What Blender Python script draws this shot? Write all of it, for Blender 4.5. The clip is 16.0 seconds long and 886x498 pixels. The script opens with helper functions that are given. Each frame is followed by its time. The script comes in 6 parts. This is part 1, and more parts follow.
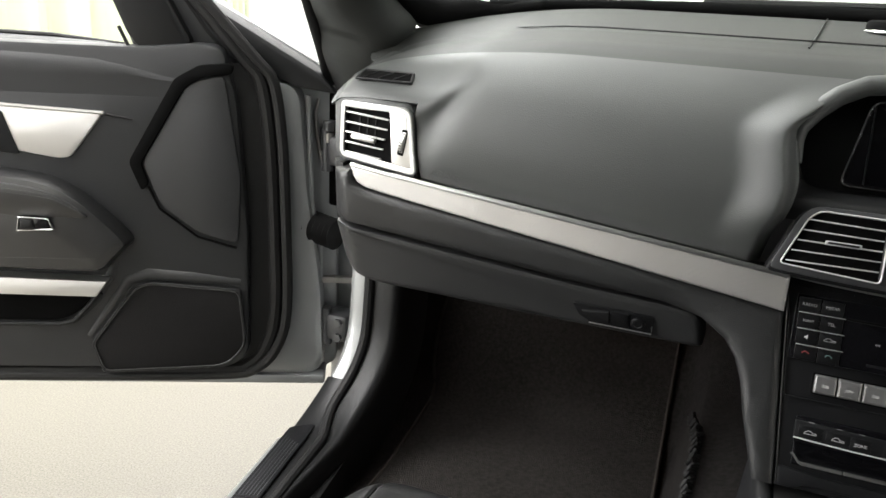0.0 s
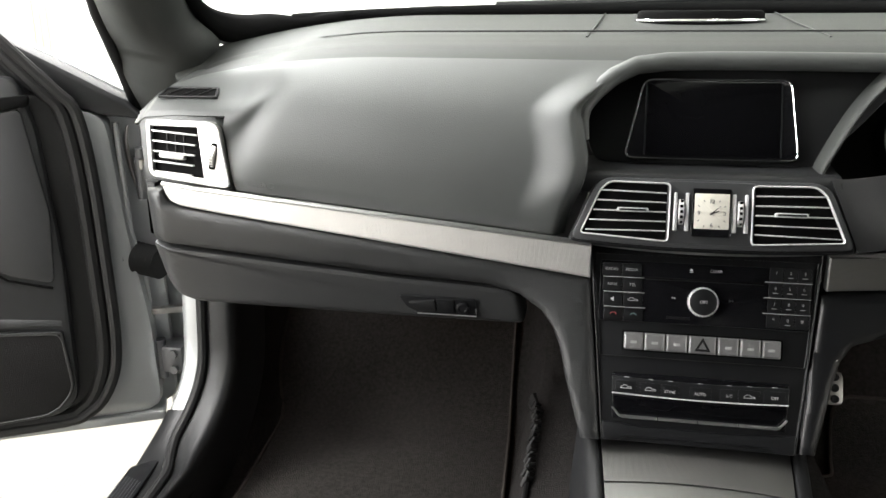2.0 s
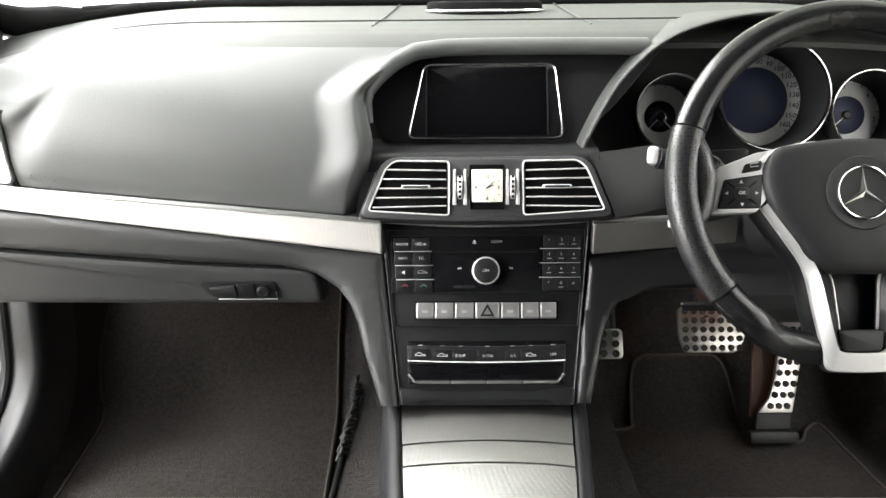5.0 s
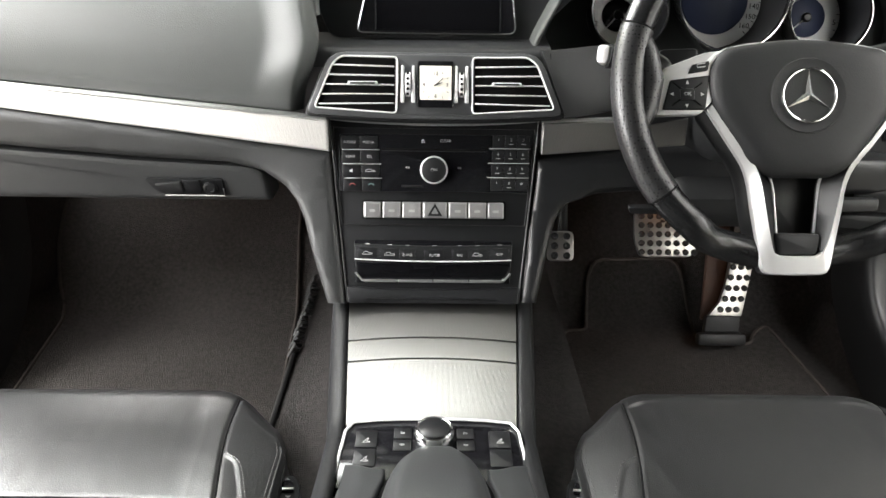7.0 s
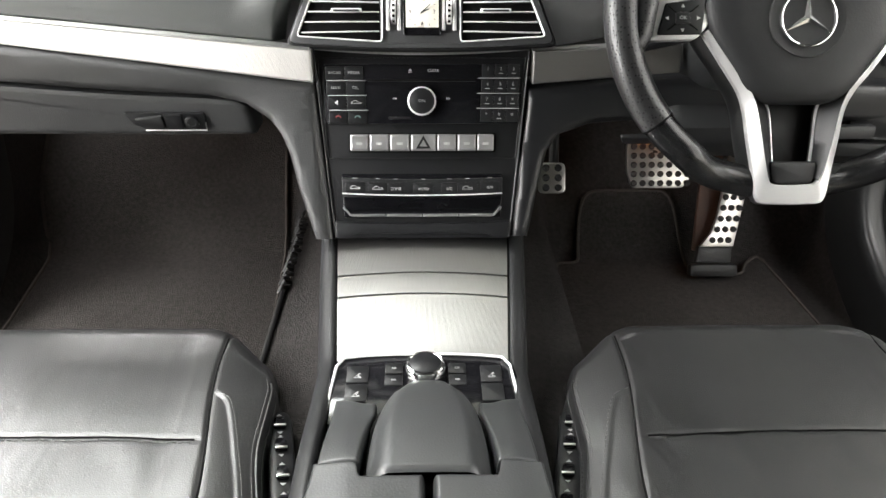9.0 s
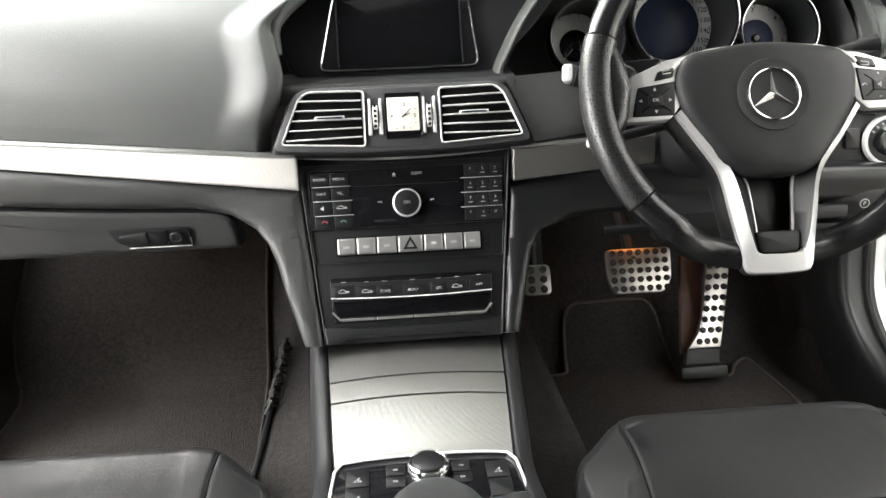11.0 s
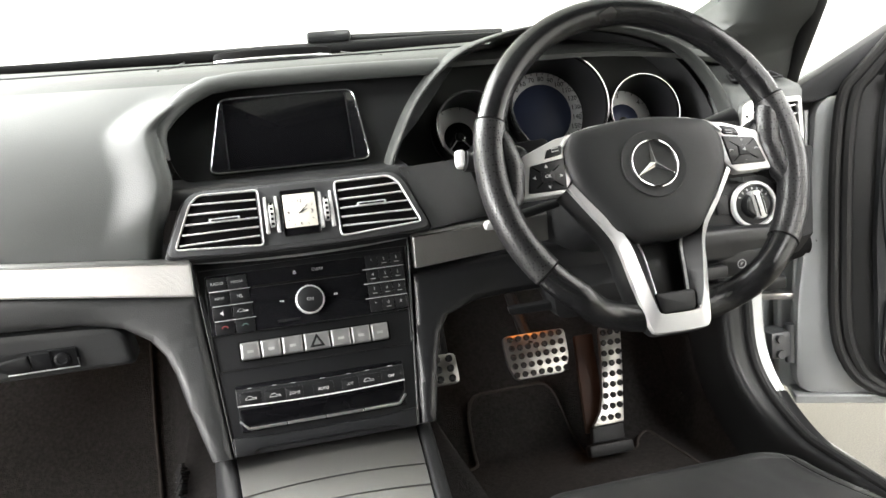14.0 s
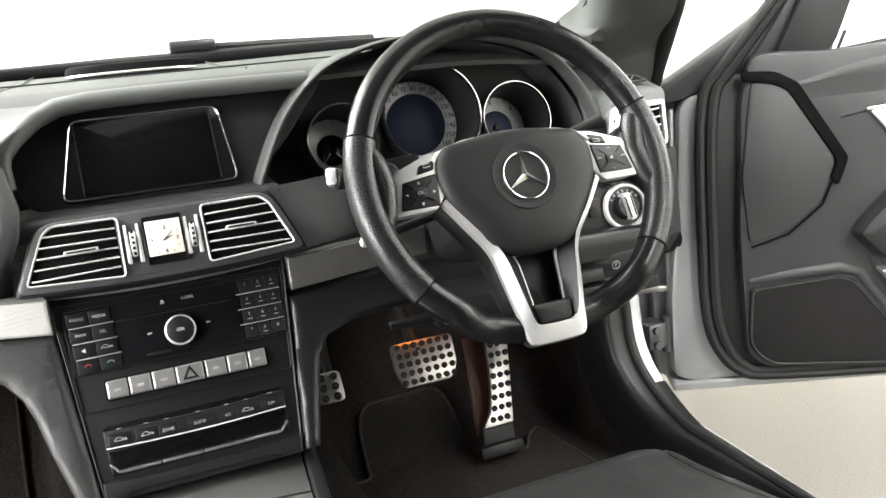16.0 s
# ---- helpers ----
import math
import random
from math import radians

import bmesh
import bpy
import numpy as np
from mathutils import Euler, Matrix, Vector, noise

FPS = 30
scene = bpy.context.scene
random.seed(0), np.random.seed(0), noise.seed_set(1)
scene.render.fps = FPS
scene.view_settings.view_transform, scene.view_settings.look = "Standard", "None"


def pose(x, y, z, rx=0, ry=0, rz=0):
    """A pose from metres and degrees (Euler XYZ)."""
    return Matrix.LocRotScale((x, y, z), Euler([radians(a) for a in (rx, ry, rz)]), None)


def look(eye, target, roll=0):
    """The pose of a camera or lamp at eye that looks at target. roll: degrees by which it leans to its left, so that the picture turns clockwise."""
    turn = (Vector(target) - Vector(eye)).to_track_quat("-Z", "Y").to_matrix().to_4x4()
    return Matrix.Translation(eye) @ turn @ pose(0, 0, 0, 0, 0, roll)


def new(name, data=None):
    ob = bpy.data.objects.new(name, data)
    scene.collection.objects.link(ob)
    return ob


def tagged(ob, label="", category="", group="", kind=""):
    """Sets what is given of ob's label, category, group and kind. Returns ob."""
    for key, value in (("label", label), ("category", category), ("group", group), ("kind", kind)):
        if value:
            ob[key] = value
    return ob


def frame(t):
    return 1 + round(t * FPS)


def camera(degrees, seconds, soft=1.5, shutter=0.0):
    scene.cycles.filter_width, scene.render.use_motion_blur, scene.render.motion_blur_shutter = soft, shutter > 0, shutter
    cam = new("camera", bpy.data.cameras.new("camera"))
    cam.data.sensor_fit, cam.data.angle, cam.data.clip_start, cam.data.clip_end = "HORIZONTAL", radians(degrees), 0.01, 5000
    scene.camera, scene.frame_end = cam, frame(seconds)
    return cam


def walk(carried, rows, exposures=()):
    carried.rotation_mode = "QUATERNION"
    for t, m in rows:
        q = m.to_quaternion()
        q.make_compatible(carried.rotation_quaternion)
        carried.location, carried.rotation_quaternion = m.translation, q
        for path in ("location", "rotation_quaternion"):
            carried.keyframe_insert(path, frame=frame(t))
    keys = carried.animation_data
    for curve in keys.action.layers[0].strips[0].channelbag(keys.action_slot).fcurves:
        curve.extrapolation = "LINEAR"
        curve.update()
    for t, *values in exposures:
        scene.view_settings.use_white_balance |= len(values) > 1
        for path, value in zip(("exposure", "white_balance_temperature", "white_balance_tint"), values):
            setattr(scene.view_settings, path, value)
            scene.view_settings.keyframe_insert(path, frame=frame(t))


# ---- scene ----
cam = camera(57.2, 16.0, soft=1.5)
PATH = [
    (0, (-0.165, -0.894, 1.069), (-0.872, 0.869, 0.444), 2.9),
    (0.5, (-0.162, -0.899, 1.064), (-0.792, 0.897, 0.447), 2.0),
    (1, (-0.149, -0.901, 1.058), (-0.696, 0.929, 0.463), 1.3),
    (1.5, (-0.139, -0.905, 1.053), (-0.59, 0.957, 0.479), 0.6),
    (2, (-0.122, -0.911, 1.044), (-0.489, 0.975, 0.489), -0.3),
    (2.5, (-0.107, -0.917, 1.035), (-0.393, 0.986, 0.492), -1.1),
    (3, (-0.095, -0.925, 1.024), (-0.31, 0.993, 0.498), -1.5),
    (3.5, (-0.079, -0.932, 1.02), (-0.226, 0.995, 0.507), -1.7),
    (4, (-0.064, -0.939, 1.024), (-0.155, 0.992, 0.512), -1.7),
    (6.5, (-0.005, -0.952, 1.038), (0.015, 0.914, 0.318), 0.7),
    (7, (0.002, -0.948, 1.025), (0.022, 0.894, 0.246), 0.8),
    (7.5, (-0.001, -0.939, 1.025), (0.035, 0.854, 0.14), 0.7),
    (8, (0.005, -0.925, 1.028), (0.04, 0.81, 0.034), 0.8),
    (10.5, (-0.008, -0.95, 0.974), (0.083, 0.934, 0.308), -1.5),
    (11, (-0.021, -0.95, 0.955), (0.105, 0.961, 0.379), -2.2),
    (11.5, (-0.036, -0.948, 0.939), (0.134, 0.981, 0.439), -2.7),
    (12, (-0.05, -0.951, 0.929), (0.173, 0.993, 0.514), -3.1),
    (12.5, (-0.06, -0.951, 0.916), (0.215, 0.998, 0.563), -4.1),
    (13, (-0.061, -0.952, 0.912), (0.269, 0.994, 0.587), -4.7),
    (13.5, (-0.06, -0.946, 0.918), (0.327, 0.989, 0.596), -5.0),
    (14, (-0.057, -0.945, 0.929), (0.396, 0.976, 0.603), -5.2),
    (14.5, (-0.051, -0.941, 0.939), (0.469, 0.961, 0.602), -5.5),
    (15, (-0.046, -0.937, 0.944), (0.54, 0.943, 0.59), -5.8),
    (15.5, (-0.04, -0.934, 0.948), (0.606, 0.924, 0.585), -6.3),
    (16, (-0.032, -0.932, 0.952), (0.669, 0.905, 0.581), -6.7),
]
walk(cam, [(t, look(eye, target, roll)) for t, eye, target, roll in PATH],
     exposures=[(0.0, -1.7), (1.5, -1.22), (2.0, -1.10), (2.5, -0.6), (3.3, -0.19), (16.0, -0.19)])

# ---------------------------------------------------------------- light
world = bpy.data.worlds.new("hall_light")
scene.world = world
world.use_nodes = True
wn = world.node_tree.nodes
wn["Background"].inputs[0].default_value = (0.95, 1.0, 0.98, 1)
wn["Background"].inputs[1].default_value = 0.25


def area_lamp(name, m, sx, sy, watts, colour=(1, 1, 1)):
    d = bpy.data.lights.new(name, "AREA")
    d.shape, d.size, d.size_y, d.energy, d.color = "RECTANGLE", sx, sy, watts, colour
    ob = new(name, d)
    ob.matrix_basis = m
    return tagged(ob, "long unseen fill light added above the car", "ceiling light", "ceiling lights")


# unseen fill lights added overhead, placed to balance brightness in the cabin
for lx, ly, watts in ((-1.4, 0.8, 420), (-2.6, 2.2, 700), (-2.7, -1.3, 660), (2.65, -0.6, 110), (1.15, -3.3, 360)):
    area_lamp("overhead_fill", pose(lx, ly, 2.93), 1.3, 3.2, watts, (1.0, 0.985, 0.98))


# soft lights added at the side walls to brighten the cabin, out of view
for s, wy, wz, watts in ((-1, -1.35, 1.35, 370), (1, 0.35, 1.50, 95)):
    win = bpy.data.lights.new("side_fill_light", "AREA")
    win.shape, win.size, win.size_y, win.energy, win.color = "RECTANGLE", 2.6, 1.7, watts, (1.0, 0.985, 0.985)
    win_ob = tagged(new("side_fill_light", win), "unseen soft light added at the side wall to brighten the cabin", "window light", "", "structure")
    win_ob.matrix_basis = pose(s * 3.46, wy, wz, 90, 0, s * 90)


def foot_lamp(x, y, z, watts):
    d = bpy.data.lights.new("amber_footwell_fill", "AREA")
    d.shape, d.size, d.size_y, d.energy, d.color = "RECTANGLE", 0.08, 0.02, watts, (1.0, 0.30, 0.06)
    ob = new("amber_footwell_fill", d)
    ob.matrix_basis = pose(x, y, z, 12)
    return tagged(ob, "small unseen amber light added for the orange tint in the footwell", "footwell lamp", "footwell lamps")


# amber lights without a fitting, added for the orange tint on pedals and carpet
foot_lamp(0.425, 0.385, 0.595, 0.05)
foot_lamp(-0.42, 0.42, 0.70, 0.06)


# ---------------------------------------------------------------- materials
def mat(name, base, rough=0.5, metal=0.0, grain=0.0, scale=400.0, var=0.25, vscale=6.0, coat=0.0,
        kind="noise", rvar=0.1, spec=0.5, dist=0.001, tint=None, sheen=0.0):
    """Base colour with broad uneven wear, fine relief of the named kind and uneven gloss."""
    m = bpy.data.materials.new(name)
    m.use_nodes = True
    nt = m.node_tree
    n, l = nt.nodes, nt.links
    b = n["Principled BSDF"]
    geo = n.new("ShaderNodeTexCoord")
    big = n.new("ShaderNodeTexNoise")
    big.inputs["Scale"].default_value, big.inputs["Detail"].default_value = vscale, 5
    l.new(geo.outputs["Object"], big.inputs["Vector"])
    ramp = n.new("ShaderNodeMix")
    ramp.data_type = "RGBA"
    c2 = tint or tuple(min(1, c * (1 + var)) for c in base)
    c1 = tuple(c * (1 - var) for c in base)
    ramp.inputs[6].default_value, ramp.inputs[7].default_value = (*c1, 1), (*c2, 1)
    l.new(big.outputs["Fac"], ramp.inputs[0])
    l.new(ramp.outputs[2], b.inputs["Base Color"])
    b.inputs["Metallic"].default_value = metal
    b.inputs["Specular IOR Level"].default_value = spec
    b.inputs["Coat Weight"].default_value = coat
    b.inputs["Coat Roughness"].default_value = 0.06
    b.inputs["Sheen Weight"].default_value = sheen
    rr = n.new("ShaderNodeMapRange")
    rr.inputs["To Min"].default_value, rr.inputs["To Max"].default_value = max(0.02, rough - rvar), min(1, rough + rvar)
    l.new(big.outputs["Fac"], rr.inputs["Value"])
    l.new(rr.outputs[0], b.inputs["Roughness"])
    if grain:
        if kind == "noise":
            t = n.new("ShaderNodeTexNoise")
            t.inputs["Detail"].default_value = 3
            out = t.outputs["Fac"]
        elif kind == "leather":
            t = n.new("ShaderNodeTexVoronoi")
            t.feature = "DISTANCE_TO_EDGE"
            out = t.outputs["Distance"]
        elif kind == "dots":
            t = n.new("ShaderNodeTexVoronoi")
            t.inputs["Randomness"].default_value = 0.45
            rim_ = n.new("ShaderNodeMapRange")
            rim_.inputs["From Min"].default_value, rim_.inputs["From Max"].default_value = 0.15, 0.36
            l.new(t.outputs["Distance"], rim_.inputs["Value"])
            out = rim_.outputs[0]
            holes = n.new("ShaderNodeMapRange")
            holes.inputs["To Min"].default_value, holes.inputs["To Max"].default_value = 0.02, spec
            l.new(out, holes.inputs["Value"])
            l.new(holes.outputs[0], b.inputs["Specular IOR Level"])
        else:
            t = n.new("ShaderNodeTexWave")
            t.bands_direction = "X"
            out = t.outputs["Fac"]
        t.inputs["Scale"].default_value = scale
        l.new(geo.outputs["Object"], t.inputs["Vector"])
        bump = n.new("ShaderNodeBump")
        bump.inputs["Strength"].default_value, bump.inputs["Distance"].default_value = grain, dist
        l.new(out, bump.inputs["Height"])
        l.new(bump.outputs[0], b.inputs["Normal"])
    return m


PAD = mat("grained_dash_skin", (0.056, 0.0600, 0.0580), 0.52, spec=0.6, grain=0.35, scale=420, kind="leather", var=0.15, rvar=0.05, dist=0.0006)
DECK = mat("matt_deck_skin", (0.040, 0.0425, 0.0400), 0.60, spec=0.28, grain=0.35, scale=420, kind="leather", var=0.15, rvar=0.05, dist=0.0006)
PLASTIC = mat("dark_soft_plastic", (0.013, 0.0134, 0.014), 0.46, spec=0.25, grain=0.25, scale=600, var=0.2, rvar=0.06, dist=0.0005)
BAGSKIN = mat("matt_airbag_skin", (0.0145, 0.0148, 0.0152), 0.50, spec=0.28, grain=0.3, scale=600, var=0.2, rvar=0.05, dist=0.0005)
HARD = mat("dark_hard_plastic", (0.011, 0.0113, 0.0116), 0.40, spec=0.3, grain=0.2, scale=500, var=0.25, rvar=0.06, dist=0.0004)
GLOSS = mat("gloss_black", (0.006, 0.006, 0.007), 0.10, var=0.3, rvar=0.03)
SATIN = mat("satin_black_panel", (0.009, 0.0093, 0.0100), 0.32, spec=0.35, grain=0.1, scale=500, var=0.3, rvar=0.05, dist=0.0003)
# near-black for black parts and joints, and for shade in vents and pocket
VOID = mat("matt_black_and_recess_shade", (0.004, 0.004, 0.004), 0.8, var=0.3, spec=0.05)
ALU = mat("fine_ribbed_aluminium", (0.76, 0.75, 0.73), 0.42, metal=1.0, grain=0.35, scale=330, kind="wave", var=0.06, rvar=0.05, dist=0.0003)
# the ribbed aluminium again, its weaker reflection put into a darker colour
SHADEALU = mat("shaded_ribbed_aluminium", (0.22, 0.216, 0.21), 0.36, metal=1.0, grain=0.35, scale=330, kind="wave", var=0.06, rvar=0.05, dist=0.0003)
SATALU = mat("satin_silver", (0.68, 0.68, 0.67), 0.30, metal=1.0, grain=0.08, scale=900, var=0.06, rvar=0.05, dist=0.0002)
CHROME = mat("chrome", (0.80, 0.80, 0.80), 0.12, metal=1.0, var=0.05, rvar=0.04)
STEEL = mat("brushed_pedal_steel", (0.42, 0.405, 0.385), 0.32, metal=1.0, grain=0.3, scale=700, var=0.12, rvar=0.08, dist=0.0003)
CARPET = mat("grey_brown_carpet", (0.026, 0.0240, 0.0230), 0.95, grain=1.0, scale=500, var=0.85, vscale=140, dist=0.003, spec=0.1)
MATCARPET = mat("dark_velour_mat", (0.031, 0.0280, 0.0262), 0.95, grain=1.0, scale=420, var=0.85, vscale=160, dist=0.003, spec=0.1)
ARMLEATHER = mat("black_armrest_leather", (0.025, 0.0264, 0.0268), 0.40, grain=0.25, scale=300, kind="leather", var=0.15, vscale=9, rvar=0.06, dist=0.0006)
LEATHER = mat("black_seat_leather", (0.012, 0.0122, 0.0124), 0.34, spec=0.92, grain=0.35, scale=420, kind="leather", var=0.25, vscale=14, rvar=0.06, dist=0.0007)
RIML = mat("smooth_wheel_leather", (0.009, 0.009, 0.0094), 0.25, spec=0.34, grain=0.25, scale=380, kind="leather", var=0.25, vscale=14, rvar=0.07, dist=0.0004)
PERF = mat("perforated_wheel_leather", (0.013, 0.013, 0.0134), 0.34, spec=0.50, grain=0.32, scale=290, kind="dots", var=0.25, vscale=14, rvar=0.05, dist=0.0005)
RUBBER = mat("black_rubber", (0.011, 0.011, 0.011), 0.55, spec=0.3, grain=0.2, scale=300, var=0.25, rvar=0.08)
PAINT = mat("silver_grey_paint", (0.36, 0.372, 0.372), 0.36, metal=0.5, grain=0.05, scale=900, var=0.10, coat=0.6, rvar=0.05, dist=0.0002)
BINDING = mat("brown_grey_binding", (0.055, 0.048, 0.043), 0.9, grain=0.8, scale=500, var=0.4, vscale=60, spec=0.1)
DOORSKIN = mat("dark_door_skin", (0.030, 0.0310, 0.0320), 0.50, spec=0.4, grain=0.35, scale=420, kind="leather", var=0.25, vscale=5, rvar=0.07, dist=0.0006)
GUNMETAL = mat("gunmetal_plate", (0.10, 0.102, 0.106), 0.36, metal=0.6, grain=0.1, scale=700, var=0.12, rvar=0.05, dist=0.0002)
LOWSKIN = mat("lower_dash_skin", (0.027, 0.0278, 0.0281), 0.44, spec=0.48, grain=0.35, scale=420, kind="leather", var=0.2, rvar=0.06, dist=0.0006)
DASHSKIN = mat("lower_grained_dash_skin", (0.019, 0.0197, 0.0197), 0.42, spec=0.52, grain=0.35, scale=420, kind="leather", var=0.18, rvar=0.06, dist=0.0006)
GRILLE = mat("speaker_cloth", (0.009, 0.0085, 0.0085), 0.8, spec=0.2, grain=1.0, scale=380, kind="leather", var=0.3, dist=0.001)
STITCH = mat("pale_grey_stitching", (0.085, 0.085, 0.084), 0.8, grain=0.3, scale=900, var=0.2)
# silver of the dials made paler, their faint backlight put into the colour
DIALFACE = mat("dial_face_with_painted_glow", (0.66, 0.66, 0.65), 0.45, metal=0.1, var=0.10, grain=0.1, scale=700)
WHITEINK = mat("white_print", (0.40, 0.40, 0.40), 0.5, var=0.05)
REDINK = mat("red_print", (0.20, 0.035, 0.035), 0.5, var=0.1)
GREENINK = mat("green_print", (0.08, 0.14, 0.13), 0.5, var=0.1)
CREAM = mat("cream_clock_face", (0.80, 0.77, 0.68), 0.45, var=0.05)
DIAL = mat("silver_dial", (0.44, 0.44, 0.435), 0.45, metal=0.3, var=0.12, grain=0.1, scale=700)
LCD = mat("blue_grey_display", (0.035, 0.045, 0.090), 0.40, spec=0.3, var=0.2, rvar=0.04)
SCREEN = mat("dark_screen_glass", (0.003, 0.003, 0.0035), 0.10, var=0.2, rvar=0.03, spec=0.12)
# barely metallic and pale: the bright reflection of chrome is in the colour
SILVERRING = mat("silver_with_painted_shine", (0.66, 0.66, 0.655), 0.30, metal=0.25, var=0.06, rvar=0.05)
KEYSILVER = mat("pale_silver_key", (0.62, 0.62, 0.615), 0.36, metal=0.55, var=0.08, rvar=0.05)
SWITCHSILVER = mat("worn_silver_switch", (0.30, 0.30, 0.298), 0.34, metal=0.7, var=0.18, vscale=40, rvar=0.06)
FLOORM = mat("speckled_resin_floor", (0.136, 0.126, 0.106), 0.55, grain=0.3, scale=420, var=0.85, vscale=230, rvar=0.08)
WALLM = mat("white_wall_paint", (0.82, 0.82, 0.80), 0.7, grain=0.1, scale=120, var=0.03)
CURTAIN = mat("pale_green_curtain", (0.52, 0.56, 0.40), 0.85, grain=0.2, scale=300, var=0.12, vscale=3)
WOODM = mat("brown_door_frame", (0.30, 0.20, 0.12), 0.5, grain=0.2, scale=60, var=0.2)
# dark rust-brown with uneven tone
ORANGE = mat("dark_rust_brown", (0.045, 0.020, 0.011), 0.6, var=0.5, vscale=30)
NEEDLE = mat("white_needle", (0.8, 0.8, 0.8), 0.4, var=0.05)

glass = bpy.data.materials.new("clear_glass")
glass.use_nodes = True
gn, gl_ = glass.node_tree.nodes, glass.node_tree.links
clear, shine, both = gn.new("ShaderNodeBsdfTransparent"), gn.new("ShaderNodeBsdfGlossy"), gn.new("ShaderNodeMixShader")
clear.inputs[0].default_value = (0.93, 0.97, 0.95, 1)
shine.inputs["Roughness"].default_value = 0.02
both.inputs[0].default_value = 0.04
gl_.new(clear.outputs[0], both.inputs[1])
gl_.new(shine.outputs[0], both.inputs[2])
gl_.new(both.outputs[0], gn["Material Output"].inputs[0])

# ---------------------------------------------------------------- mesh helpers
HOME = {}


def thing(name, loc, label, category, kind="", group=""):
    ob = new(name)
    ob.empty_display_size = 0.05
    ob.matrix_basis = Matrix.Translation(loc)
    HOME[ob] = Matrix.Translation(loc).inverted()
    return tagged(ob, label, category, group, kind)


def part(name, bm, material, parent=None, label="", angle=35, kind="", category=""):
    """Links a bmesh as one mesh object, its points in world metres, under a thing or a part."""
    bmesh.ops.recalc_face_normals(bm, faces=bm.faces)
    me = bpy.data.meshes.new(name)
    bm.to_mesh(me)
    bm.free()
    me.shade_smooth()
    me.set_sharp_from_angle(angle=radians(angle))
    me.materials.append(material)
    ob = new(name, me)
    if parent is not None:
        ob.parent = parent
        if parent in HOME:
            ob.matrix_parent_inverse = HOME[parent]
    return tagged(ob, label, category, "", kind)


def FR(x, y, z, tilt=0.0, yaw=0.0):
    """A face frame: x across, y up the face, z out towards the cabin; tilt leans its top forward."""
    return pose(x, y, z, 90 - tilt, 0, yaw)


def join(*bms):
    out = bms[0]
    for b in bms[1:]:
        me = bpy.data.meshes.new("tmp")
        b.to_mesh(me)
        b.free()
        out.from_mesh(me)
        bpy.data.meshes.remove(me)
    return out


def xf(bm, m):
    bm.transform(m)
    return bm


def warp(bm, f):
    for v in bm.verts:
        v.co = Vector(f(*v.co))
    return bm


def round_poly(pts, r, n=4):
    """Rounds the corners of an outline; r is one radius or one for each corner."""
    out = []
    k = len(pts)
    rs = r if isinstance(r, (list, tuple)) else [r] * k
    for i in range(k):
        p, a, b = Vector(pts[i]), Vector(pts[i - 1]), Vector(pts[(i + 1) % k])
        da, db = (a - p), (b - p)
        ra = min(rs[i], da.length * 0.48, db.length * 0.48)
        if ra < 1e-5:
            out.append(p)
            continue
        s, e = p + da.normalized() * ra, p + db.normalized() * ra
        for j in range(n + 1):
            t = j / n
            out.append((1 - t) ** 2 * s + 2 * t * (1 - t) * p + t * t * e)
    return out


def offset(pts, d):
    """The outline moved inwards by d (outwards when negative)."""
    pts = [Vector(p) for p in pts]
    k = len(pts)
    area = sum(pts[i - 1].x * pts[i].y - pts[i].x * pts[i - 1].y for i in range(k))
    s = 1 if area > 0 else -1
    out = []
    for i in range(k):
        e1, e2 = (pts[i] - pts[i - 1]), (pts[(i + 1) % k] - pts[i])
        n1 = Vector((-e1.y, e1.x)).normalized() * s if e1.length > 1e-9 else Vector((0, 0))
        n2 = Vector((-e2.y, e2.x)).normalized() * s if e2.length > 1e-9 else n1
        if e1.length <= 1e-9:
            n1 = n2
        m = n1 + n2
        m = m / max(0.5, m.length_squared / 2) if m.length > 1e-6 else n1
        out.append(pts[i] + m * d)
    return out


def rings(rs, close=True, cap=(True, True)):
    """A skin over rings of equal length."""
    bm = bmesh.new()
    vs = [[bm.verts.new(p) for p in r] for r in rs]
    k = len(rs[0])
    for a, b in zip(vs, vs[1:]):
        for i in range(k if close else k - 1):
            j = (i + 1) % k
            bm.faces.new((a[i], a[j], b[j], b[i]))
    if close and cap[0]:
        bm.faces.new(vs[0][::-1])
    if close and cap[1]:
        bm.faces.new(vs[-1])
    return bm


def plate(pts, depth, bevel=0.002, r=0.0, m=None, n=4, dome=0.0):
    """A slab with the outline pts, from z = 0 out to depth, its front edge rounded."""
    def inset(d):
        if not r:
            return offset([Vector(p) for p in pts], d)
        rs = r if isinstance(r, (list, tuple)) else [r] * len(pts)
        return round_poly(offset([Vector(p) for p in pts], d), [max(q - d, q * 0.3) if q else 0.0 for q in rs], n)
    steps = [(0, 0.0), (0, depth - bevel), (bevel * 0.3, depth - bevel * 0.3), (bevel, depth)]
    if dome:
        steps += [(bevel * 4, depth + dome * 0.6), (bevel * 9, depth + dome)]
    bm = rings([[(*p, z) for p in inset(d)] for d, z in steps])
    return xf(bm, m) if m else bm


def hoop(pts, width, depth, bevel=0.0008, r=0.0, m=None, n=4):
    """A flat frame of that width inside the outline."""
    o = round_poly(pts, r, n) if r else [Vector(p) for p in pts]
    i = offset(o, width)
    oo, ii = offset(o, bevel), offset(o, width - bevel)
    bm = rings([[(*p, z) for p in q] for q, z in ((i, 0), (o, 0), (o, depth - bevel), (oo, depth), (ii, depth), (i, depth - bevel), (i, 0))], cap=(False, False))
    bmesh.ops.remove_doubles(bm, verts=bm.verts, dist=1e-6)
    return xf(bm, m) if m else bm


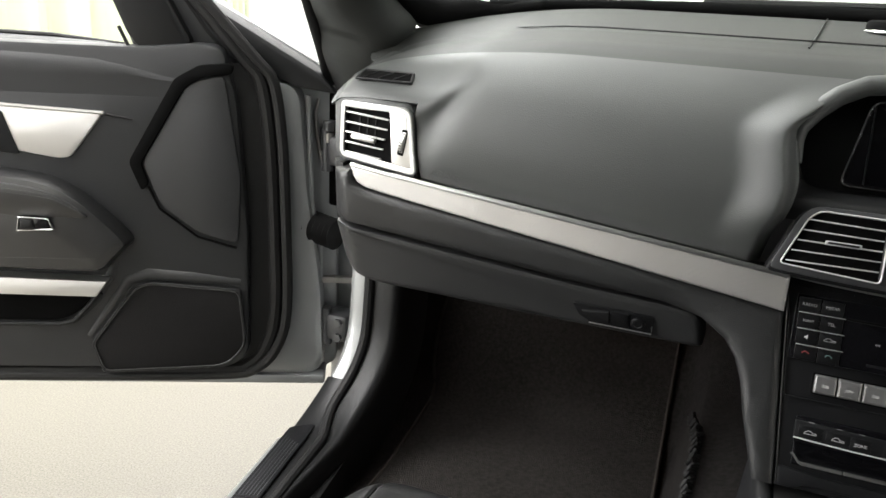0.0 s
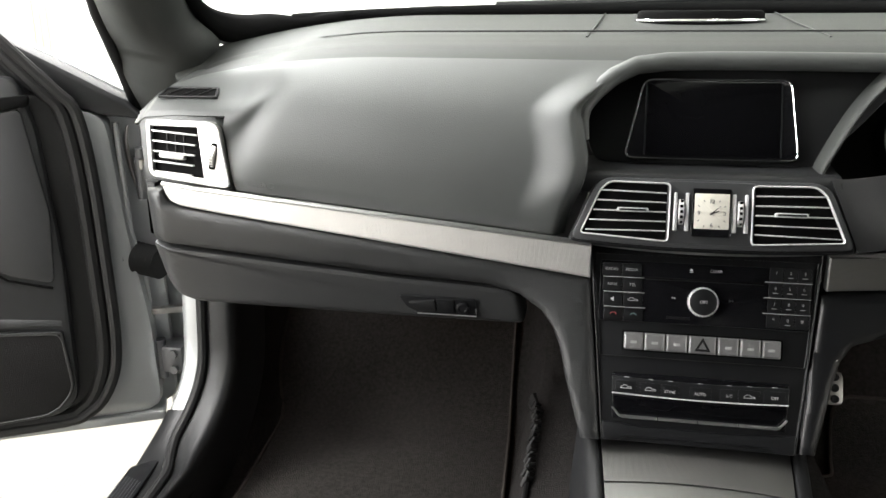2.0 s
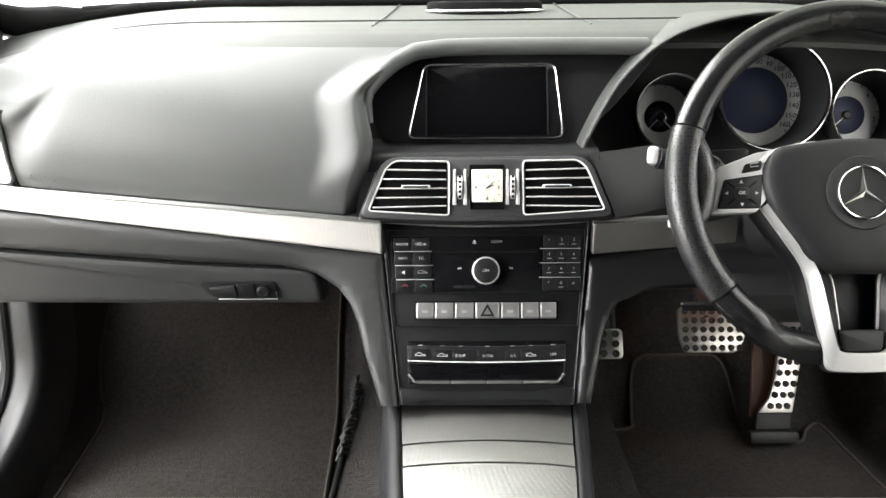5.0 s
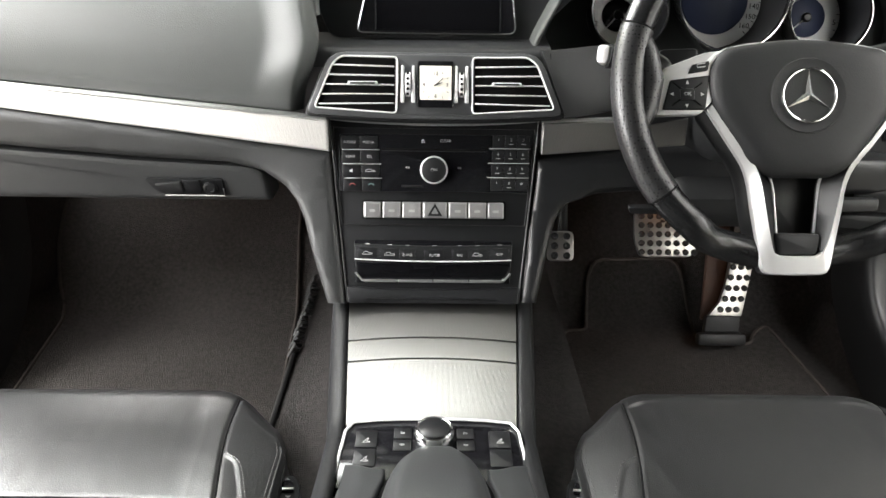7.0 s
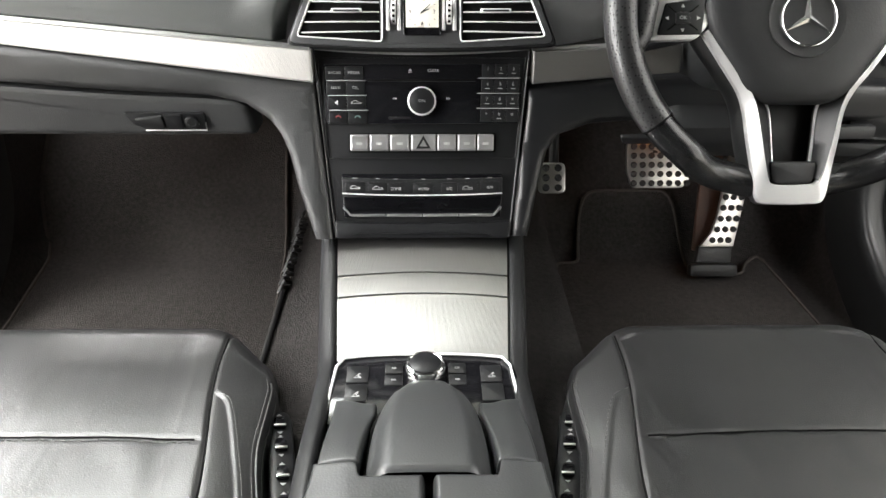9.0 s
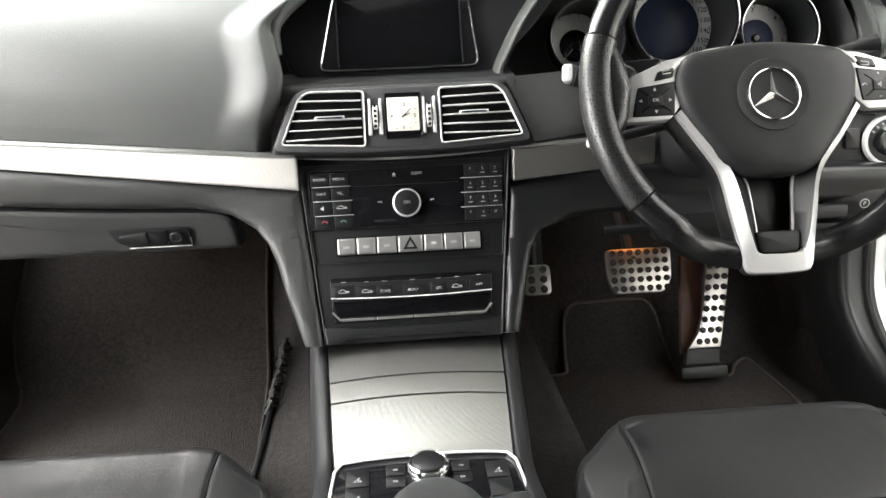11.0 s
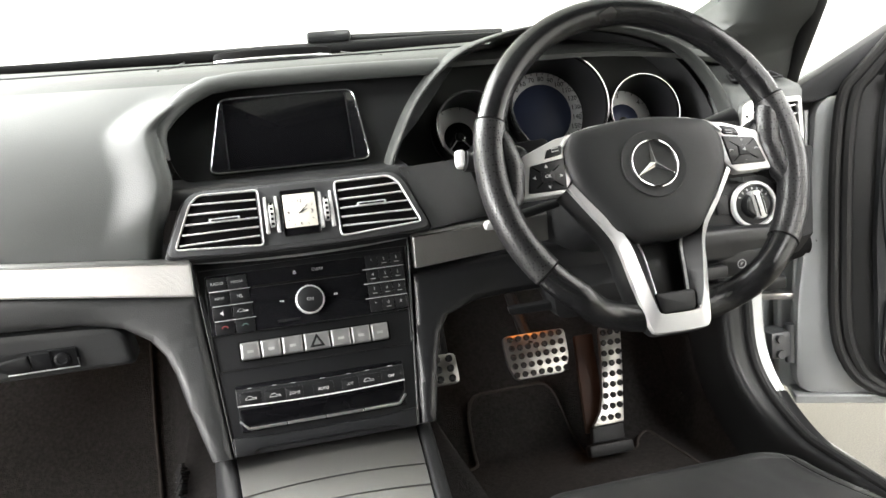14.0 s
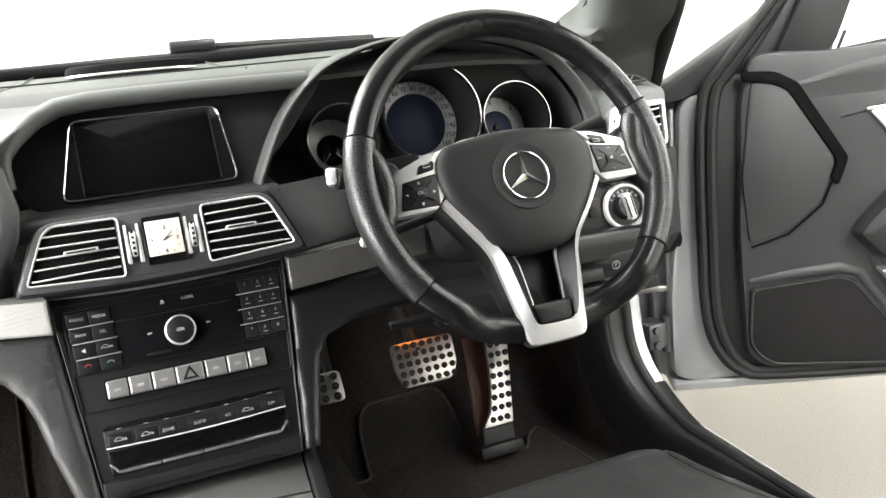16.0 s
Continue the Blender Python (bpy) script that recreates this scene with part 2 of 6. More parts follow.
def rect(w, h, x=0.0, y=0.0):
    return [(x - w / 2, y - h / 2), (x + w / 2, y - h / 2), (x + w / 2, y + h / 2), (x - w / 2, y + h / 2)]


def circle(r, n=32, x=0.0, y=0.0, a0=0.0, a1=360.0):
    k = n if a1 - a0 >= 360 else n + 1
    return [(x + r * math.cos(radians(a0 + (a1 - a0) * i / n)), y + r * math.sin(radians(a0 + (a1 - a0) * i / n))) for i in range(k)]


def lathe(prof, n=32, m=None, cap=(True, True)):
    """Turned about z: prof lists (radius, z)."""
    bm = rings([[(r * math.cos(2 * math.pi * i / n), r * math.sin(2 * math.pi * i / n), z) for i in range(n)] for r, z in prof], cap=cap)
    return xf(bm, m) if m else bm


def tube(pts, r, n=10, closed=False, flat=1.0, cap=True):
    """A bar of radius r (or one radius a point) along pts."""
    pts = [Vector(p) for p in pts]
    k = len(pts)
    rr = r if isinstance(r, (list, tuple)) else [r] * k
    up = Vector((0, 0, 1))
    rs = []
    prev = None
    for i in range(k):
        a = pts[i - 1] if (closed or i) else pts[i]
        b = pts[(i + 1) % k] if (closed or i < k - 1) else pts[i]
        t = (b - a).normalized()
        if prev is None:
            ref = up if abs(t.z) < 0.9 else Vector((1, 0, 0))
            s = t.cross(ref).normalized()
        else:
            s = (prev - t * prev.dot(t)).normalized()
        prev = s
        q = t.cross(s)
        rs.append([pts[i] + (s * math.cos(2 * math.pi * j / n) + q * math.sin(2 * math.pi * j / n) * flat) * rr[i] for j in range(n)])
    if closed:
        return rings(rs + [rs[0]], cap=(False, False))
    return rings(rs, cap=(cap, cap))


def sheet(f, nu, nv, thick=0.0, back=None):
    """A grid of f(u, v); with a thickness, or a way to its back, it gets a back and edges."""
    bm = bmesh.new()
    g = [[bm.verts.new(f(i / nu, j / nv)) for i in range(nu + 1)] for j in range(nv + 1)]
    for j in range(nv):
        for i in range(nu):
            bm.faces.new((g[j][i], g[j][i + 1], g[j + 1][i + 1], g[j + 1][i]))
    if back:
        b = [[bm.verts.new(v.co + Vector(back)) for v in row] for row in g]
        for j in range(nv):
            for i in range(nu):
                bm.faces.new((b[j][i], b[j + 1][i], b[j + 1][i + 1], b[j][i + 1]))
        for i in range(nu):
            bm.faces.new((g[0][i + 1], g[0][i], b[0][i], b[0][i + 1]))
            bm.faces.new((g[nv][i], g[nv][i + 1], b[nv][i + 1], b[nv][i]))
        for j in range(nv):
            bm.faces.new((g[j][0], g[j + 1][0], b[j + 1][0], b[j][0]))
            bm.faces.new((g[j + 1][nu], g[j][nu], b[j][nu], b[j + 1][nu]))
    elif thick:
        bm.normal_update()
        bmesh.ops.solidify(bm, geom=bm.faces[:], thickness=thick)
    return bm


def block(sx, sy, sz, bevel=0.004, m=None, seg=2):
    bm = bmesh.new()
    bmesh.ops.create_cube(bm, size=1, matrix=Matrix.Diagonal((sx, sy, sz, 1)))
    if bevel:
        bmesh.ops.bevel(bm, geom=bm.edges[:], offset=bevel, segments=seg, affect="EDGES", profile=0.5)
    return xf(bm, m) if m else bm


def curve(keys, t):
    """A smooth run through keys, (position, values...), at t."""
    if t <= keys[0][0]:
        return keys[0][1:]
    for i in range(len(keys) - 1):
        a, b = keys[i], keys[i + 1]
        if t <= b[0]:
            p, q = keys[max(0, i - 1)], keys[min(len(keys) - 1, i + 2)]
            h = b[0] - a[0]
            s = (t - a[0]) / h
            out = []
            for k in range(1, len(a)):
                ma = (b[k] - p[k]) / (b[0] - p[0]) * h
                mb = (q[k] - a[k]) / (q[0] - a[0]) * h
                out.append((2 * s ** 3 - 3 * s * s + 1) * a[k] + (s ** 3 - 2 * s * s + s) * ma + (3 * s * s - 2 * s ** 3) * b[k] + (s ** 3 - s * s) * mb)
            return tuple(out)
    return keys[-1][1:]


def smooth(a, b, x):
    t = max(0.0, min(1.0, (x - a) / (b - a)))
    return t * t * (3 - 2 * t)


def words(text, size, m, material, parent, name="lettering", depth=0.0003, align="CENTER", label=""):
    """Printed writing, its baseline middle at the frame m."""
    c = bpy.data.curves.new("text", "FONT")
    c.body, c.size, c.extrude, c.align_x, c.align_y, c.resolution_u = text, size, depth, align, "CENTER", 2
    tmp = bpy.data.objects.new("text", c)
    scene.collection.objects.link(tmp)
    me = bpy.data.meshes.new_from_object(tmp)
    bpy.data.objects.remove(tmp)
    bpy.data.curves.remove(c)
    bm = bmesh.new()
    bm.from_mesh(me)
    bpy.data.meshes.remove(me)
    xf(bm, m)
    return part(name, bm, material, parent, label)


# ---------------------------------------------------------------- the hall
def slab(name, sx, sy, sz, c, material, label, category):
    ob = part(name, block(sx, sy, sz, 0.0, Matrix.Translation(c)), material)
    return tagged(ob, label, category, "", "structure")


slab("floor", 7.2, 9.2, 0.1, (0, 0, -0.05), FLOORM, "beige speckled resin floor of the hall", "floor")
slab("wall_west", 0.1, 9.2, 3.0, (-3.55, 0, 1.5), WALLM, "plain white wall of the hall", "wall")
slab("wall_east", 0.1, 9.2, 3.0, (3.55, 0, 1.5), WALLM, "plain white wall of the hall", "wall")
slab("wall_north", 7.0, 0.1, 3.0, (0, 4.55, 1.5), WALLM, "plain white wall of the hall", "wall")
slab("wall_south", 7.0, 0.1, 3.0, (0, -4.55, 1.5), WALLM, "plain white wall of the hall", "wall")
slab("ceiling", 7.2, 9.2, 0.1, (0, 0, 3.05), WALLM, "plain white ceiling of the hall", "ceiling")


def curtain_sheet(u, v):
    y = 0.2 + 2.6 * u
    return (-3.28 + 0.045 * math.sin(u * 62) + 0.018 * math.sin(u * 151 + 1) * (1 - 0.4 * v), y, 0.03 + 2.5 * v)


cur = thing("curtain", (-3.28, 1.3, 0.03), "pale green pleated curtain hanging before the white wall", "curtain")
part("cloth", sheet(curtain_sheet, 160, 6, 0.004), CURTAIN, cur, angle=60)
part("rail", tube([(-3.28, 0.1, 2.56), (-3.28, 2.9, 2.56)], 0.015), CHROME, cur, "thin metal curtain rail")
cur2 = thing("curtain", (-3.30, 3.38, 0.03), "narrow cream curtain gathered beside a wooden post", "curtain")
part("cloth", sheet(lambda u, v: (-3.30 + 0.03 * math.sin(u * 24), 3.27 + 0.225 * u, 0.03 + 2.5 * v), 40, 6, 0.004), CURTAIN, cur2, angle=60)
post_ob = tagged(part("wooden_post", block(0.10, 0.075, 0.865, 0.006, Matrix.Translation((-3.45, 3.545, 0.4325))), WOODM), "short brown wooden post against the white wall", "post", "", "structure")
# made-up window frames round the two added side lights
for s, wy, wz in ((-1, -1.35, 1.35), (1, 0.35, 1.50)):
    wf = thing("fill_window_1" if s < 0 else "fill_window_2", (s * 3.48, wy, wz - 0.9), "made-up white window frame round an added side light", "window", "structure")
    for y in (wy - 1.35, wy, wy + 1.35):
        part("window_frame", block(0.06, 0.06, 1.86, 0.006, Matrix.Translation((s * 3.47, y, wz))), WALLM, wf)
    for z in (wz - 0.9, wz + 0.9):
        part("window_frame", block(0.06, 2.76, 0.06, 0.006, Matrix.Translation((s * 3.47, wy, z))), WALLM, wf)

# ---------------------------------------------------------------- dashboard
dash = thing("dashboard", (0, 0.2, 0.68), "black grained dashboard with brushed aluminium trim strips", "dashboard")


def trim_top(x):
    return 0.842 - 0.097 * (x + 0.64)


def trim_low(x):
    return 0.817 - 0.1275 * (x + 0.639)


PROFILE = ((0.0, 0.004, 0.0), (0.10, -0.001, 0.10), (0.25, 0.000, 0.30), (0.42, 0.015, 0.52), (0.60, 0.040, 0.72),
           (0.78, 0.076, 0.89), (0.90, 0.108, 0.965), (1.0, 0.145, 1.0))


POD_LINE = ((0.0, 0.0075, 0.8385), (0.25, 0.0095, 0.878), (0.45, 0.0125, 0.909), (0.50, 0.0150, 0.9180), (0.55, 0.0205, 0.9265), (0.60, 0.0310, 0.9345), (0.70, 0.070, 0.9540), (0.80, 0.104, 0.9700), (0.9, 0.145, 0.9850), (1.0, 0.195, 0.995))


def crown(x):
    return 1.012 - 0.028 * (max(0.0, abs(x) - 0.38) / 0.25) ** 2


def right_edge(z):
    return curve(((0.79, -0.160), (0.83, -0.151), (0.86, -0.139), (0.885, -0.134), (0.905, -0.137), (0.928, -0.1415), (0.941, -0.140), (0.955, -0.127), (0.972, -0.104), (0.988, -0.080)), z)[0]


def pad_point(x, v):
    y, h = curve(PROFILE, v)
    zt, zc = trim_top(x) + 0.003, crown(x)
    z = zt + (zc - zt) * h
    xc = -0.558 + 0.030 * smooth(0.30, 0.65, v)
    w = smooth(xc + 0.022, xc - 0.038, x)                                               # runs over into the boxy end pod
    dip = math.exp(-((x - xc - 0.004) / 0.024) ** 2) * smooth(0.08, 0.36, v) * smooth(0.78, 0.54, v)
    y, z = y + 0.008 * dip, z - 0.003 * dip                                             # soft valley beside the pod
    if w:
        yp, zp = curve(POD_LINE, v)
        y, z = y + (yp - y) * w, z + (zp - z) * w * smooth(0.80, 0.64, v) - 0.008 * smooth(-0.680, -0.696, x) - 0.003 * smooth(-0.64, -0.69, x)
    return y, z


def pad(u, v):
    v *= 0.80
    x = -0.2
    for _ in range(4):
        y, z = pad_point(x, v)
        xr = right_edge(z)
        xl = -0.560 - 0.014 * min(v, 0.45) / 0.45
        x = xl + (xr - xl) * (1 - (1 - u) ** 1.5)
    y, z = pad_point(x, v)
    d = xr - x
    y -= 0.017 * smooth(0.064, 0.012, d) * (1 - smooth(0.950, 0.992, z)) * smooth(0.80, 0.87, z)   # raised lip beside the screen
    y += 0.018 * smooth(0.016, 0.0, d) ** 1.5
    return (x, y, z)


def back_line(x):
    return 0.43 - 0.20 * (x / 0.74) ** 2


def deck(u, v):
    x = (2 * u - 1) * ((0.612 if u > 0.5 else 0.710) + (0.100 if u > 0.5 else 0.03) * smooth(0.15, 0.7, v))
    yb = back_line(x)
    if v < 0.4:
        w = 0.80 + 0.20 * v / 0.4
        y, z = pad_point(min(x, -0.08), w)
        if x > -0.08:
            z = crown(x) - (crown(-0.08) - z) * 0.9
        return (x, y, z)
    t = (v - 0.4) / 0.6
    y1, z1 = pad_point(min(x, -0.08), 1.0)
    return (x, y1 + (yb - y1) * t, z1 + (crown(x) + 0.034 - z1) * t - 0.003 * smooth(0, 0.06, t) + 0.003 * smooth(0.3, 0.2, t) * smooth(0.0, 0.06, t))


def pod_top(u, v):
    x = -0.696 + 0.1235 * u
    y, z = pad_point(x, 0.545 + 0.255 * v)
    return (x, y, z)


part("pod_top", sheet(pod_top, 40, 36, back=(0, 0.004, -0.003)), PAD, dash, "", 60)
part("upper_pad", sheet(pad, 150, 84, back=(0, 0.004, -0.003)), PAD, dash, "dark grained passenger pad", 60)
part("top_deck", sheet(deck, 110, 40, back=(0, 0.003, -0.006)), DECK, dash, "", 60)
words("AIRBAG", 0.0105, FR(-0.5225, -0.0092, 0.8475, -2) @ pose(0, 0, 0, 0, 0, -5.5), PAD, dash, "embossed_lettering", 0.0003)
part("deck_groove", tube([(x, pad_point(min(x, -0.08), 1.0)[0] + 0.062, pad_point(min(x, -0.08), 1.0)[1] + 0.0100) for x in [-0.55 + 0.05 * i for i in range(23)]], 0.0012, 6), SATIN, dash, "fine seam along the deck")
# fine seams of the speaker field on the deck
for sx in (-0.145, 0.145):
    part("deck_seam", tube([(sx, 0.17, crown(sx) + 0.0035), (sx * 0.92, 0.30, crown(sx) + 0.0175), (sx * 0.85, 0.415, 1.0445)], 0.0012, 6), SATIN, dash)

# centre speaker that rises out of the deck
spk = thing("dash_speaker", (0, 0.33, 1.02), "oval centre speaker grille with a chrome rim on the dashboard deck", "speaker")
part("grille", plate([(0.088 * math.cos(a) , 0.040 * math.sin(a)) for a in [2 * math.pi * i / 40 for i in range(40)]], 0.022, 0.006, m=Matrix.Translation((0.01, 0.345, 1.026))), VOID, spk, "black raised speaker cover")
part("rim", tube([(0.01 + 0.088 * math.cos(a), 0.345 + 0.040 * math.sin(a), 1.034) for a in [2 * math.pi * i / 40 for i in range(40)]], 0.0025, 8, True), CHROME, spk)

# aluminium trim: passenger side and beside the wheel
def trim_pts(x0, x1, n):
    top = [(x0 + (x1 - x0) * i / n, trim_top(x0 + (x1 - x0) * i / n)) for i in range(n + 1)]
    low = [(x0 + (x1 - x0) * i / n, trim_low(x0 + (x1 - x0) * i / n)) for i in range(n + 1)]
    return low + top[::-1]


tp = trim_pts(-0.628, -0.1255, 10)
tp = [(-0.6490, 0.831), (-0.6430, 0.8225), (-0.632, 0.8175), (-0.618, 0.8150)] + tp[1:11] + [(-0.1255, 0.791)] + tp[12:21] + [(-0.652, 0.8425)]
strip = part("trim_strip", plate(tp, 0.012, 0.003, m=FR(0, 0.004, 0, 0)), ALU, dash, "finely ribbed brushed aluminium trim strip", 12)
part("edge_rib", tube([(-0.652, -0.006, 0.8445)] + [(x, -0.009, trim_top(x) + 0.001) for x in (-0.6, -0.5, -0.4, -0.3, -0.2, -0.127)], 0.0032, 8), SATALU, strip, "bright rib along the top edge")
tr = [(0.128, 0.750), (0.30, 0.764), (0.30, 0.797), (0.128, 0.789)]
# same trim as the passenger side, in the shaded aluminium
strip2 = part("trim_strip", plate(tr, 0.012, 0.002, 0.002, m=FR(0, 0.005, 0, 0)), SHADEALU, dash, "short aluminium trim strip beside the steering column", 12)
part("edge_rib", tube([(0.127, -0.002, 0.790), (0.3, -0.002, 0.798)], 0.003, 8), SATALU, strip2)


# soft lower panel that runs on into the cheek of the centre stack
def bend(x, y, z):
    w = smooth(0.27, 0.15, abs(x))
    y += 0.020 * smooth(-0.652, -0.690, x)
    return (x, y + w * 0.34 * (z - 0.75) + (1 - w) * 0.10 * (0.75 - z) , z)


low = [(-0.684, 0.834), (-0.653, 0.838), (-0.648, 0.8225), (-0.632, 0.8160), (-0.618, 0.8135), (-0.48, 0.7965), (-0.30, 0.7735), (-0.1245, 0.7505), (-0.1145, 0.66), (-0.1055, 0.574), (-0.1285, 0.574), (-0.139, 0.607), (-0.148, 0.636), (-0.1565, 0.670),
       (-0.166, 0.692), (-0.180, 0.709), (-0.208, 0.7255), (-0.25, 0.7345), (-0.36, 0.740), (-0.52, 0.7535), (-0.684, 0.768)]


def dense(pts, step=0.012):
    out = []
    for a, b in zip(pts, pts[1:] + pts[:1]):
        k = max(1, int((Vector(b) - Vector(a)).length / step))
        out += [Vector(a).lerp(Vector(b), i / k) for i in range(k)]
    return out


def sliced(bm, step=0.015):
    """Cuts the flat faces into small ones, so that they can be bent."""
    bm.normal_update()
    bmesh.ops.triangulate(bm, faces=[f for f in bm.faces if len(f.verts) > 4])
    for axis in (0, 2):
        lo, hi = min(v.co[axis] for v in bm.verts), max(v.co[axis] for v in bm.verts)
        for k in range(1, int((hi - lo) / step) + 1):
            n = Vector((0, 0, 0))
            n[axis] = 1
            bmesh.ops.bisect_plane(bm, geom=bm.verts[:] + bm.edges[:] + bm.faces[:], plane_co=n * (lo + step * k), plane_no=n)
    return bm


def bent_plate(pts, depth, bevel, y):
    bm = plate(dense(pts), depth, bevel, m=FR(0, y, 0, 0))
    return warp(sliced(bm), bend)


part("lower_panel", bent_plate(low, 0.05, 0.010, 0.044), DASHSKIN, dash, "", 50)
lowr = [(0.1240, 0.7440), (0.1145, 0.66), (0.1055, 0.574), (0.1270, 0.574), (0.134, 0.607), (0.1415, 0.643), (0.149, 0.672), (0.162, 0.690), (0.20, 0.700), (0.66, 0.697), (0.668, 0.74), (0.30, 0.7560)]
part("knee_panel", bent_plate(lowr, 0.05, 0.010, 0.050), SATIN, dash, "", 50)
part("knee_bar", block(0.24, 0.014, 0.017, 0.004, pose(0.43, 0.0, 0.6875, 0, -1.5, 0)), PLASTIC, dash, "grey lower edge under the steering column")

# glovebox
gl = round_poly([(-0.684, 0.7645), (-0.52, 0.7500), (-0.36, 0.7365), (-0.245, 0.7305), (-0.208, 0.726), (-0.202, 0.676), (-0.42, 0.676), (-0.64, 0.679), (-0.676, 0.700)], [0.004, 0.02, 0.02, 0.02, 0.03, 0.01, 0.05, 0.03, 0.02])


def glove_fall(x, y, z):
    return (x, y + 0.018 * smooth(-0.652, -0.690, x) + 0.33 * (0.755 - z) + 0.6 * max(0, 0.683 - z), z)


gbm = plate(dense([tuple(p) for p in gl], 0.02), 0.045, 0.007, m=FR(0, 0.042, 0, 0))
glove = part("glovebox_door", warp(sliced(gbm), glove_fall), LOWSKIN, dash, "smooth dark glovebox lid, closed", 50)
hm = FR(-0.311, 0.0135, 0.7010, -18)
part("handle_recess", plate([(-0.046, 0.0115), (0.050, 0.0115), (0.050, -0.0135), (-0.022, -0.0135), (-0.036, -0.006)], 0.0022, 0.0008, 0.004, hm), SATIN, glove)
part("pull", plate([(-0.034, 0.004), (0.0, 0.009), (0.002, -0.009), (-0.018, -0.010)], 0.006, 0.002, 0.002, hm), HARD, glove)
part("lower_edge", tube([hm @ Vector(p) for p in ((-0.024, -0.0135, 0.003), (0.050, -0.0135, 0.003), (0.050, -0.002, 0.003))], 0.0009, 6), SATALU, glove)
part("lock", lathe(((0.0085, 0), (0.0085, 0.003), (0.007, 0.004), (0.005, 0.004), (0.0045, 0.003), (0.0, 0.003)), 20, hm @ Matrix.Translation((0.034, -0.001, 0.002))), SATIN, glove)
part("handle_block", plate(rect(0.022, 0.022, 0.012, -0.001), 0.004, 0.001, 0.002, hm), SATIN, glove)


# end pods with the outer air vents
def end_pod(s):
    near = Vector((-0.12, -0.91, 1.05))
    K = Matrix.Translation(near) @ Matrix.Scale(0.978, 4) @ Matrix.Translation(-near) if s < 0 else Matrix.Identity(4)
    pod = part("end_pod", rings([
        [K @ Vector((s * x, y, z)) for x, y, z in q] for q in (
            [(0.703, 0.042, 0.918), (0.655, 0.038, 0.920), (0.602, 0.034, 0.916), (0.592, 0.033, 0.905), (0.580, 0.028, 0.838), (0.580, 0.028, 0.829), (0.64, 0.033, 0.836), (0.690, 0.036, 0.842), (0.700, 0.038, 0.85)],
            [(0.706, 0.052, 0.926), (0.655, 0.050, 0.929), (0.598, 0.046, 0.924), (0.585, 0.043, 0.912), (0.575, 0.036, 0.838), (0.575, 0.036, 0.826), (0.64, 0.041, 0.833), (0.692, 0.044, 0.839), (0.704, 0.048, 0.85)],
            [(0.708, 0.105, 0.944), (0.655, 0.105, 0.944), (0.602, 0.10, 0.940), (0.585, 0.10, 0.930), (0.575, 0.08, 0.838), (0.575, 0.08, 0.820), (0.64, 0.08, 0.826), (0.70, 0.09, 0.833), (0.710, 0.10, 0.85)],
            [(0.712, 0.20, 0.962), (0.655, 0.20, 0.962), (0.60, 0.20, 0.960), (0.585, 0.20, 0.950), (0.575, 0.2, 0.838), (0.575, 0.2, 0.820), (0.64, 0.2, 0.82), (0.71, 0.2, 0.82), (0.722, 0.2, 0.85)],
            [(0.740, 0.32, 0.970), (0.69, 0.33, 0.980), (0.60, 0.33, 0.980), (0.585, 0.32, 0.97), (0.575, 0.32, 0.838), (0.575, 0.32, 0.820), (0.64, 0.32, 0.82), (0.74, 0.32, 0.82), (0.77, 0.32, 0.85)])]), PAD, dash, "", 62)
    m = K @ FR(s * 0.640, 0.0330, 0.876, 6, s * 4.5)
    e = 0.012 if s < 0 else 0.0
    h = 0.007 if s < 0 else 0.0
    out = [(s * (0.056 - e / 2), 0.034 + h), (-s * (0.032 + e), 0.034 + h), (-s * (0.042 + e), 0.028 + h), (-s * (0.056 + e), -0.038), (-s * (0.048 + e), -0.041), (s * (0.048 - e / 2), -0.031), (s * (0.054 - e / 2), -0.024)]
    part("vent_frame", hoop(out, 0.0075, 0.008, 0.0015, 0.006, m), SATALU, pod, "bright silver vent frame")
    part("vent_plate", plate([(-s * 0.023, 0.030 + h), (-s * (0.034 + e), 0.030 + h), (-s * (0.050 + e), -0.036), (-s * 0.032, -0.034)], 0.0068, 0.001, 0.002, m), SATALU, pod)
    wm = m @ pose(-s * (0.0365 + e * 0.75), -0.002, -0.0055, 0, 0, s * 9)
    part("wheel_slot", plate(rect(0.0090, 0.033), 0.0012, 0.0004, 0.002, wm @ Matrix.Translation((0, 0, 0.0117))), VOID, pod)
    wheel = part("thumb_wheel", lathe(((0.017, -0.0032), (0.0185, -0.0024), (0.0185, 0.0024), (0.017, 0.0032)), 30, wm @ pose(0, 0, 0, 0, 90, 0)), SATALU, pod)
    for i in range(9):
        a = math.radians(-48 + 12 * i)
        part("notch", block(0.0042, 0.0009, 0.0012, 0.0, wm @ Matrix.Rotation(a, 4, "X") @ Matrix.Translation((0, 0, 0.0184))), VOID, wheel)
    # flat black plate in place of the shaded depth behind the slats
    part("cavity_shade", plate(offset([Vector(p) for p in out], 0.005), 0.0022, 0.0005, m=m), VOID, pod)
    for i in range(5):
        y = 0.020 + 0.8 * h - (0.0115 + 0.18 * h) * i
        part("slat", block(0.068 - 0.002 * i, 0.0022, 0.006, 0.0007, m @ pose(s * (0.015 + 0.001 * i - 0.003), y, 0.0035, 0, 0, s * 4)), SILVERRING, pod)
    part("tab", block(0.036, 0.0065, 0.008, 0.002, m @ pose(s * 0.012, -0.004, 0.007, 0, 0, s * 4)), SATALU, pod)
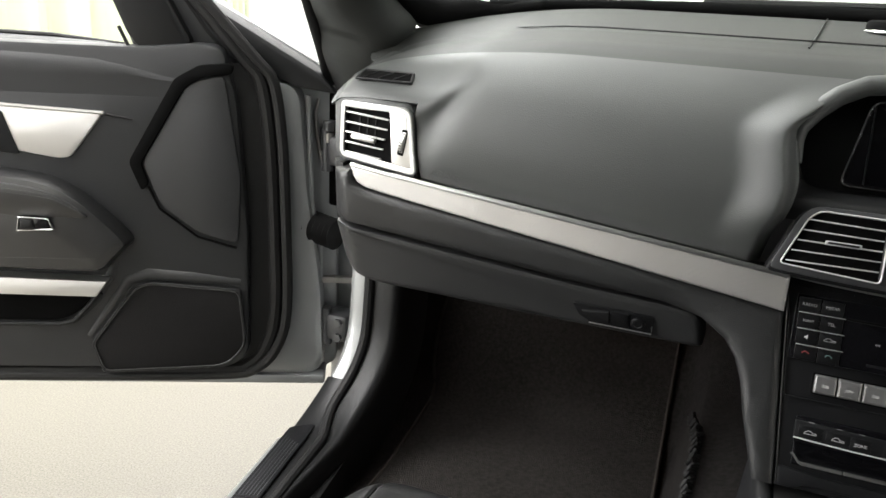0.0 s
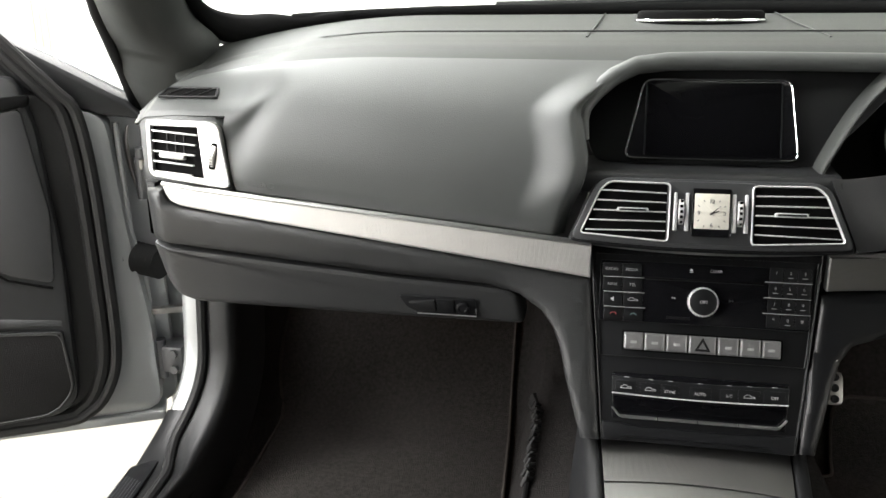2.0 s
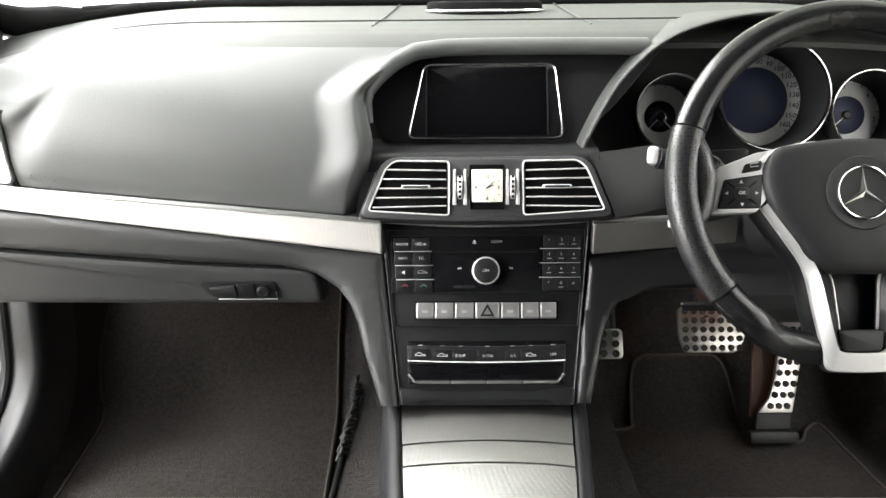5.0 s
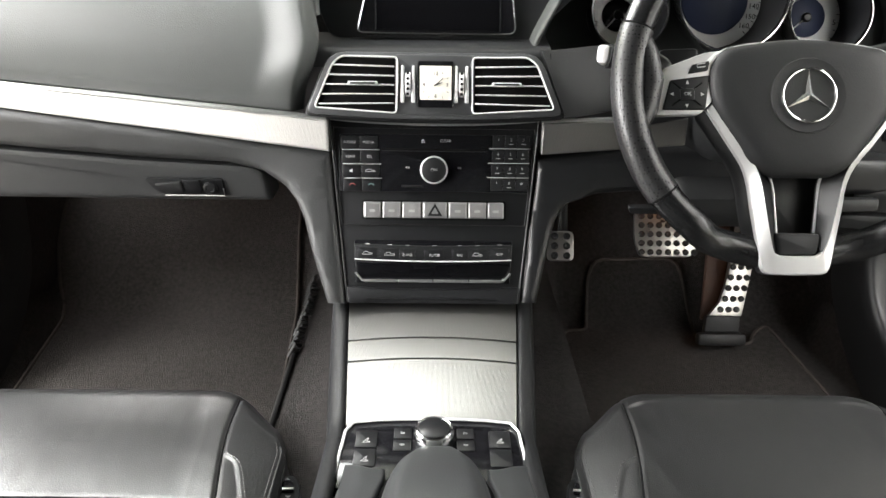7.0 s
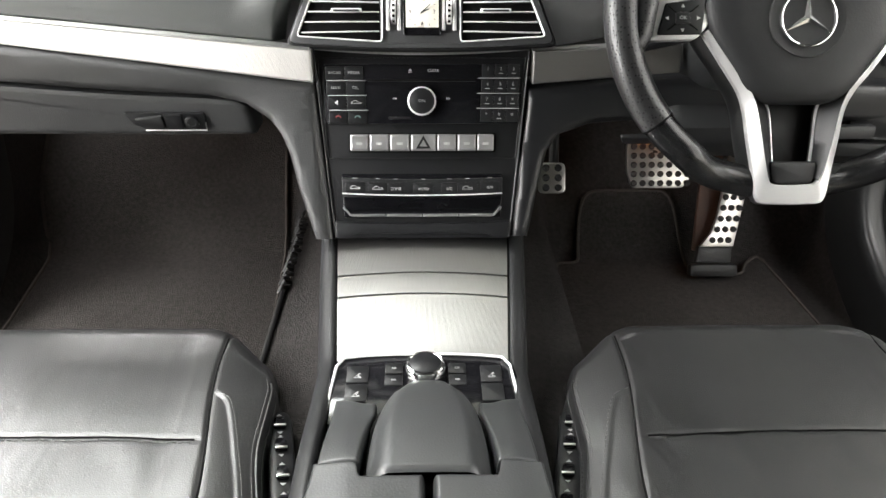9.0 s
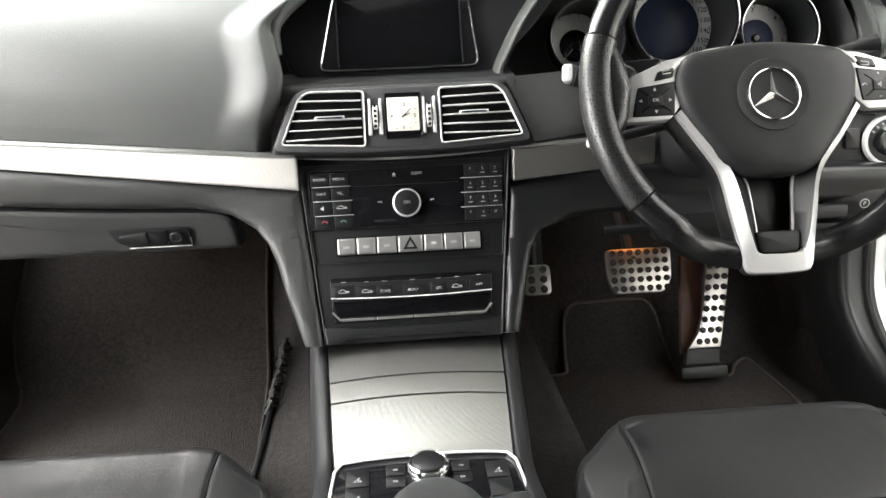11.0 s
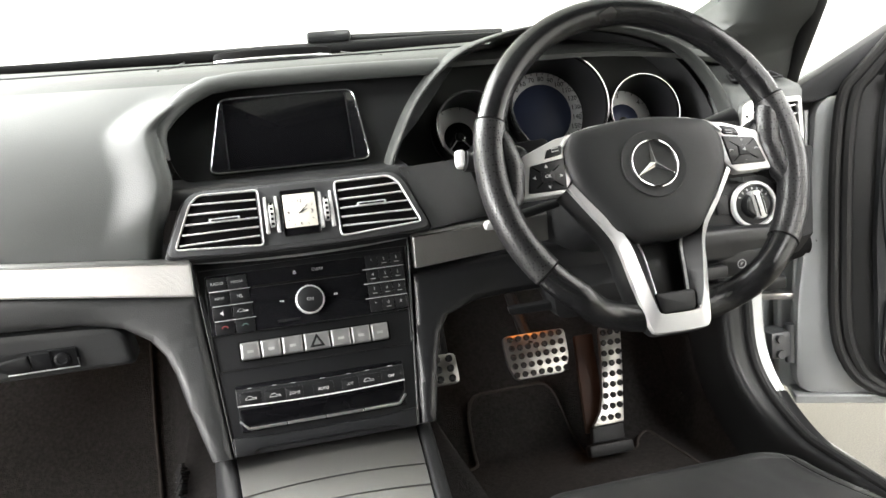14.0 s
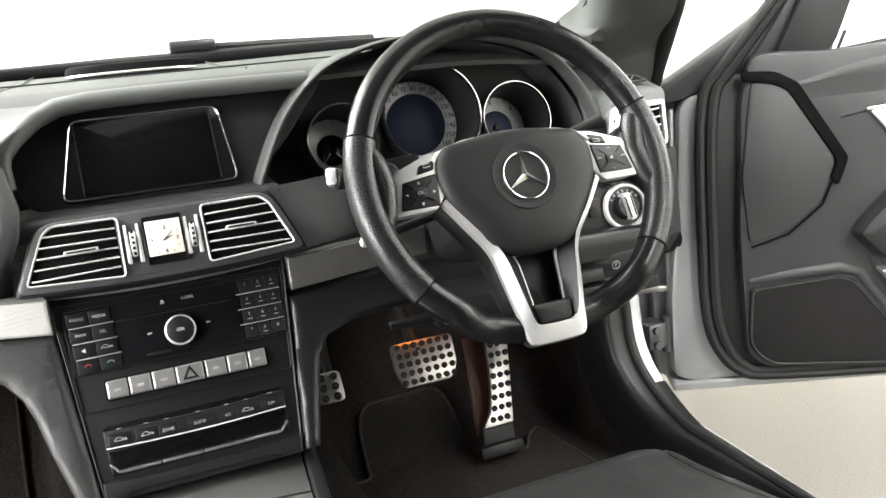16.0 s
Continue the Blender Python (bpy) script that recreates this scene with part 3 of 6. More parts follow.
    for i in range(3):
        part("upright_vane", block(0.0012, 0.040, 0.002, 0.0, m @ pose(s * (0.010 - 0.012 * (i - 1)), 0.005, 0.0025)), SATIN, pod)
    dm = K @ (pose(0.652, 0.079, 0.9420, 24) if s > 0 else pose(-0.648, 0.0795, 0.9468, 27))
    part("defroster", hoop([(-0.042, -0.012), (0.042, -0.012), (0.036, 0.012), (-0.036, 0.012)], 0.003, 0.003, 0.0008, 0.003, dm), SATIN, pod)
    part("defroster_slot", plate([(-0.039, -0.009), (0.039, -0.009), (0.034, 0.009), (-0.034, 0.009)], 0.0018, 0.0003, m=dm), VOID, pod)
    for i in range(3):
        part("defroster_fin", tube([dm @ Vector((-0.030 + 0.022 * i, -0.008, 0.002)), dm @ Vector((-0.014 + 0.022 * i, 0.008, 0.002))], 0.0012, 6), HARD, pod)
    return pod


end_pod(-1)
end_pod(1)
part("end_cap", rings([[(x, y, z) for y, z in ((0.016 + o, 0.840), (0.022 + o, 0.768), (0.055 + o, 0.700), (0.30, 0.70), (0.30, 0.84))] for x, o in ((-0.676, 0.0), (-0.688, 0.004), (-0.698, 0.018))]), DASHSKIN, dash)
part("end_cap", rings([[(x, y, z) for y, z in ((0.0 + o, 0.842), (0.0 + o, 0.72), (0.03 + o, 0.69), (0.30, 0.69), (0.30, 0.84))] for x, o in ((0.655, 0.0), (0.70, 0.02))]), PLASTIC, dash)

# rolled brow over the screen and the shelf between screen and vents
part("brow", tube([(-0.140, 0.030, 0.905), (-0.1445, 0.034, 0.928), (-0.1425, 0.040, 0.942), (-0.130, 0.050, 0.958), (-0.109, 0.062, 0.975), (-0.084, 0.072, 0.9865), (-0.050, 0.078, 0.9905), (0.0, 0.080, 0.9915), (0.06, 0.080, 0.9915), (0.12, 0.080, 0.9910), (0.20, 0.082, 0.990)], [0.006, 0.009, 0.010, 0.0105, 0.0105, 0.0105, 0.0105, 0.0105, 0.0105, 0.0105, 0.0105], 16), PAD, dash, "rolled edge over the screen", 60)
SHELF = ((0.0, 0.006, 0.850), (0.2, 0.008, 0.866), (0.35, 0.016, 0.8725), (0.7, 0.045, 0.876), (1.0, 0.075, 0.880))
# same skin as the pad; the shade from its angle is a darker material
part("shelf", sheet(lambda u, v: (-0.150 + 0.285 * u, curve(SHELF, v)[0], curve(SHELF, v)[1]), 30, 14), PLASTIC, dash, "grained shelf under the screen", 60)

part("cluster_cheek", sheet(lambda u, v: (0.152 - 0.030 * v + (0.090 + 0.006 * v) * u, -0.010 + 0.020 * v + 0.062 * u ** 1.2, 0.796 + 0.074 * v), 12, 10, -0.004), PLASTIC, dash, "dark panel between vents and gauges", 60)

# recessed field round the screen
sm = FR(0, 0.052, 0.885, 22.3)
rec = [(-0.150, 0.050), (-0.128, -0.006), (-0.105, -0.012), (0.112, -0.012), (0.165, 0.040), (0.23, 0.118), (-0.085, 0.118), (-0.128, 0.088)]
part("screen_recess", plate(rec, 0.004, 0.001, 0.01, FR(0, 0.060, 0.885, 22.3)), PLASTIC, dash)
scr = thing("display_screen", (0, 0.05, 0.885), "switched-off dark display with a thin chrome rim in the dashboard", "display")
so = [(-0.0955, -0.0045), (0.0975, -0.0045), (0.0885, 0.0905), (-0.0750, 0.0905)]
part("housing", plate(so, 0.006, 0.001, 0.012, sm), GLOSS, scr)
part("rim", hoop(so, 0.0019, 0.0075, 0.0006, 0.012, sm), CHROME, scr, "thin chrome rim")
part("glass", plate(rect(0.146, 0.086, 0.003, 0.043), 0.0070, 0.0004, 0.001, sm), SCREEN, scr, "black glass")
for sx in (-0.0715, 0.0775):
    part("side_line", block(0.0016, 0.085, 0.001, 0.0, sm @ Matrix.Translation((sx, 0.043, 0.0068))), SATIN, scr)

# surround of the middle vents
vm = FR(0, -0.012, 0.808, 17.2)
vs = thing("centre_vents", (0, 0.0, 0.80), "two centre air vents with chrome frames either side of a clock", "air vent")
vo = [(-0.155, -0.012), (-0.06, -0.017), (0.06, -0.017), (0.155, -0.012), (0.124, 0.066), (-0.124, 0.066)]
part("surround", plate([(p[0], p[1]) for p in vo], 0.09, 0.006, [0.01, 0.05, 0.05, 0.01, 0.02, 0.02], vm @ Matrix.Translation((0, 0, -0.091))), PLASTIC, vs)
part("face", plate([(-0.150, -0.008), (-0.06, -0.0135), (0.06, -0.0135), (0.150, -0.008), (0.121, 0.0625), (-0.121, 0.0625)], 0.0025, 0.001, [0.01, 0.05, 0.05, 0.01, 0.018, 0.018], vm @ Matrix.Translation((0, 0, -0.001))), GUNMETAL, vs)
part("face_plate", plate([(-0.046, -0.009), (0.046, -0.009), (0.046, 0.060), (-0.046, 0.060)], 0.0035, 0.001, 0.002, vm @ Matrix.Translation((0, 0, -0.001))), GUNMETAL, vs, "dark satin metal plate between the vents")
for s in (-1, 1):
    o = [(s * 0.1405, -0.002), (s * 0.043, -0.008), (s * 0.0425, 0.0575), (s * 0.108, 0.0585), (s * 0.119, 0.050)]
    fr = part("vent_frame", hoop(o, 0.0016, 0.0065, 0.0006, 0.006, vm), SILVERRING, vs, "thin chrome vent frame")
    # the dark depth of the vent is a thin black plate
    part("cavity_shade", plate(offset([Vector(p) for p in o], 0.002), 0.0022, 0.0003, m=vm @ Matrix.Translation((0, 0, -0.0005))), VOID, vs)
    for i in range(5):
        y = 0.0035 + 0.0108 * i
        x1 = 0.134 - 0.0040 * i
        part("slat", block(x1 - 0.047, 0.0014, 0.006, 0.0004, vm @ pose(s * (x1 + 0.047) / 2, y, 0.0035, 0, 0, -s * 1.0 + s * 0.6 * i)), SILVERRING, fr)
    part("tab", block(0.034, 0.0045, 0.007, 0.0012, vm @ pose(s * 0.083, 0.0262, 0.007)), SILVERRING, fr)
    part("tab_inlay", plate(rect(0.029, 0.0022), 0.0006, 0.0001, 0.0005, vm @ Matrix.Translation((s * 0.083, 0.0262, 0.0102))), SATIN, fr)
    part("thumb_wheel", lathe(((0.015, -0.003), (0.0165, -0.0022), (0.0165, 0.0022), (0.015, 0.003)), 36, vm @ pose(s * 0.031, 0.026, -0.006, 0, 90, 0)), SILVERRING, vs)
    for sx in (-1, 1):
        part("wheel_guard", plate([(-0.0022, -0.021), (0.0022, -0.021), (0.0016, 0.021), (-0.0016, 0.021)], 0.0075, 0.0015, 0.001, vm @ Matrix.Translation((s * 0.031 + sx * 0.0062, 0.026, 0.0))), SILVERRING, vs)
    for i in range(5):
        part("wheel_notch", block(0.003, 0.0028, 0.001, 0.0, vm @ Matrix.Translation((s * 0.031, 0.0145 + 0.0058 * i, 0.0102))), VOID, vs)

clock = thing("clock", (0, 0.0, 0.812), "square analogue clock with a cream face and dark hands", "clock")
cm = vm @ Matrix.Translation((0.001, 0.026, 0.002))
part("case", plate(rect(0.040, 0.053), 0.0045, 0.001, 0.001, cm), GLOSS, clock)
for s in (-1, 1):
    part("case_edge", block(0.0014, 0.050, 0.003, 0.0004, cm @ Matrix.Translation((s * 0.0205, 0, 0.0045))), CHROME, clock)
face = part("face", plate(rect(0.0365, 0.0385, 0, 0.0015), 0.0010, 0.0003, 0.001, cm @ Matrix.Translation((0, 0, 0.0043))), CREAM, clock, "cream clock face")
for i in range(12):
    a = radians(30 * i)
    q = 0.0138 / max(abs(math.sin(a)), abs(math.cos(a)))
    if i % 3:
        part("hour_mark", block(0.0007, 0.0020, 0.0003, 0.0, cm @ pose(q * math.sin(a), q * math.cos(a) - 0.001, 0.0054, 0, 0, -30 * i)), SATIN, face)
for tx, dx, dy in (("12", 0, 0.0122), ("6", 0, -0.0138), ("3", 0.0134, -0.001), ("9", -0.0134, -0.001)):
    words(tx, 0.0062, cm @ Matrix.Translation((dx, dy, 0.0054)), SATIN, face, "numeral")
part("hour_hand", plate([(-0.0008, -0.002), (0.0008, -0.002), (0.0004, 0.0085), (-0.0004, 0.0085)], 0.0004, 0.0001, m=cm @ pose(0, -0.001, 0.0056, 0, 0, -68)), SATIN, face)
part("minute_hand", plate([(-0.0007, -0.002), (0.0007, -0.002), (0.0003, 0.0125), (-0.0003, 0.0125)], 0.0004, 0.0001, m=cm @ pose(0, -0.001, 0.0060, 0, 0, -47)), SATIN, face)

# ---------------------------------------------------------------- centre stack
stm = FR(0, 0, 0.75, 18.8)
stack = thing("centre_stack", (0, -0.02, 0.56), "black centre stack between dashboard and console", "console")
part("face", plate([(-0.1042, -0.184), (0.1042, -0.184), (0.1265, 0.040), (-0.1265, 0.040)], 0.05, 0.003, 0.003, stm @ Matrix.Translation((0, 0, -0.052))), SATIN, stack)
part("top_edge", tube([stm @ Vector((x, 0.040 - 0.006 * (1 - (x / 0.125) ** 2), 0.001)) for x in [-0.125 + 0.025 * i for i in range(11)]], 0.0022, 8), SATALU, stack, "thin bright edge")
for s in (-1, 1):
    part("side_edge", tube([stm @ Vector((s * 0.1262, 0.040, -0.0005)), stm @ Vector((s * 0.1040, -0.183, -0.0005))], 0.0010, 6), HARD, stack)
part("upper_frame", hoop([(-0.1115, -0.0885), (0.1115, -0.0885), (0.1225, 0.030), (-0.1225, 0.030)], 0.0012, 0.003, 0.001, 0.003, stm @ Matrix.Translation((0, 0, -0.002))), HARD, stack)
part("lower_lip", plate([(-0.1035, -0.1835), (-0.087, -0.1835), (-0.077, -0.178), (0.077, -0.178), (0.087, -0.1835), (0.1035, -0.1835), (0.1050, -0.162), (0.06, -0.1655), (-0.06, -0.1655), (-0.1050, -0.162)], 0.005, 0.002, 0.003, stm @ Matrix.Translation((0, 0, -0.003))), SATIN, stack)

radio = thing("radio_unit", (0, -0.01, 0.705), "black radio control panel with white-printed keys and a round knob", "car radio")
part("panel", plate(rect(0.229, 0.070, 0.0, -0.0128), 0.003, 0.0008, 0.003, stm @ Matrix.Translation((0, 0, -0.001))), GLOSS, radio)
part("panel_edge", hoop(rect(0.229, 0.070, 0.0, -0.0128), 0.0009, 0.0036, 0.0003, 0.003, stm @ Matrix.Translation((0, 0, -0.001))), SATIN, radio)
zf = 0.0024


def key(x, y, w, h, parent, material=SATIN):
    return part("key", plate(rect(w, h), 0.0012, 0.0004, 0.0008, stm @ Matrix.Translation((x, y, 0.0018))), material, parent)


for i, row in enumerate((("RADIO", "MEDIA"), ("NAVI", "TEL"), ("mute", "car"), ("end", "call"))):
    y = 0.0115 - 0.0171 * i
    for j, tx in enumerate(row):
        x = -0.1015 + 0.0225 * j + 0.0012 * i
        k = key(x, y, 0.0215, 0.0145, radio)
        fm = stm @ Matrix.Translation((x, y, 0.0032))
        if tx.isupper():
            words(tx, 0.0047, fm, WHITEINK, k)
        elif tx == "mute":
            part("icon", plate([(-0.0025, -0.001), (-0.001, -0.001), (0.001, -0.003), (0.001, 0.003), (-0.001, 0.001), (-0.0025, 0.001)], 0.0003, 0.0001, m=fm), WHITEINK, k)
        elif tx == "car":
            part("icon", hoop([(-0.006, -0.001), (0.006, -0.001), (0.0055, 0.0008), (0.002, 0.001), (0.0005, 0.0026), (-0.003, 0.0026), (-0.0058, 0.0005)], 0.0006, 0.0003, 0.0001, m=fm), WHITEINK, k)
        else:
            a = tube([fm @ Vector((0.0035 * math.cos(radians(t)), 0.0035 * math.sin(radians(t)) - 0.0015, 0.0002)) for t in range(20, 161, 20)], 0.0007, 6)
            part("icon", xf(a, Matrix.Identity(4)), REDINK if tx == "end" else GREENINK, k)
    if i < 3:
        part("rib", block(0.046, 0.0008, 0.0014, 0.0003, stm @ Matrix.Translation((-0.088 + 0.0012 * i, y - 0.0087, 0.0030))), DIAL, radio)
for i in range(4):
    y = 0.0142 - 0.0174 * i
    for j in range(3):
        x = 0.0775 + 0.0150 * j - 0.0006 * i
        k = key(x, y, 0.0142, 0.0145, radio)
        tx = (("1", "2", "3"), ("4", "5", "6"), ("7", "8", "9"), ("*", "0", "#"))[i][j]
        words(tx, 0.0050, stm @ Matrix.Translation((x, y + 0.0018, 0.0032)), WHITEINK, k)
        if tx not in "1*#":
            part("fine_print", block(0.0055, 0.0008, 0.0003, 0.0, stm @ Matrix.Translation((x, y - 0.0032, 0.0031))), DIAL, k)
    if i < 3:
        part("rib", block(0.050, 0.0008, 0.0014, 0.0003, stm @ Matrix.Translation((0.0905 - 0.0006 * i, y - 0.0087, 0.0030))), DIAL, radio)
part("disc_slot", block(0.126, 0.0020, 0.001, 0.0003, stm @ Matrix.Translation((0.0, 0.0035, 0.0021))), VOID, radio)
part("slot_edge", block(0.126, 0.0006, 0.0012, 0.0, stm @ Matrix.Translation((0.0, 0.0018, 0.0022))), HARD, radio)
words("CLEAR", 0.0046, stm @ Matrix.Translation((0.0135, 0.0142, 0.0022)), WHITEINK, radio)
part("eject_icon", plate([(-0.0022, 0.0), (0.0022, 0.0), (0.0, 0.003)], 0.0003, 0.0001, m=stm @ Matrix.Translation((-0.0135, 0.0135, 0.0020))), WHITEINK, radio)
part("eject_icon", block(0.0044, 0.0008, 0.0003, 0.0, stm @ Matrix.Translation((-0.0135, 0.0122, 0.0022))), WHITEINK, radio)
for s in (-1, 1):
    for q in (0, 1):
        part("skip_icon", plate([(0, -0.0014), (0.0022 * s, 0), (0, 0.0014)] if s > 0 else [(0, -0.0014), (0, 0.0014), (0.0022 * s, 0)], 0.0003, 0.0001, m=stm @ Matrix.Translation((s * 0.0305 + (q - 0.7) * 0.0026, -0.018, 0.0020))), WHITEINK, radio)
part("skip_bar", block(0.026, 0.0028, 0.0004, 0.0001, stm @ Matrix.Translation((-0.026, -0.0405, 0.0021))), SATIN, radio)
km = stm @ Matrix.Translation((0.0, -0.0209, 0.0015))
knob = part("knob", lathe(((0.0165, 0.0), (0.0165, 0.007), (0.0160, 0.0088), (0.0153, 0.0092), (0.0147, 0.0085), (0.0, 0.0085)), 40, km), SILVERRING, radio, "round chrome-ringed knob")
part("cap", lathe(((0.0150, 0.008), (0.0149, 0.0090), (0.0138, 0.0097), (0.0, 0.0100)), 32, km), SATIN, knob)
words("ON", 0.0052, km @ Matrix.Translation((0, 0, 0.0103)), WHITEINK, knob)
for i in range(28):
    a = 2 * math.pi * i / 28
    part("grip", block(0.0012, 0.0012, 0.006, 0.0003, km @ pose(0.0166 * math.cos(a), 0.0166 * math.sin(a), 0.004)), SATALU, knob)

keys = thing("switch_row", (0, -0.02, 0.675), "row of seven pale silver switches with a hazard button", "switch panel")
part("bed", plate(rect(0.174, 0.023, 0.0003, -0.0692), 0.0012, 0.0004, 0.003, stm @ Matrix.Translation((0, 0, -0.0008))), VOID, keys)
for i, (a, b) in enumerate(((-0.0848, -0.0627), (-0.0621, -0.0389), (-0.0383, -0.0143), (-0.0137, 0.0168), (0.0174, 0.0407), (0.0413, 0.0640), (0.0646, 0.0850))):
    x0, x1 = a, b
    w = x1 - x0 - 0.0006
    k = part("switch", plate(rect(w, 0.0195, (x0 + x1) / 2, -0.0692), 0.0075, 0.0022, 0.0022 if i in (0, 6) else 0.0006, stm @ Matrix.Translation((0, 0, -0.001))), SWITCHSILVER, keys, "pale silver push switch", 12)
    fm = stm @ Matrix.Translation(((x0 + x1) / 2, -0.0692, 0.0066))
    if i == 3:
        part("hazard_triangle", hoop([(-0.0075, -0.006), (0.0075, -0.006), (0.0, 0.007)], 0.0017, 0.0004, 0.0001, m=fm), SATIN, k, "dark warning triangle")
        part("triangle_line", hoop([(-0.0088, -0.0068), (0.0088, -0.0068), (0.0, 0.0086)], 0.0008, 0.0004, 0.0001, m=fm), SATIN, k)
    else:
        part("icon", block(0.007, 0.0030, 0.0004, 0.0, fm @ Matrix.Translation((0, -0.001, 0))), DIAL, k)

stc = stm @ Matrix.Diagonal((0.966, 1.0, 1.0, 1.0))
clim = thing("climate_panel", (0, -0.045, 0.60), "black climate control panel with white-printed keys", "climate control")
part("panel", plate([(-0.097, -0.158), (0.097, -0.158), (0.099, -0.106), (-0.099, -0.106)], 0.0022, 0.0006, 0.002, stc @ Matrix.Translation((0, 0, -0.001))), GLOSS, clim)
part("key_rail", plate([(-0.0985, -0.1285), (0.0, -0.1310), (0.0985, -0.1285), (0.0988, -0.1105), (0.0, -0.1130), (-0.0988, -0.1105)], 0.005, 0.0012, [0.001, 0.06, 0.001, 0.001, 0.06, 0.001], stc @ Matrix.Translation((0, 0, -0.001))), SATIN, clim)
part("key_rail_edge", tube([stc @ Vector((x, -0.1290 - 0.0024 * (1 - (x / 0.0985) ** 2), 0.0036)) for x in [-0.0985 + 0.0197 * i for i in range(11)]], 0.0008, 6), SILVERRING, clim)
for i, tx in enumerate(("car", "fan", "ZONE", "AUTO", "A/C", "heat", "OFF")):
    x = (-0.0825, -0.0547, -0.0325, 0.0015, 0.0333, 0.0556, 0.0833)[i]
    y = -0.1205 - 0.0024 * (1 - (x / 0.0985) ** 2)
    k = part("key", plate(rect(0.024 if i not in (2, 4) else 0.020, 0.013, x, y), 0.0008, 0.0003, 0.001, stc @ Matrix.Translation((0, 0, 0.0036))), SATIN, clim)
    fm = stc @ Matrix.Translation((x, y - 0.001, 0.0047))
    if tx.isupper():
        words(tx, 0.0047, fm, WHITEINK, k)
    else:
        part("icon", hoop([(-0.0065, -0.0012), (0.0065, -0.0012), (0.006, 0.001), (0.002, 0.0012), (0.0005, 0.003), (-0.003, 0.003), (-0.006, 0.0008)], 0.0007, 0.0003, 0.0001, m=fm), WHITEINK, k)
    part("lamp_slit", block(0.0055, 0.0011, 0.0004, 0.0, stc @ Matrix.Translation((x, y + 0.0105, 0.0030))), DIAL, clim)
part("readout", plate([(-0.092, -0.1515), (0.092, -0.1515), (0.097, -0.133), (0.0, -0.1355), (-0.097, -0.133)], 0.0016, 0.0004, 0.002, stc @ Matrix.Translation((0, 0, 0.0))), SCREEN, clim)
for i in range(4):
    a, b = (-0.092, -0.0445, 0.0005, 0.0455)[i], (-0.0455, -0.0005, 0.0445, 0.092)[i]
    part("toggle", plate([(a + (0.006 if i == 0 else 0), -0.1570), (b - (0.006 if i == 3 else 0), -0.1570), (b, -0.1535), (a, -0.1535)], 0.006, 0.0015, 0.0008, stc @ Matrix.Translation((0, 0, 0.0))), SATALU, clim)
for s in (-1, 1):
    part("toggle_end", tube([stc @ Vector((s * 0.088, -0.1555, 0.0045)), stc @ Vector((s * 0.0975, -0.1455, 0.003))], 0.0013, 6), SATALU, clim)

# ---------------------------------------------------------------- centre console
con = thing("centre_console", (0, -0.3, 0.29), "centre console with brushed aluminium lids and leather armrest", "console")


def lid_z(y):
    return curve(((-0.21, 0.4995), (-0.13, 0.5295), (-0.095, 0.5415), (-0.03, 0.561), (0.05, 0.575)), y)[0]


def lid_half(y):
    return 0.0915 + 0.012 * (y + 0.21) / 0.17


def lid(y0, y1):
    def f(u, v):
        y = y0 + (y1 - y0) * v
        x = (2 * u - 1) * lid_half(y)
        return (x, y + 0.004 * (1 - (2 * u - 1) ** 2) * 0.8, lid_z(y) + 0.004 * (1 - (2 * u - 1) ** 2))
    return sheet(f, 16, 8, -0.008)


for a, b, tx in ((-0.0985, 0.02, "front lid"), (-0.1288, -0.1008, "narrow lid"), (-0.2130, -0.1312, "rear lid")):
    part("lid", lid(a, b), SHADEALU, con, "finely ribbed brushed aluminium " + tx, 40)
for y in (-0.0997, -0.1300):
    part("lid_edge", tube([(x * lid_half(y), y + 0.0035 * (1 - x * x), lid_z(y) + 0.004 * (1 - x * x) + 0.0015) for x in [-1 + 0.2 * i for i in range(11)]], 0.0018, 6), SILVERRING, con)
for y, w in ((-0.0945, 0.030), (-0.2030, 0.028)):
    part("finger_tab", plate([(-w, -0.003), (w, -0.003), (w * 0.75, 0.004), (-w * 0.75, 0.004)], 0.004, 0.0015, 0.003, pose(0.002, y + 0.002, lid_z(y) + 0.003, 20)), SILVERRING, con)


def console_side(s):
    def f(u, v):
        y = 0.03 - 0.55 * v
        zt = lid_z(max(y, -0.21)) + 0.004 if y > -0.21 else 0.5035 + 0.02 * smooth(-0.21, -0.40, y)
        xt = lid_half(max(y, -0.21)) + 0.0015
        q = (((0.0, 0.0, -0.012), (0.10, 0.001, 0.002), (0.35, 0.013, 0.001), (0.5, 0.020, -0.010), (1.0, 0.030, -0.12)))
        dx, dz = curve(q, u)
        return (s * (xt + dx), y, zt + dz)
    return sheet(f, 14, 24, 0.0)


for s in (-1, 1):
    part("side_rail", console_side(s), PLASTIC, con, "", 60)
    part("side_gap", tube([(s * (lid_half(y) + 0.0012), y, lid_z(y) + 0.0035) for y in (-0.21, -0.15, -0.095, -0.03, 0.0)], 0.0014, 6), GLOSS, con)

# control field with the round controller
kf = Matrix.Translation((0, 0, 0)) @ pose(0.001, -0.255, 0.509, 4)
ko = [(-0.101, -0.06), (0.101, -0.06), (0.097, 0.022), (0.088, 0.041), (0.04, 0.0465), (-0.04, 0.0465), (-0.088, 0.041), (-0.097, 0.022)]
ctl = part("control_field", plate(ko, 0.010, 0.002, [0.002, 0.002, 0.02, 0.012, 0.05, 0.05, 0.012, 0.02], kf @ Matrix.Translation((0, 0, -0.010))), GLOSS, con, "gloss black control field")
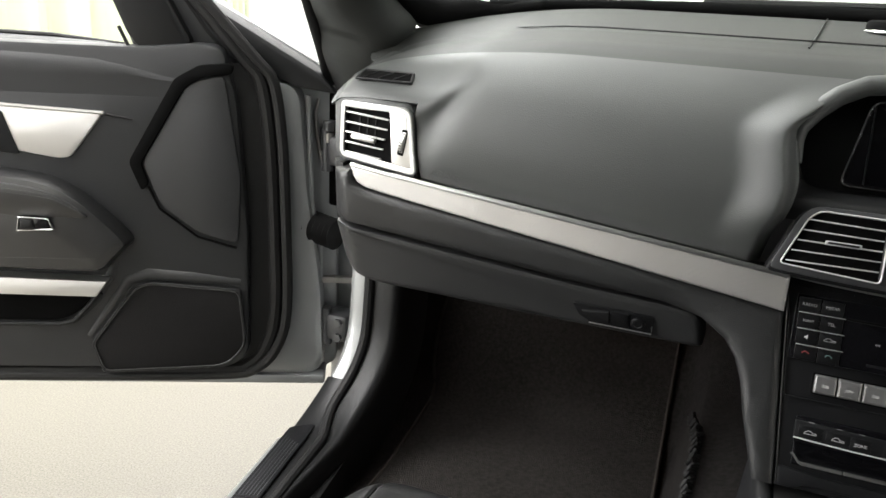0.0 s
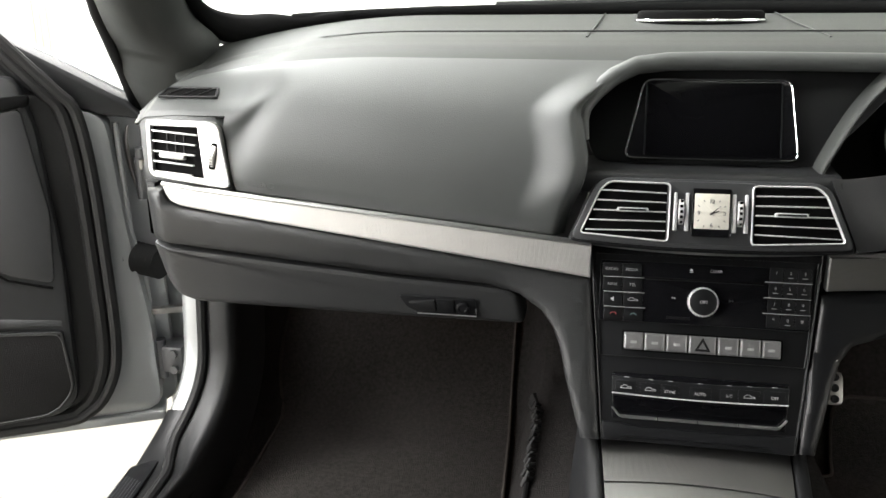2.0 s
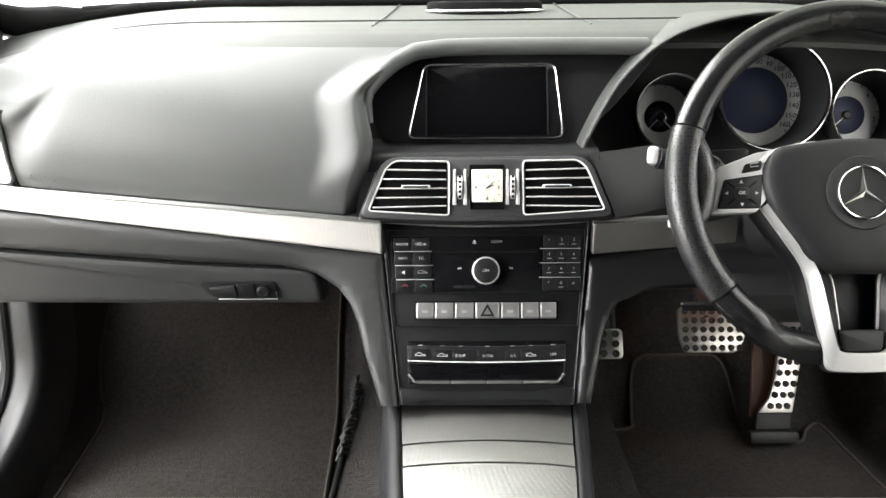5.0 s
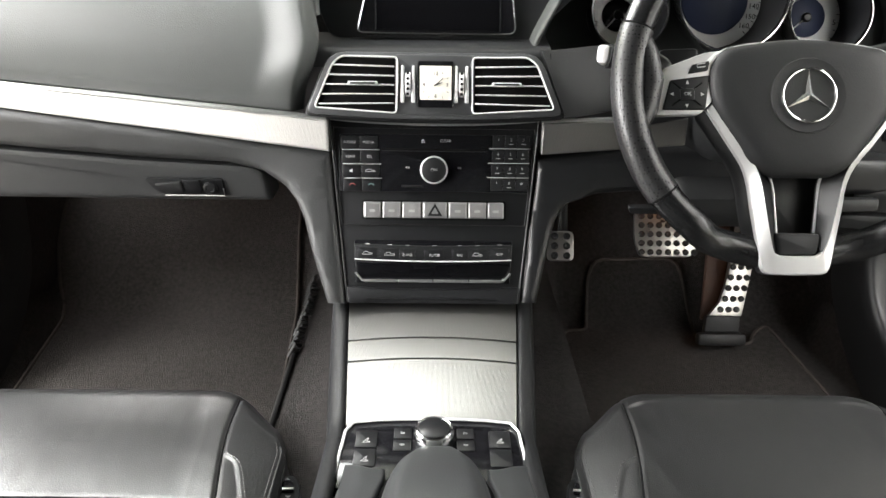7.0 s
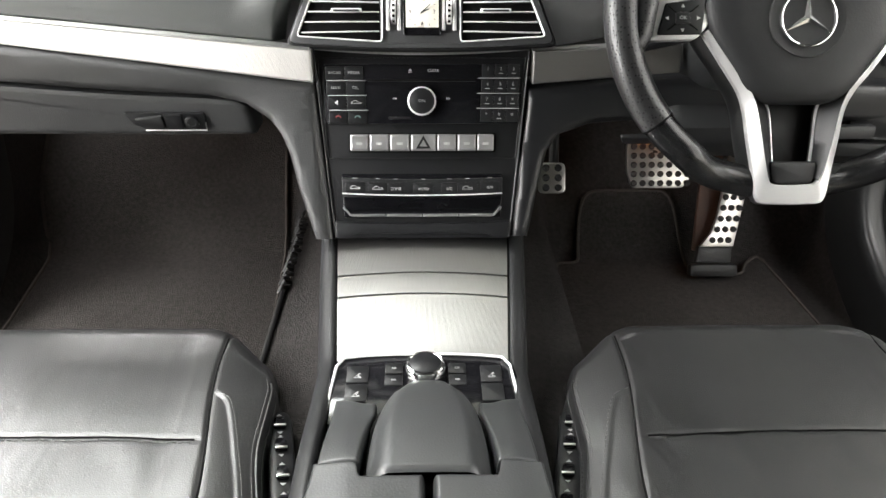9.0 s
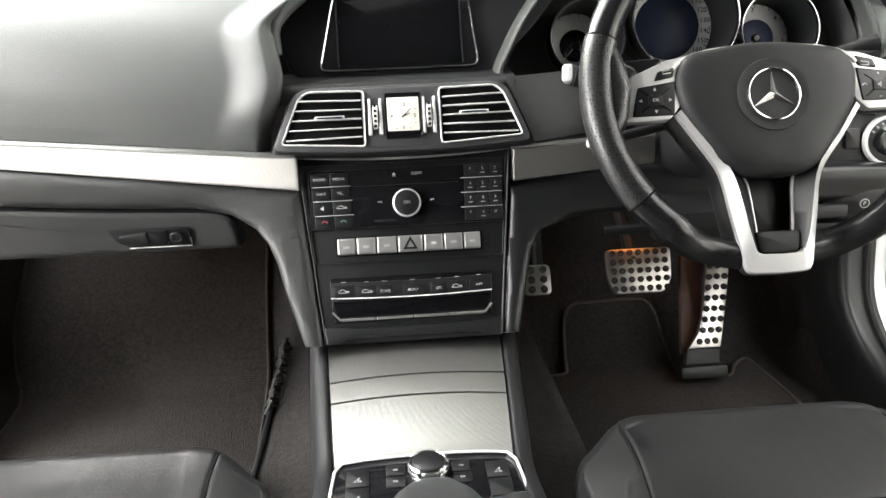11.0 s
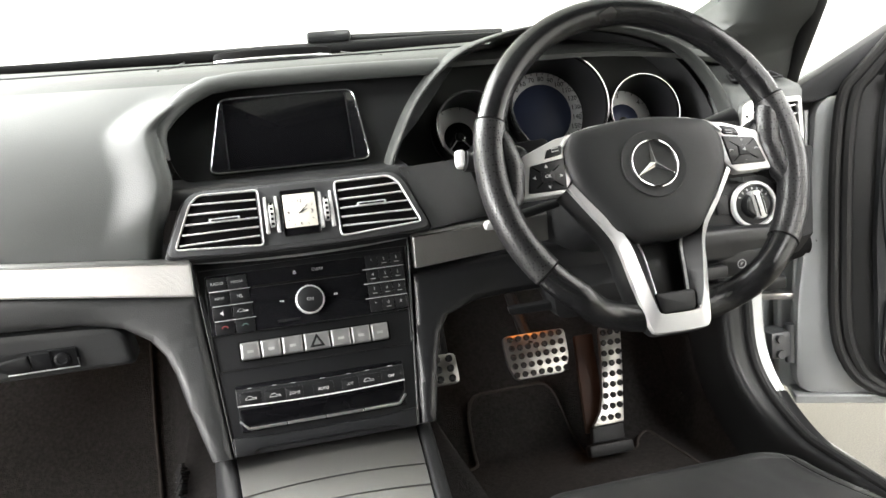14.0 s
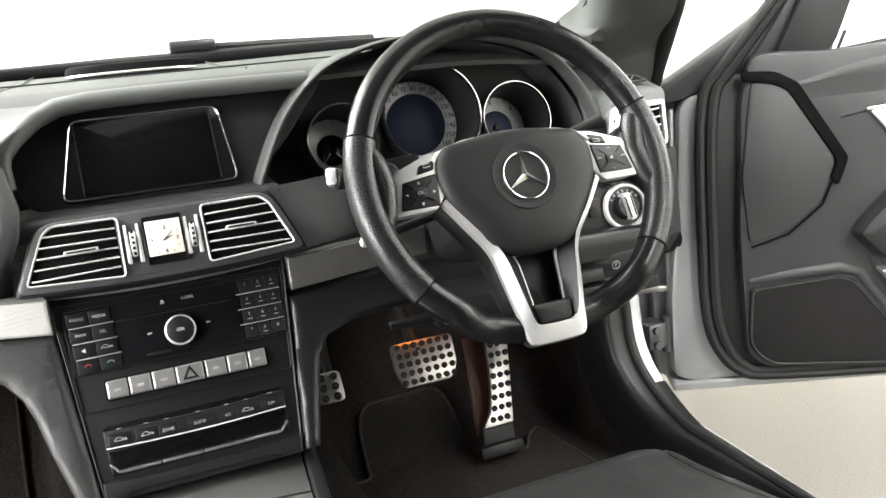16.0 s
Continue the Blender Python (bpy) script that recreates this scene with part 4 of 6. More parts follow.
part("chrome_line", tube([kf @ Vector((x, y, 0.0018)) for x, y in ((-0.0965, -0.058), (-0.094, -0.01), (-0.0915, 0.024), (-0.084, 0.0375), (-0.06, 0.0415), (-0.03, 0.0435), (0, 0.044), (0.03, 0.0435), (0.06, 0.0415), (0.084, 0.0375), (0.0915, 0.024), (0.094, -0.01), (0.0965, -0.058))], 0.0016, 8), SILVERRING, ctl)
for s in (-1, 1):
    for j, y in enumerate((0.012, -0.0165)):
        k = part("console_key", plate(rect(0.0225, 0.026, s * 0.0695 + 0.001, y), 0.0016, 0.0006, 0.0015, kf), SATIN, ctl)
        if s < 0 or j == 0:
            part("icon", hoop([(-0.004, -0.0035), (0.004, -0.0035), (0.004, -0.002), (0.001, -0.001), (0.003, 0.0035), (0.0015, 0.0035)], 0.0006, 0.0003, 0.0001, m=kf @ Matrix.Translation((s * 0.0695 + 0.001, y - 0.003, 0.0017))), WHITEINK, k)
        k = part("console_key", plate(rect(0.0185, 0.0165, s * 0.033 + 0.002, 0.021 - 0.0185 * j), 0.0016, 0.0006, 0.0015, kf), SATIN, ctl)
        part("icon", hoop(rect(0.0045, 0.0022), 0.0005, 0.0003, 0.0001, m=kf @ Matrix.Translation((s * 0.033 + 0.002, 0.021 - 0.0185 * j, 0.0017))), WHITEINK, k)
rot = part("controller", lathe(((0.0215, 0.0), (0.0225, 0.004), (0.0228, 0.009), (0.0212, 0.0128), (0.0196, 0.0136), (0.0180, 0.0126), (0.0, 0.0126)), 40, kf @ Matrix.Translation((0.002, 0.014, 0.002)) @ Matrix.Scale(0.93, 4)), CHROME, con, "round chrome-ringed controller")
part("cap", lathe(((0.0178, 0.0120), (0.0176, 0.0140), (0.0160, 0.0149), (0.0, 0.0155)), 32, kf @ Matrix.Translation((0.002, 0.014, 0.002)) @ Matrix.Scale(0.93, 4)), SATIN, rot)


def ease(u):
    return 0.5 - 0.5 * math.cos(math.pi * u)


def padded(name, xa, xb, ya, yb, top, z0, r, label="", n=34):
    """A cushion between xa and xb (of y) and ya and yb (of x), with rounded edges of radius r."""
    def f(u, v):
        u, v = ease(u), ease(v)
        y = ya(0.5 * (xa(-0.4) + xb(-0.4))) * (1 - v) + yb(0.0) * v
        x = xa(y) + (xb(y) - xa(y)) * u
        y = ya(x) + (yb(x) - ya(x)) * v
        x = xa(y) + (xb(y) - xa(y)) * u
        e = 1.0
        for d in (x - xa(y), xb(y) - x, y - ya(x), yb(x) - y):
            k = min(1.0, max(0.0, d / r))
            e = min(e, 1 - r / 0.02 * (1 - math.sqrt(1 - (1 - k) ** 2))) if k > 0 else 0.0
        return (x, y, z0 + (top(x, y) - z0) * e)
    return part(name, sheet(f, n, n), ARMLEATHER, con, label, 60)


def dome_half(y):
    t = max(0.0, min(1.0, (-0.264 - y) / 0.162))
    return 0.0560 * (1 - (1 - t) ** 2.6) ** 0.44 * (0.91 + 0.09 * t)


def hand_rest(u, v):
    y = -0.2645 - 0.1635 * v
    half = dome_half(y)
    q = math.cos(math.pi * (1 - ease(u)))
    side = smooth(0.62, 0.98, abs(q))
    plateau = 0.520 + 0.029 * (1 - (1 - v) ** 2.2)
    z = plateau - (0.003 + 0.012 * v) * side - 0.030 * smooth(0.93, 1.0, abs(q)) ** 2 + 0.002 * math.cos(q * 1.5)
    z -= 0.003 * smooth(0.985, 1.0, v) ** 2 + 0.010 * smooth(0.05, 0.0, v)
    return (0.0055 + half * q, y, z)


part("hand_rest", sheet(hand_rest, 44, 36), ARMLEATHER, con, "domed black leather hand rest", 60)
part("hand_rest_base", plate([(-0.052, -0.178), (0.063, -0.178), (0.060, -0.09), (0.035, -0.025), (-0.024, -0.025), (-0.049, -0.09)], 0.02, 0.002, 0.01, Matrix.Translation((0, -0.255, 0.505))), VOID, con)


def side_top(x, y):
    a = abs(x - 0.0055)
    return 0.516 + 0.027 * smooth(-0.27, -0.42, y) - 0.004 * smooth(0.07, 0.096, a)


for s in (-1, 1):
    inner = lambda y: dome_half(y - 0.004) + 0.0030 + 0.012 * smooth(-0.33, -0.28, y)
    outer = lambda y: 0.0955 - 0.004 * smooth(-0.41, -0.29, y)
    if s < 0:
        padded("side_cushion", lambda y: 0.0055 - outer(y), lambda y: 0.0055 - inner(y), lambda x: -0.4085, lambda x: -0.288 - 0.012 * smooth(-0.085, -0.05, x), side_top, 0.495, 0.004)
    else:
        padded("side_cushion", lambda y: 0.0055 + inner(y), lambda y: 0.0055 + outer(y), lambda x: -0.4085, lambda x: -0.288 - 0.012 * smooth(0.096, 0.062, x), side_top, 0.495, 0.004)


def lid_front(x):
    return -0.4105 - 0.0190 * smooth(0.0615, 0.0570, abs(x - 0.0055))


def arm_top(x, y):
    return 0.5455 + 0.004 * smooth(0.10, 0.06, abs(x - 0.0055)) + 0.004 * smooth(-0.41, -0.5, y) + 0.0008 * noise.noise(Vector((x * 22, y * 16, 2.0)))


padded("armrest_lid", lambda y: -0.0930 - 0.006 * smooth(-0.41, -0.5, y), lambda y: 0.0028, lambda x: -0.74, lid_front, arm_top, 0.485, 0.005, "black leather armrest lid", 60)
padded("armrest_lid", lambda y: 0.0090, lambda y: 0.1040 + 0.006 * smooth(-0.41, -0.5, y), lambda x: -0.74, lid_front, arm_top, 0.485, 0.005, "black leather armrest lid", 60)
part("armrest_body", block(0.176, 0.33, 0.06, 0.004, Matrix.Translation((0.0055, -0.578, 0.485))), VOID, con)
part("base", block(0.20, 0.52, 0.20, 0.01, Matrix.Translation((0, -0.50, 0.395))), PLASTIC, con)
part("base", block(0.17, 0.34, 0.16, 0.01, Matrix.Translation((0, -0.10, 0.40))), PLASTIC, con)


# ---------------------------------------------------------------- floor of the car
def floor_z(x, y):
    t = max(0.0, y - 0.40)
    z = 0.285 + 0.95 * t * smooth(0.0, 0.14, t)
    return z + (0.150 - 0.05 * smooth(0.40, 0.60, y)) * smooth(0.246, 0.196, abs(x)) + 0.02 * smooth(0.19, 0.10, abs(x)) + 0.10 * smooth(0.69, 0.76, abs(x)) * (1 - smooth(0.40, 0.5, y))


shell = thing("car_floor", (0, 0, 0.2), "dark grey-brown carpeted car floor", "car floor", "structure")
part("carpet", sheet(lambda u, v: (-0.74 + 1.48 * u, -1.1 + 2.0 * v, floor_z(-0.74 + 1.48 * u, -1.1 + 2.0 * v)), 74, 60), CARPET, shell, "dark carpet", 80)
part("bulkhead", block(1.5, 0.04, 0.7, 0.0, Matrix.Translation((0, 0.92, 0.60))), CARPET, shell)
part("under_dash", block(1.30, 0.45, 0.02, 0.0, Matrix.Translation((0, 0.46, 0.72))), HARD, shell)
part("underbody", block(1.60, 2.6, 0.03, 0.0, Matrix.Translation((0, -0.3, 0.20))), RUBBER, shell)
for s in (-1, 1):
    part("kick_panel", block(0.03, 0.75, 0.42, 0.0, Matrix.Translation((s * 0.750, 0.64, 0.55))), CARPET, shell)


def mat_sheet(outline, name, label):
    t = thing(name, (sum(p[0] for p in outline) / len(outline), 0.2, 0.29), label, "floor mat")
    bm = bmesh.new()
    o = round_poly(outline, 0.03, 4)
    f = bm.faces.new([bm.verts.new((*p, 0)) for p in o])
    bm.normal_update()
    bmesh.ops.triangulate(bm, faces=[f])
    for k in range(28):
        y = -0.2 + 0.03 * k
        bmesh.ops.bisect_plane(bm, geom=bm.verts[:] + bm.edges[:] + bm.faces[:], plane_co=(0, y, 0), plane_no=(0, 1, 0))
    ext = bmesh.ops.extrude_face_region(bm, geom=bm.faces[:])
    tops = {v for v in ext["geom"] if isinstance(v, bmesh.types.BMVert)}
    for v in bm.verts:
        v.co.z = floor_z(0.45, v.co.y) + (0.012 if v in tops else 0.003)
    part("carpet", bm, MATCARPET, t, "", 50)
    rim = [(p[0], p[1], floor_z(0.45, p[1]) + 0.012) for p in (Vector(q) for q in dense([tuple(p) for p in o], 0.03))]
    part("binding", tube(rim, 0.0035, 6, True), BINDING, t, "stitched edge binding")
    return t


mat_sheet([(-0.667, -0.15), (-0.673, 0.18), (-0.699, 0.430), (-0.732, 0.50), (-0.732, 0.66), (-0.27, 0.70), (-0.262, 0.45), (-0.240, 0.10), (-0.240, -0.15)], "floor_mat", "dark velour floor mat in the passenger footwell")
mat_sheet([(0.215, -0.15), (0.222, 0.20), (0.244, 0.390), (0.287, 0.388), (0.303, 0.510), (0.482, 0.512), (0.494, 0.45), (0.482, 0.345), (0.578, 0.340), (0.594, 0.380), (0.634, 0.420), (0.645, 0.20), (0.665, -0.15)], "floor_mat", "dark velour floor mat with a cut-out round the pedal")
braid = thing("mat_edging", (-0.20, 0.2, 0.44), "frayed black edging along the carpeted tunnel shoulder", "edging")
def edging_at(y):
    x = -0.197 - 0.018 * smooth(0.20, 0.42, y)
    return x, y, floor_z(x, y) + 0.002


part("cord", tube([edging_at(-0.15 + 0.02 * i) for i in range(12)], 0.0035, 8), RUBBER, braid, "smooth black cord")
for k in range(30):
    x, y, z = edging_at(0.050 + 0.0122 * k)
    x += 0.002 * math.sin(k * 2.3)
    part("strand", tube([(x - 0.006, y, z - 0.002), (x - 0.001, y + 0.006, z + 0.006 + 0.002 * math.sin(k * 1.7)), (x + 0.005 + 0.003 * math.sin(k * 3.1), y + 0.015, z + 0.001)], 0.0034, 6), RUBBER, braid)


# ---------------------------------------------------------------- seats
def seat(s):
    cx = s * 0.372
    st = thing("front_seat", (cx, -0.5, 0.29), "black leather front seat cushion with pale stitching" if s < 0 else "black leather driver's seat cushion with creased bolster", "car seat", "", "front seats")

    def half(y):
        return 0.212 + 0.014 * smooth(-0.19, -0.25, y) + 0.020 * smooth(-0.32, -0.46, y)

    def seam(y):
        return 0.154 + 0.026 * smooth(-0.20, -0.45, y)

    def panel(y):
        """Outer edge of the perforated side panel."""
        return curve(((-0.60, 0.236), (-0.43, 0.217), (-0.329, 0.193), (-0.288, 0.181), (-0.270, 0.172), (-0.264, 0.159)), y)[0]

    def cross(q):
        return -0.3285 - 0.010 * (abs(q) / 0.17) ** 3

    def top(q, y):
        a, hw, qs = abs(q), half(y), seam(y)
        z = 0.500 + 0.004 * math.cos(a * 5) + 0.004 * smooth(qs - 0.05, qs, a)
        k = max(0.0, (a - qs) / (hw - qs))
        z -= 0.020 * k ** 1.6
        z -= 0.085 * smooth(hw - 0.014, hw + 0.004, a) ** 1.7
        z += 0.020 * smooth(-0.35, -0.75, y)
        z -= (0.030 if s > 0 else 0.012) * smooth(qs + 0.005, hw, a) * (1 if q * s > 0 else 0) * smooth(-0.55, -0.25, y)
        z -= 0.0030 * math.exp(-((a - qs) / 0.0022) ** 2)
        if y < -0.262:
            z -= 0.0018 * smooth(qs, qs + 0.004, a) * (1 - smooth(panel(y) - 0.004, panel(y), a))
        return z

    def across(q, y):
        return cx + q * (1 - (0.10 * smooth(-0.45, -0.20, y) if q * s > 0 and s > 0 else 0.0))

    def relief(q, y):
        return noise.noise(Vector((q * 14 + s * 5, y * 9, 0.3))) * 0.0008 + noise.noise(Vector((q * 60, y * 30 + s, 1.3))) * 0.0003

    def skin(u, v):
        k = 2 * u - 1
        fr = -0.098 - (0.040 if k * s > 0 and s < 0 else 0.066) * smooth(0.48, 1.0, abs(k)) ** 1.5
        if v < 0.2:
            ang = v / 0.2 * math.pi / 2
            y = fr - 0.060 * (1 - math.cos(ang))
            q = k * half(y)
            return (across(q, y), y, top(q, y) - 0.075 + 0.075 * math.sin(ang) - (0.08 if v == 0 else 0))
        t = (v - 0.2) / 0.8
        y = fr - 0.060 - (0.80 + fr + 0.06) * t
        q = k * half(y)
        a = abs(q)
        z = top(q, y)
        inner = 1 - smooth(seam(y) - 0.006, seam(y) - 0.001, a)
        for y0, d in ((cross(q), 0.0008), (cross(q) - 0.107, 0.0014), (cross(q) - 0.225, 0.0020)):
            z -= d * math.exp(-((y - y0) / 0.0030) ** 2) * inner
            z -= 0.0004 * math.exp(-((y - y0) / 0.020) ** 2) * inner
        crease = max(0.0, noise.noise(Vector((q * 34 + s * 5, y * 9 + q * 10, 0.3)))) * (smooth(0.06, 0.0, seam(y) - a) + 0.6 * smooth(0.09, 0.0, cross(q) - y) * (y < cross(q))) * inner
        return (across(q, y), y, z + relief(q, y) - (0.0045 if s > 0 else 0.0030) * crease)

    part("cushion", sheet(skin, 230, 260), LEATHER, st, "", 80)
    part("base", block(0.42, 0.60, 0.16, 0.02, Matrix.Translation((cx, -0.52, 0.355))), HARD, st)
    # backrest
    def back(u, v):
        a = 2 * math.pi * u
        hw = 0.232 - 0.05 * smooth(0.75, 1.0, v) - 0.02 * v
        z = 0.47 + 0.55 * v
        d = 0.075 - 0.02 * v
        c, e = math.cos(a), math.sin(a)
        return (cx + s * 0.01 + hw * abs(c) ** 0.5 * (1 if c > 0 else -1), -0.80 - 0.36 * (z - 0.47) + d * abs(e) ** 0.6 * (1 if e > 0 else -1), z)
    part("backrest", rings([[back(i / 48, j / 20) for i in range(48)] for j in range(21)]), LEATHER, st, "", 60)
    # dark joints and pale stitches along the seams
    def lie(q, y, up):
        return Vector((across(q, y), y, top(q, y) + relief(q, y) + up))

    for side in (-1, 1):
        part("joint", tube([lie(side * seam(y), y, 0.0004) for y in [-0.165 - 0.01 * k for k in range(58)]], 0.0011, 6), VOID, st)
        part("piping", tube([lie(side * (half(y) - 0.0115), y, 0.0002) for y in [-0.232 - 0.01 * k for k in range(46)]], 0.0014, 6), LEATHER, st)
        if side == s and s < 0:
            continue
        rows = [((lambda y: panel(y) + 0.0030), -0.2645, 62), ((lambda y: half(y) - 0.0155), -0.228, 70), ((lambda y: half(y) - 0.0075), -0.228, 70)]
        for off0, y0, cnt in rows:
            y = y0
            for k in range(cnt):
                dq = (off0(y - 0.0012) - off0(y + 0.0012)) / 0.0024
                q = side * off0(y)
                part("stitch", block(0.0007, 0.0036, 0.0007, 0.0, pose(*lie(q, y, 0.0005), 0, 0, math.degrees(math.atan(side * dq)))), STITCH, st)
                y -= 0.0062 / math.sqrt(1 + dq * dq)
    part("joint", tube([lie(q, cross(q), -0.0006) for q in [-0.158 + 0.004 * k for k in range(80)]], 0.0010, 6), VOID, st)
    for k in range(50 if s < 0 else 0):
        q = -0.152 + 0.0062 * k
        part("stitch", block(0.0036, 0.0008, 0.0008, 0.0, Matrix.Translation(lie(q, cross(q) - 0.0042, 0.0002))), STITCH, st)
    # switch strip on the tunnel side
    bm = plate([(-0.013, -0.085), (0.013, -0.085), (0.013, 0.075), (0.008, 0.085), (-0.008, 0.085), (-0.013, 0.075)], 0.03, 0.005, 0.006, pose(0.1445 if s > 0 else -0.1380, -0.336, 0.442, 0, s * -6, s * -11))
    ctl = part("switch_strip", bm, SATIN, st, "black seat adjustment strip")
    for i, y in enumerate((0.062, 0.028, -0.012, -0.052)):
        m = pose(0.1445 if s > 0 else -0.1380, -0.336, 0.442, 0, s * -6, s * -11) @ Matrix.Translation((0, y, 0.030))
        part("rocker", block(0.0125, 0.016, 0.009, 0.003, m), GLOSS, ctl)
        part("rocker_edge", block(0.012, 0.0025, 0.002, 0.0005, m @ Matrix.Translation((0, -0.007, 0.0052))), SATALU, ctl)
        for d in (-1, 1):
            part("arrow", plate([(-0.0028, 0), (0.0028, 0), (0, d * 0.0035)] if d > 0 else [(-0.0028, 0), (0, d * 0.0035), (0.0028, 0)], 0.0004, 0.0001, m=m @ Matrix.Translation((0, d * 0.0125, 0.0005))), WHITEINK, ctl)
    return st


seat(-1)
seat(1)

# ---------------------------------------------------------------- instruments
inst = thing("instrument_cluster", (0.363, 0.1, 0.80), "three round silver-faced gauges with chrome rings under a black hood", "instrument cluster")
im = FR(0, 0.100, 0.92, 11.3)
GAUGES = ((0.2385, 0.906, 0.0475), (0.3640, 0.926, 0.0685), (0.4855, 0.906, 0.0505))


def fascia_sheet():
    """A panel of small faces with a round opening behind each gauge ring."""
    bm = sheet(lambda u, v: (0.122 + 0.478 * u, -0.130 + 0.205 * v, 0.010 * math.cos((u - 0.5) * 2.6) - 0.038), 150, 70)
    for x, z, r in GAUGES:
        c = Vector((x, (z - 0.92) / 0.98))
        bmesh.ops.delete(bm, geom=[f for f in bm.faces if (f.calc_center_median().xy - c).length < r * 0.90], context="FACES")
        for v in bm.verts:
            k = v.co.xy - c
            if k.length < r * 0.95:
                v.co.xy = c + k.normalized() * r * 0.95
    return xf(bm, im)


part("back_panel", plate([(0.125, -0.125), (0.60, -0.125), (0.605, 0.0), (0.560, 0.070), (0.46, 0.105), (0.34, 0.112), (0.24, 0.092), (0.175, 0.040), (0.135, -0.03)], 0.006, 0.002, 0.04, im @ Matrix.Translation((0, 0, -0.085))), DECK, inst, "dark back of the instrument housing")
part("fascia", fascia_sheet(), DECK, inst, "black panel round the gauges", 60)
hood_arc = ((0.0, 0.1225, 0.800), (0.10, 0.113, 0.862), (0.19, 0.124, 0.895), (0.32, 0.168, 0.960), (0.44, 0.230, 1.008), (0.58, 0.335, 1.031), (0.72, 0.455, 1.021), (0.84, 0.545, 0.985), (0.92, 0.588, 0.920), (1.0, 0.600, 0.800))


def hood(u, v):
    x, z = curve(hood_arc, u)
    cx, cz = 0.36, 0.90
    f = ((0.0, 0.955, 0.050), (0.10, 0.965, 0.030), (0.18, 0.982, 0.024), (0.28, 0.998, 0.030), (0.55, 1.012, 0.08), (1.0, 1.0, 0.26))
    k, y = curve(f, v)
    lean = 0.030 * smooth(0.86, 0.98, z)
    return (cx + (x - cx) * k, y + lean + (0.02 if u < 0.1 else 0), cz + (z - cz) * k)


part("hood", sheet(hood, 70, 24), DECK, inst, "grained black hood over the gauges", 60)


def hood_in(u, v):
    x, z = curve(hood_arc, u)
    k = 0.945 - 0.05 * v
    lean = 0.030 * smooth(0.86, 0.98, z)
    return (0.36 + (x - 0.36) * k, 0.060 + lean + (0.02 if u < 0.1 else 0) + 0.045 * v, 0.90 + (z - 0.90) * k)


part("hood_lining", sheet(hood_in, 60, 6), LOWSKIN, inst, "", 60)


DEEP = Matrix.Translation((0, 0, -0.048))


def gauge(x, z, r, inner, lo, hi, n, name, numerals, inner_mat, *needles):
    m = im @ Matrix.Translation((x, (z - 0.92) / 0.98, -0.010))
    g = part("gauge", lathe(((r * 0.89, 0.002), (r * 0.89, 0.004), (inner + 0.002, 0.004), (inner, 0.003)), 48, m @ DEEP, cap=(False, False)), DIALFACE, inst, name)
    part("well", lathe(((r * 0.98, 0.028), (r * 0.97, 0.005), (r * 0.94, -0.030), (r * 0.91, -0.044), (r * 0.89, -0.052)), 48, m, cap=(False, True)), SATIN, g)
    part("ring", lathe(((r * 0.96, 0.026), (r * 0.985, 0.030), (r * 1.01, 0.030), (r * 1.03, 0.026), (r * 1.03, 0.0)), 56, m, cap=(False, False)), CHROME, g, "bright chrome ring")
    part("centre", lathe(((inner, 0.0), (inner, 0.0048), (inner - 0.001, 0.0054), (0, 0.0054)), 40, m @ DEEP), inner_mat, g, "blue-grey centre display" if inner_mat is LCD else "")
    m = m @ DEEP
    for i in range(n):
        a = radians(lo + (hi - lo) * i / (n - 1))
        q = 0.865 * r if i % 2 else 0.845 * r
        part("tick", block(0.0042 if i % 2 == 0 else 0.0026, 0.0009, 0.0004, 0.0, m @ pose(q * math.cos(a), q * math.sin(a), 0.0043, 0, 0, math.degrees(a))), SATIN, g)
    for tx, a in numerals:
        q = 0.745 * r if inner_mat is LCD else 0.69 * r
        words(tx, 0.0096 if inner_mat is LCD else 0.0100, m @ Matrix.Translation((q * math.cos(radians(a)) * 1.03, q * math.sin(radians(a)), 0.0042)), SATIN, g, "numeral")
    for needle in needles:
        part("needle", plate([(-0.006, -0.0009), (r * 0.80, -0.0004), (r * 0.80, 0.0004), (-0.006, 0.0009)], 0.0012, 0.0003, m=m @ pose(0, 0, 0.006, 0, 0, needle)), NEEDLE, g)
        part("needle_hub", lathe(((0.006, 0.005), (0.006, 0.009), (0.004, 0.011), (0, 0.011)), 20, m), SATIN, g)
    return g


gauge(*GAUGES[0], 0.021, 235, -35, 15, "small fuel and temperature gauge", (("1", 168), ("1/2", 200)), GLOSS, 228, 312)
gauge(*GAUGES[1], 0.0435, 224, -44, 33, "large speedometer with a blue-grey middle", [(str(10 * k), 193.5 - 15.5 * (k - 1)) for k in range(2, 17)], LCD)
gauge(*GAUGES[2], 0.0250, 230, -50, 21, "small rev counter", [(str(k), 199 - 52 * (k - 1)) for k in range(1, 6)], LCD, 222)

# driver-side fascia with the light switch
fas = thing("light_switch", (0.62, 0.05, 0.74), "round chrome-ringed light switch in a black fascia", "light switch")
lm = FR(0.617, 0.036, 0.768, 8, -6)
part("fascia", plate([(-0.20, -0.055), (0.06, -0.045), (0.062, 0.060), (-0.20, 0.060)], 0.02, 0.004, 0.01, lm @ Matrix.Translation((0, 0, -0.022))), HARD, fas)
lsm = lm @ Matrix.Scale(0.98, 4)
part("ring", lathe(((0.0335, 0.0), (0.0338, 0.005), (0.0322, 0.0080), (0.0296, 0.0084), (0.0280, 0.0066), (0.0276, 0.0)), 44, lsm, cap=(False, False)), SILVERRING, fas, "thick silver ring")
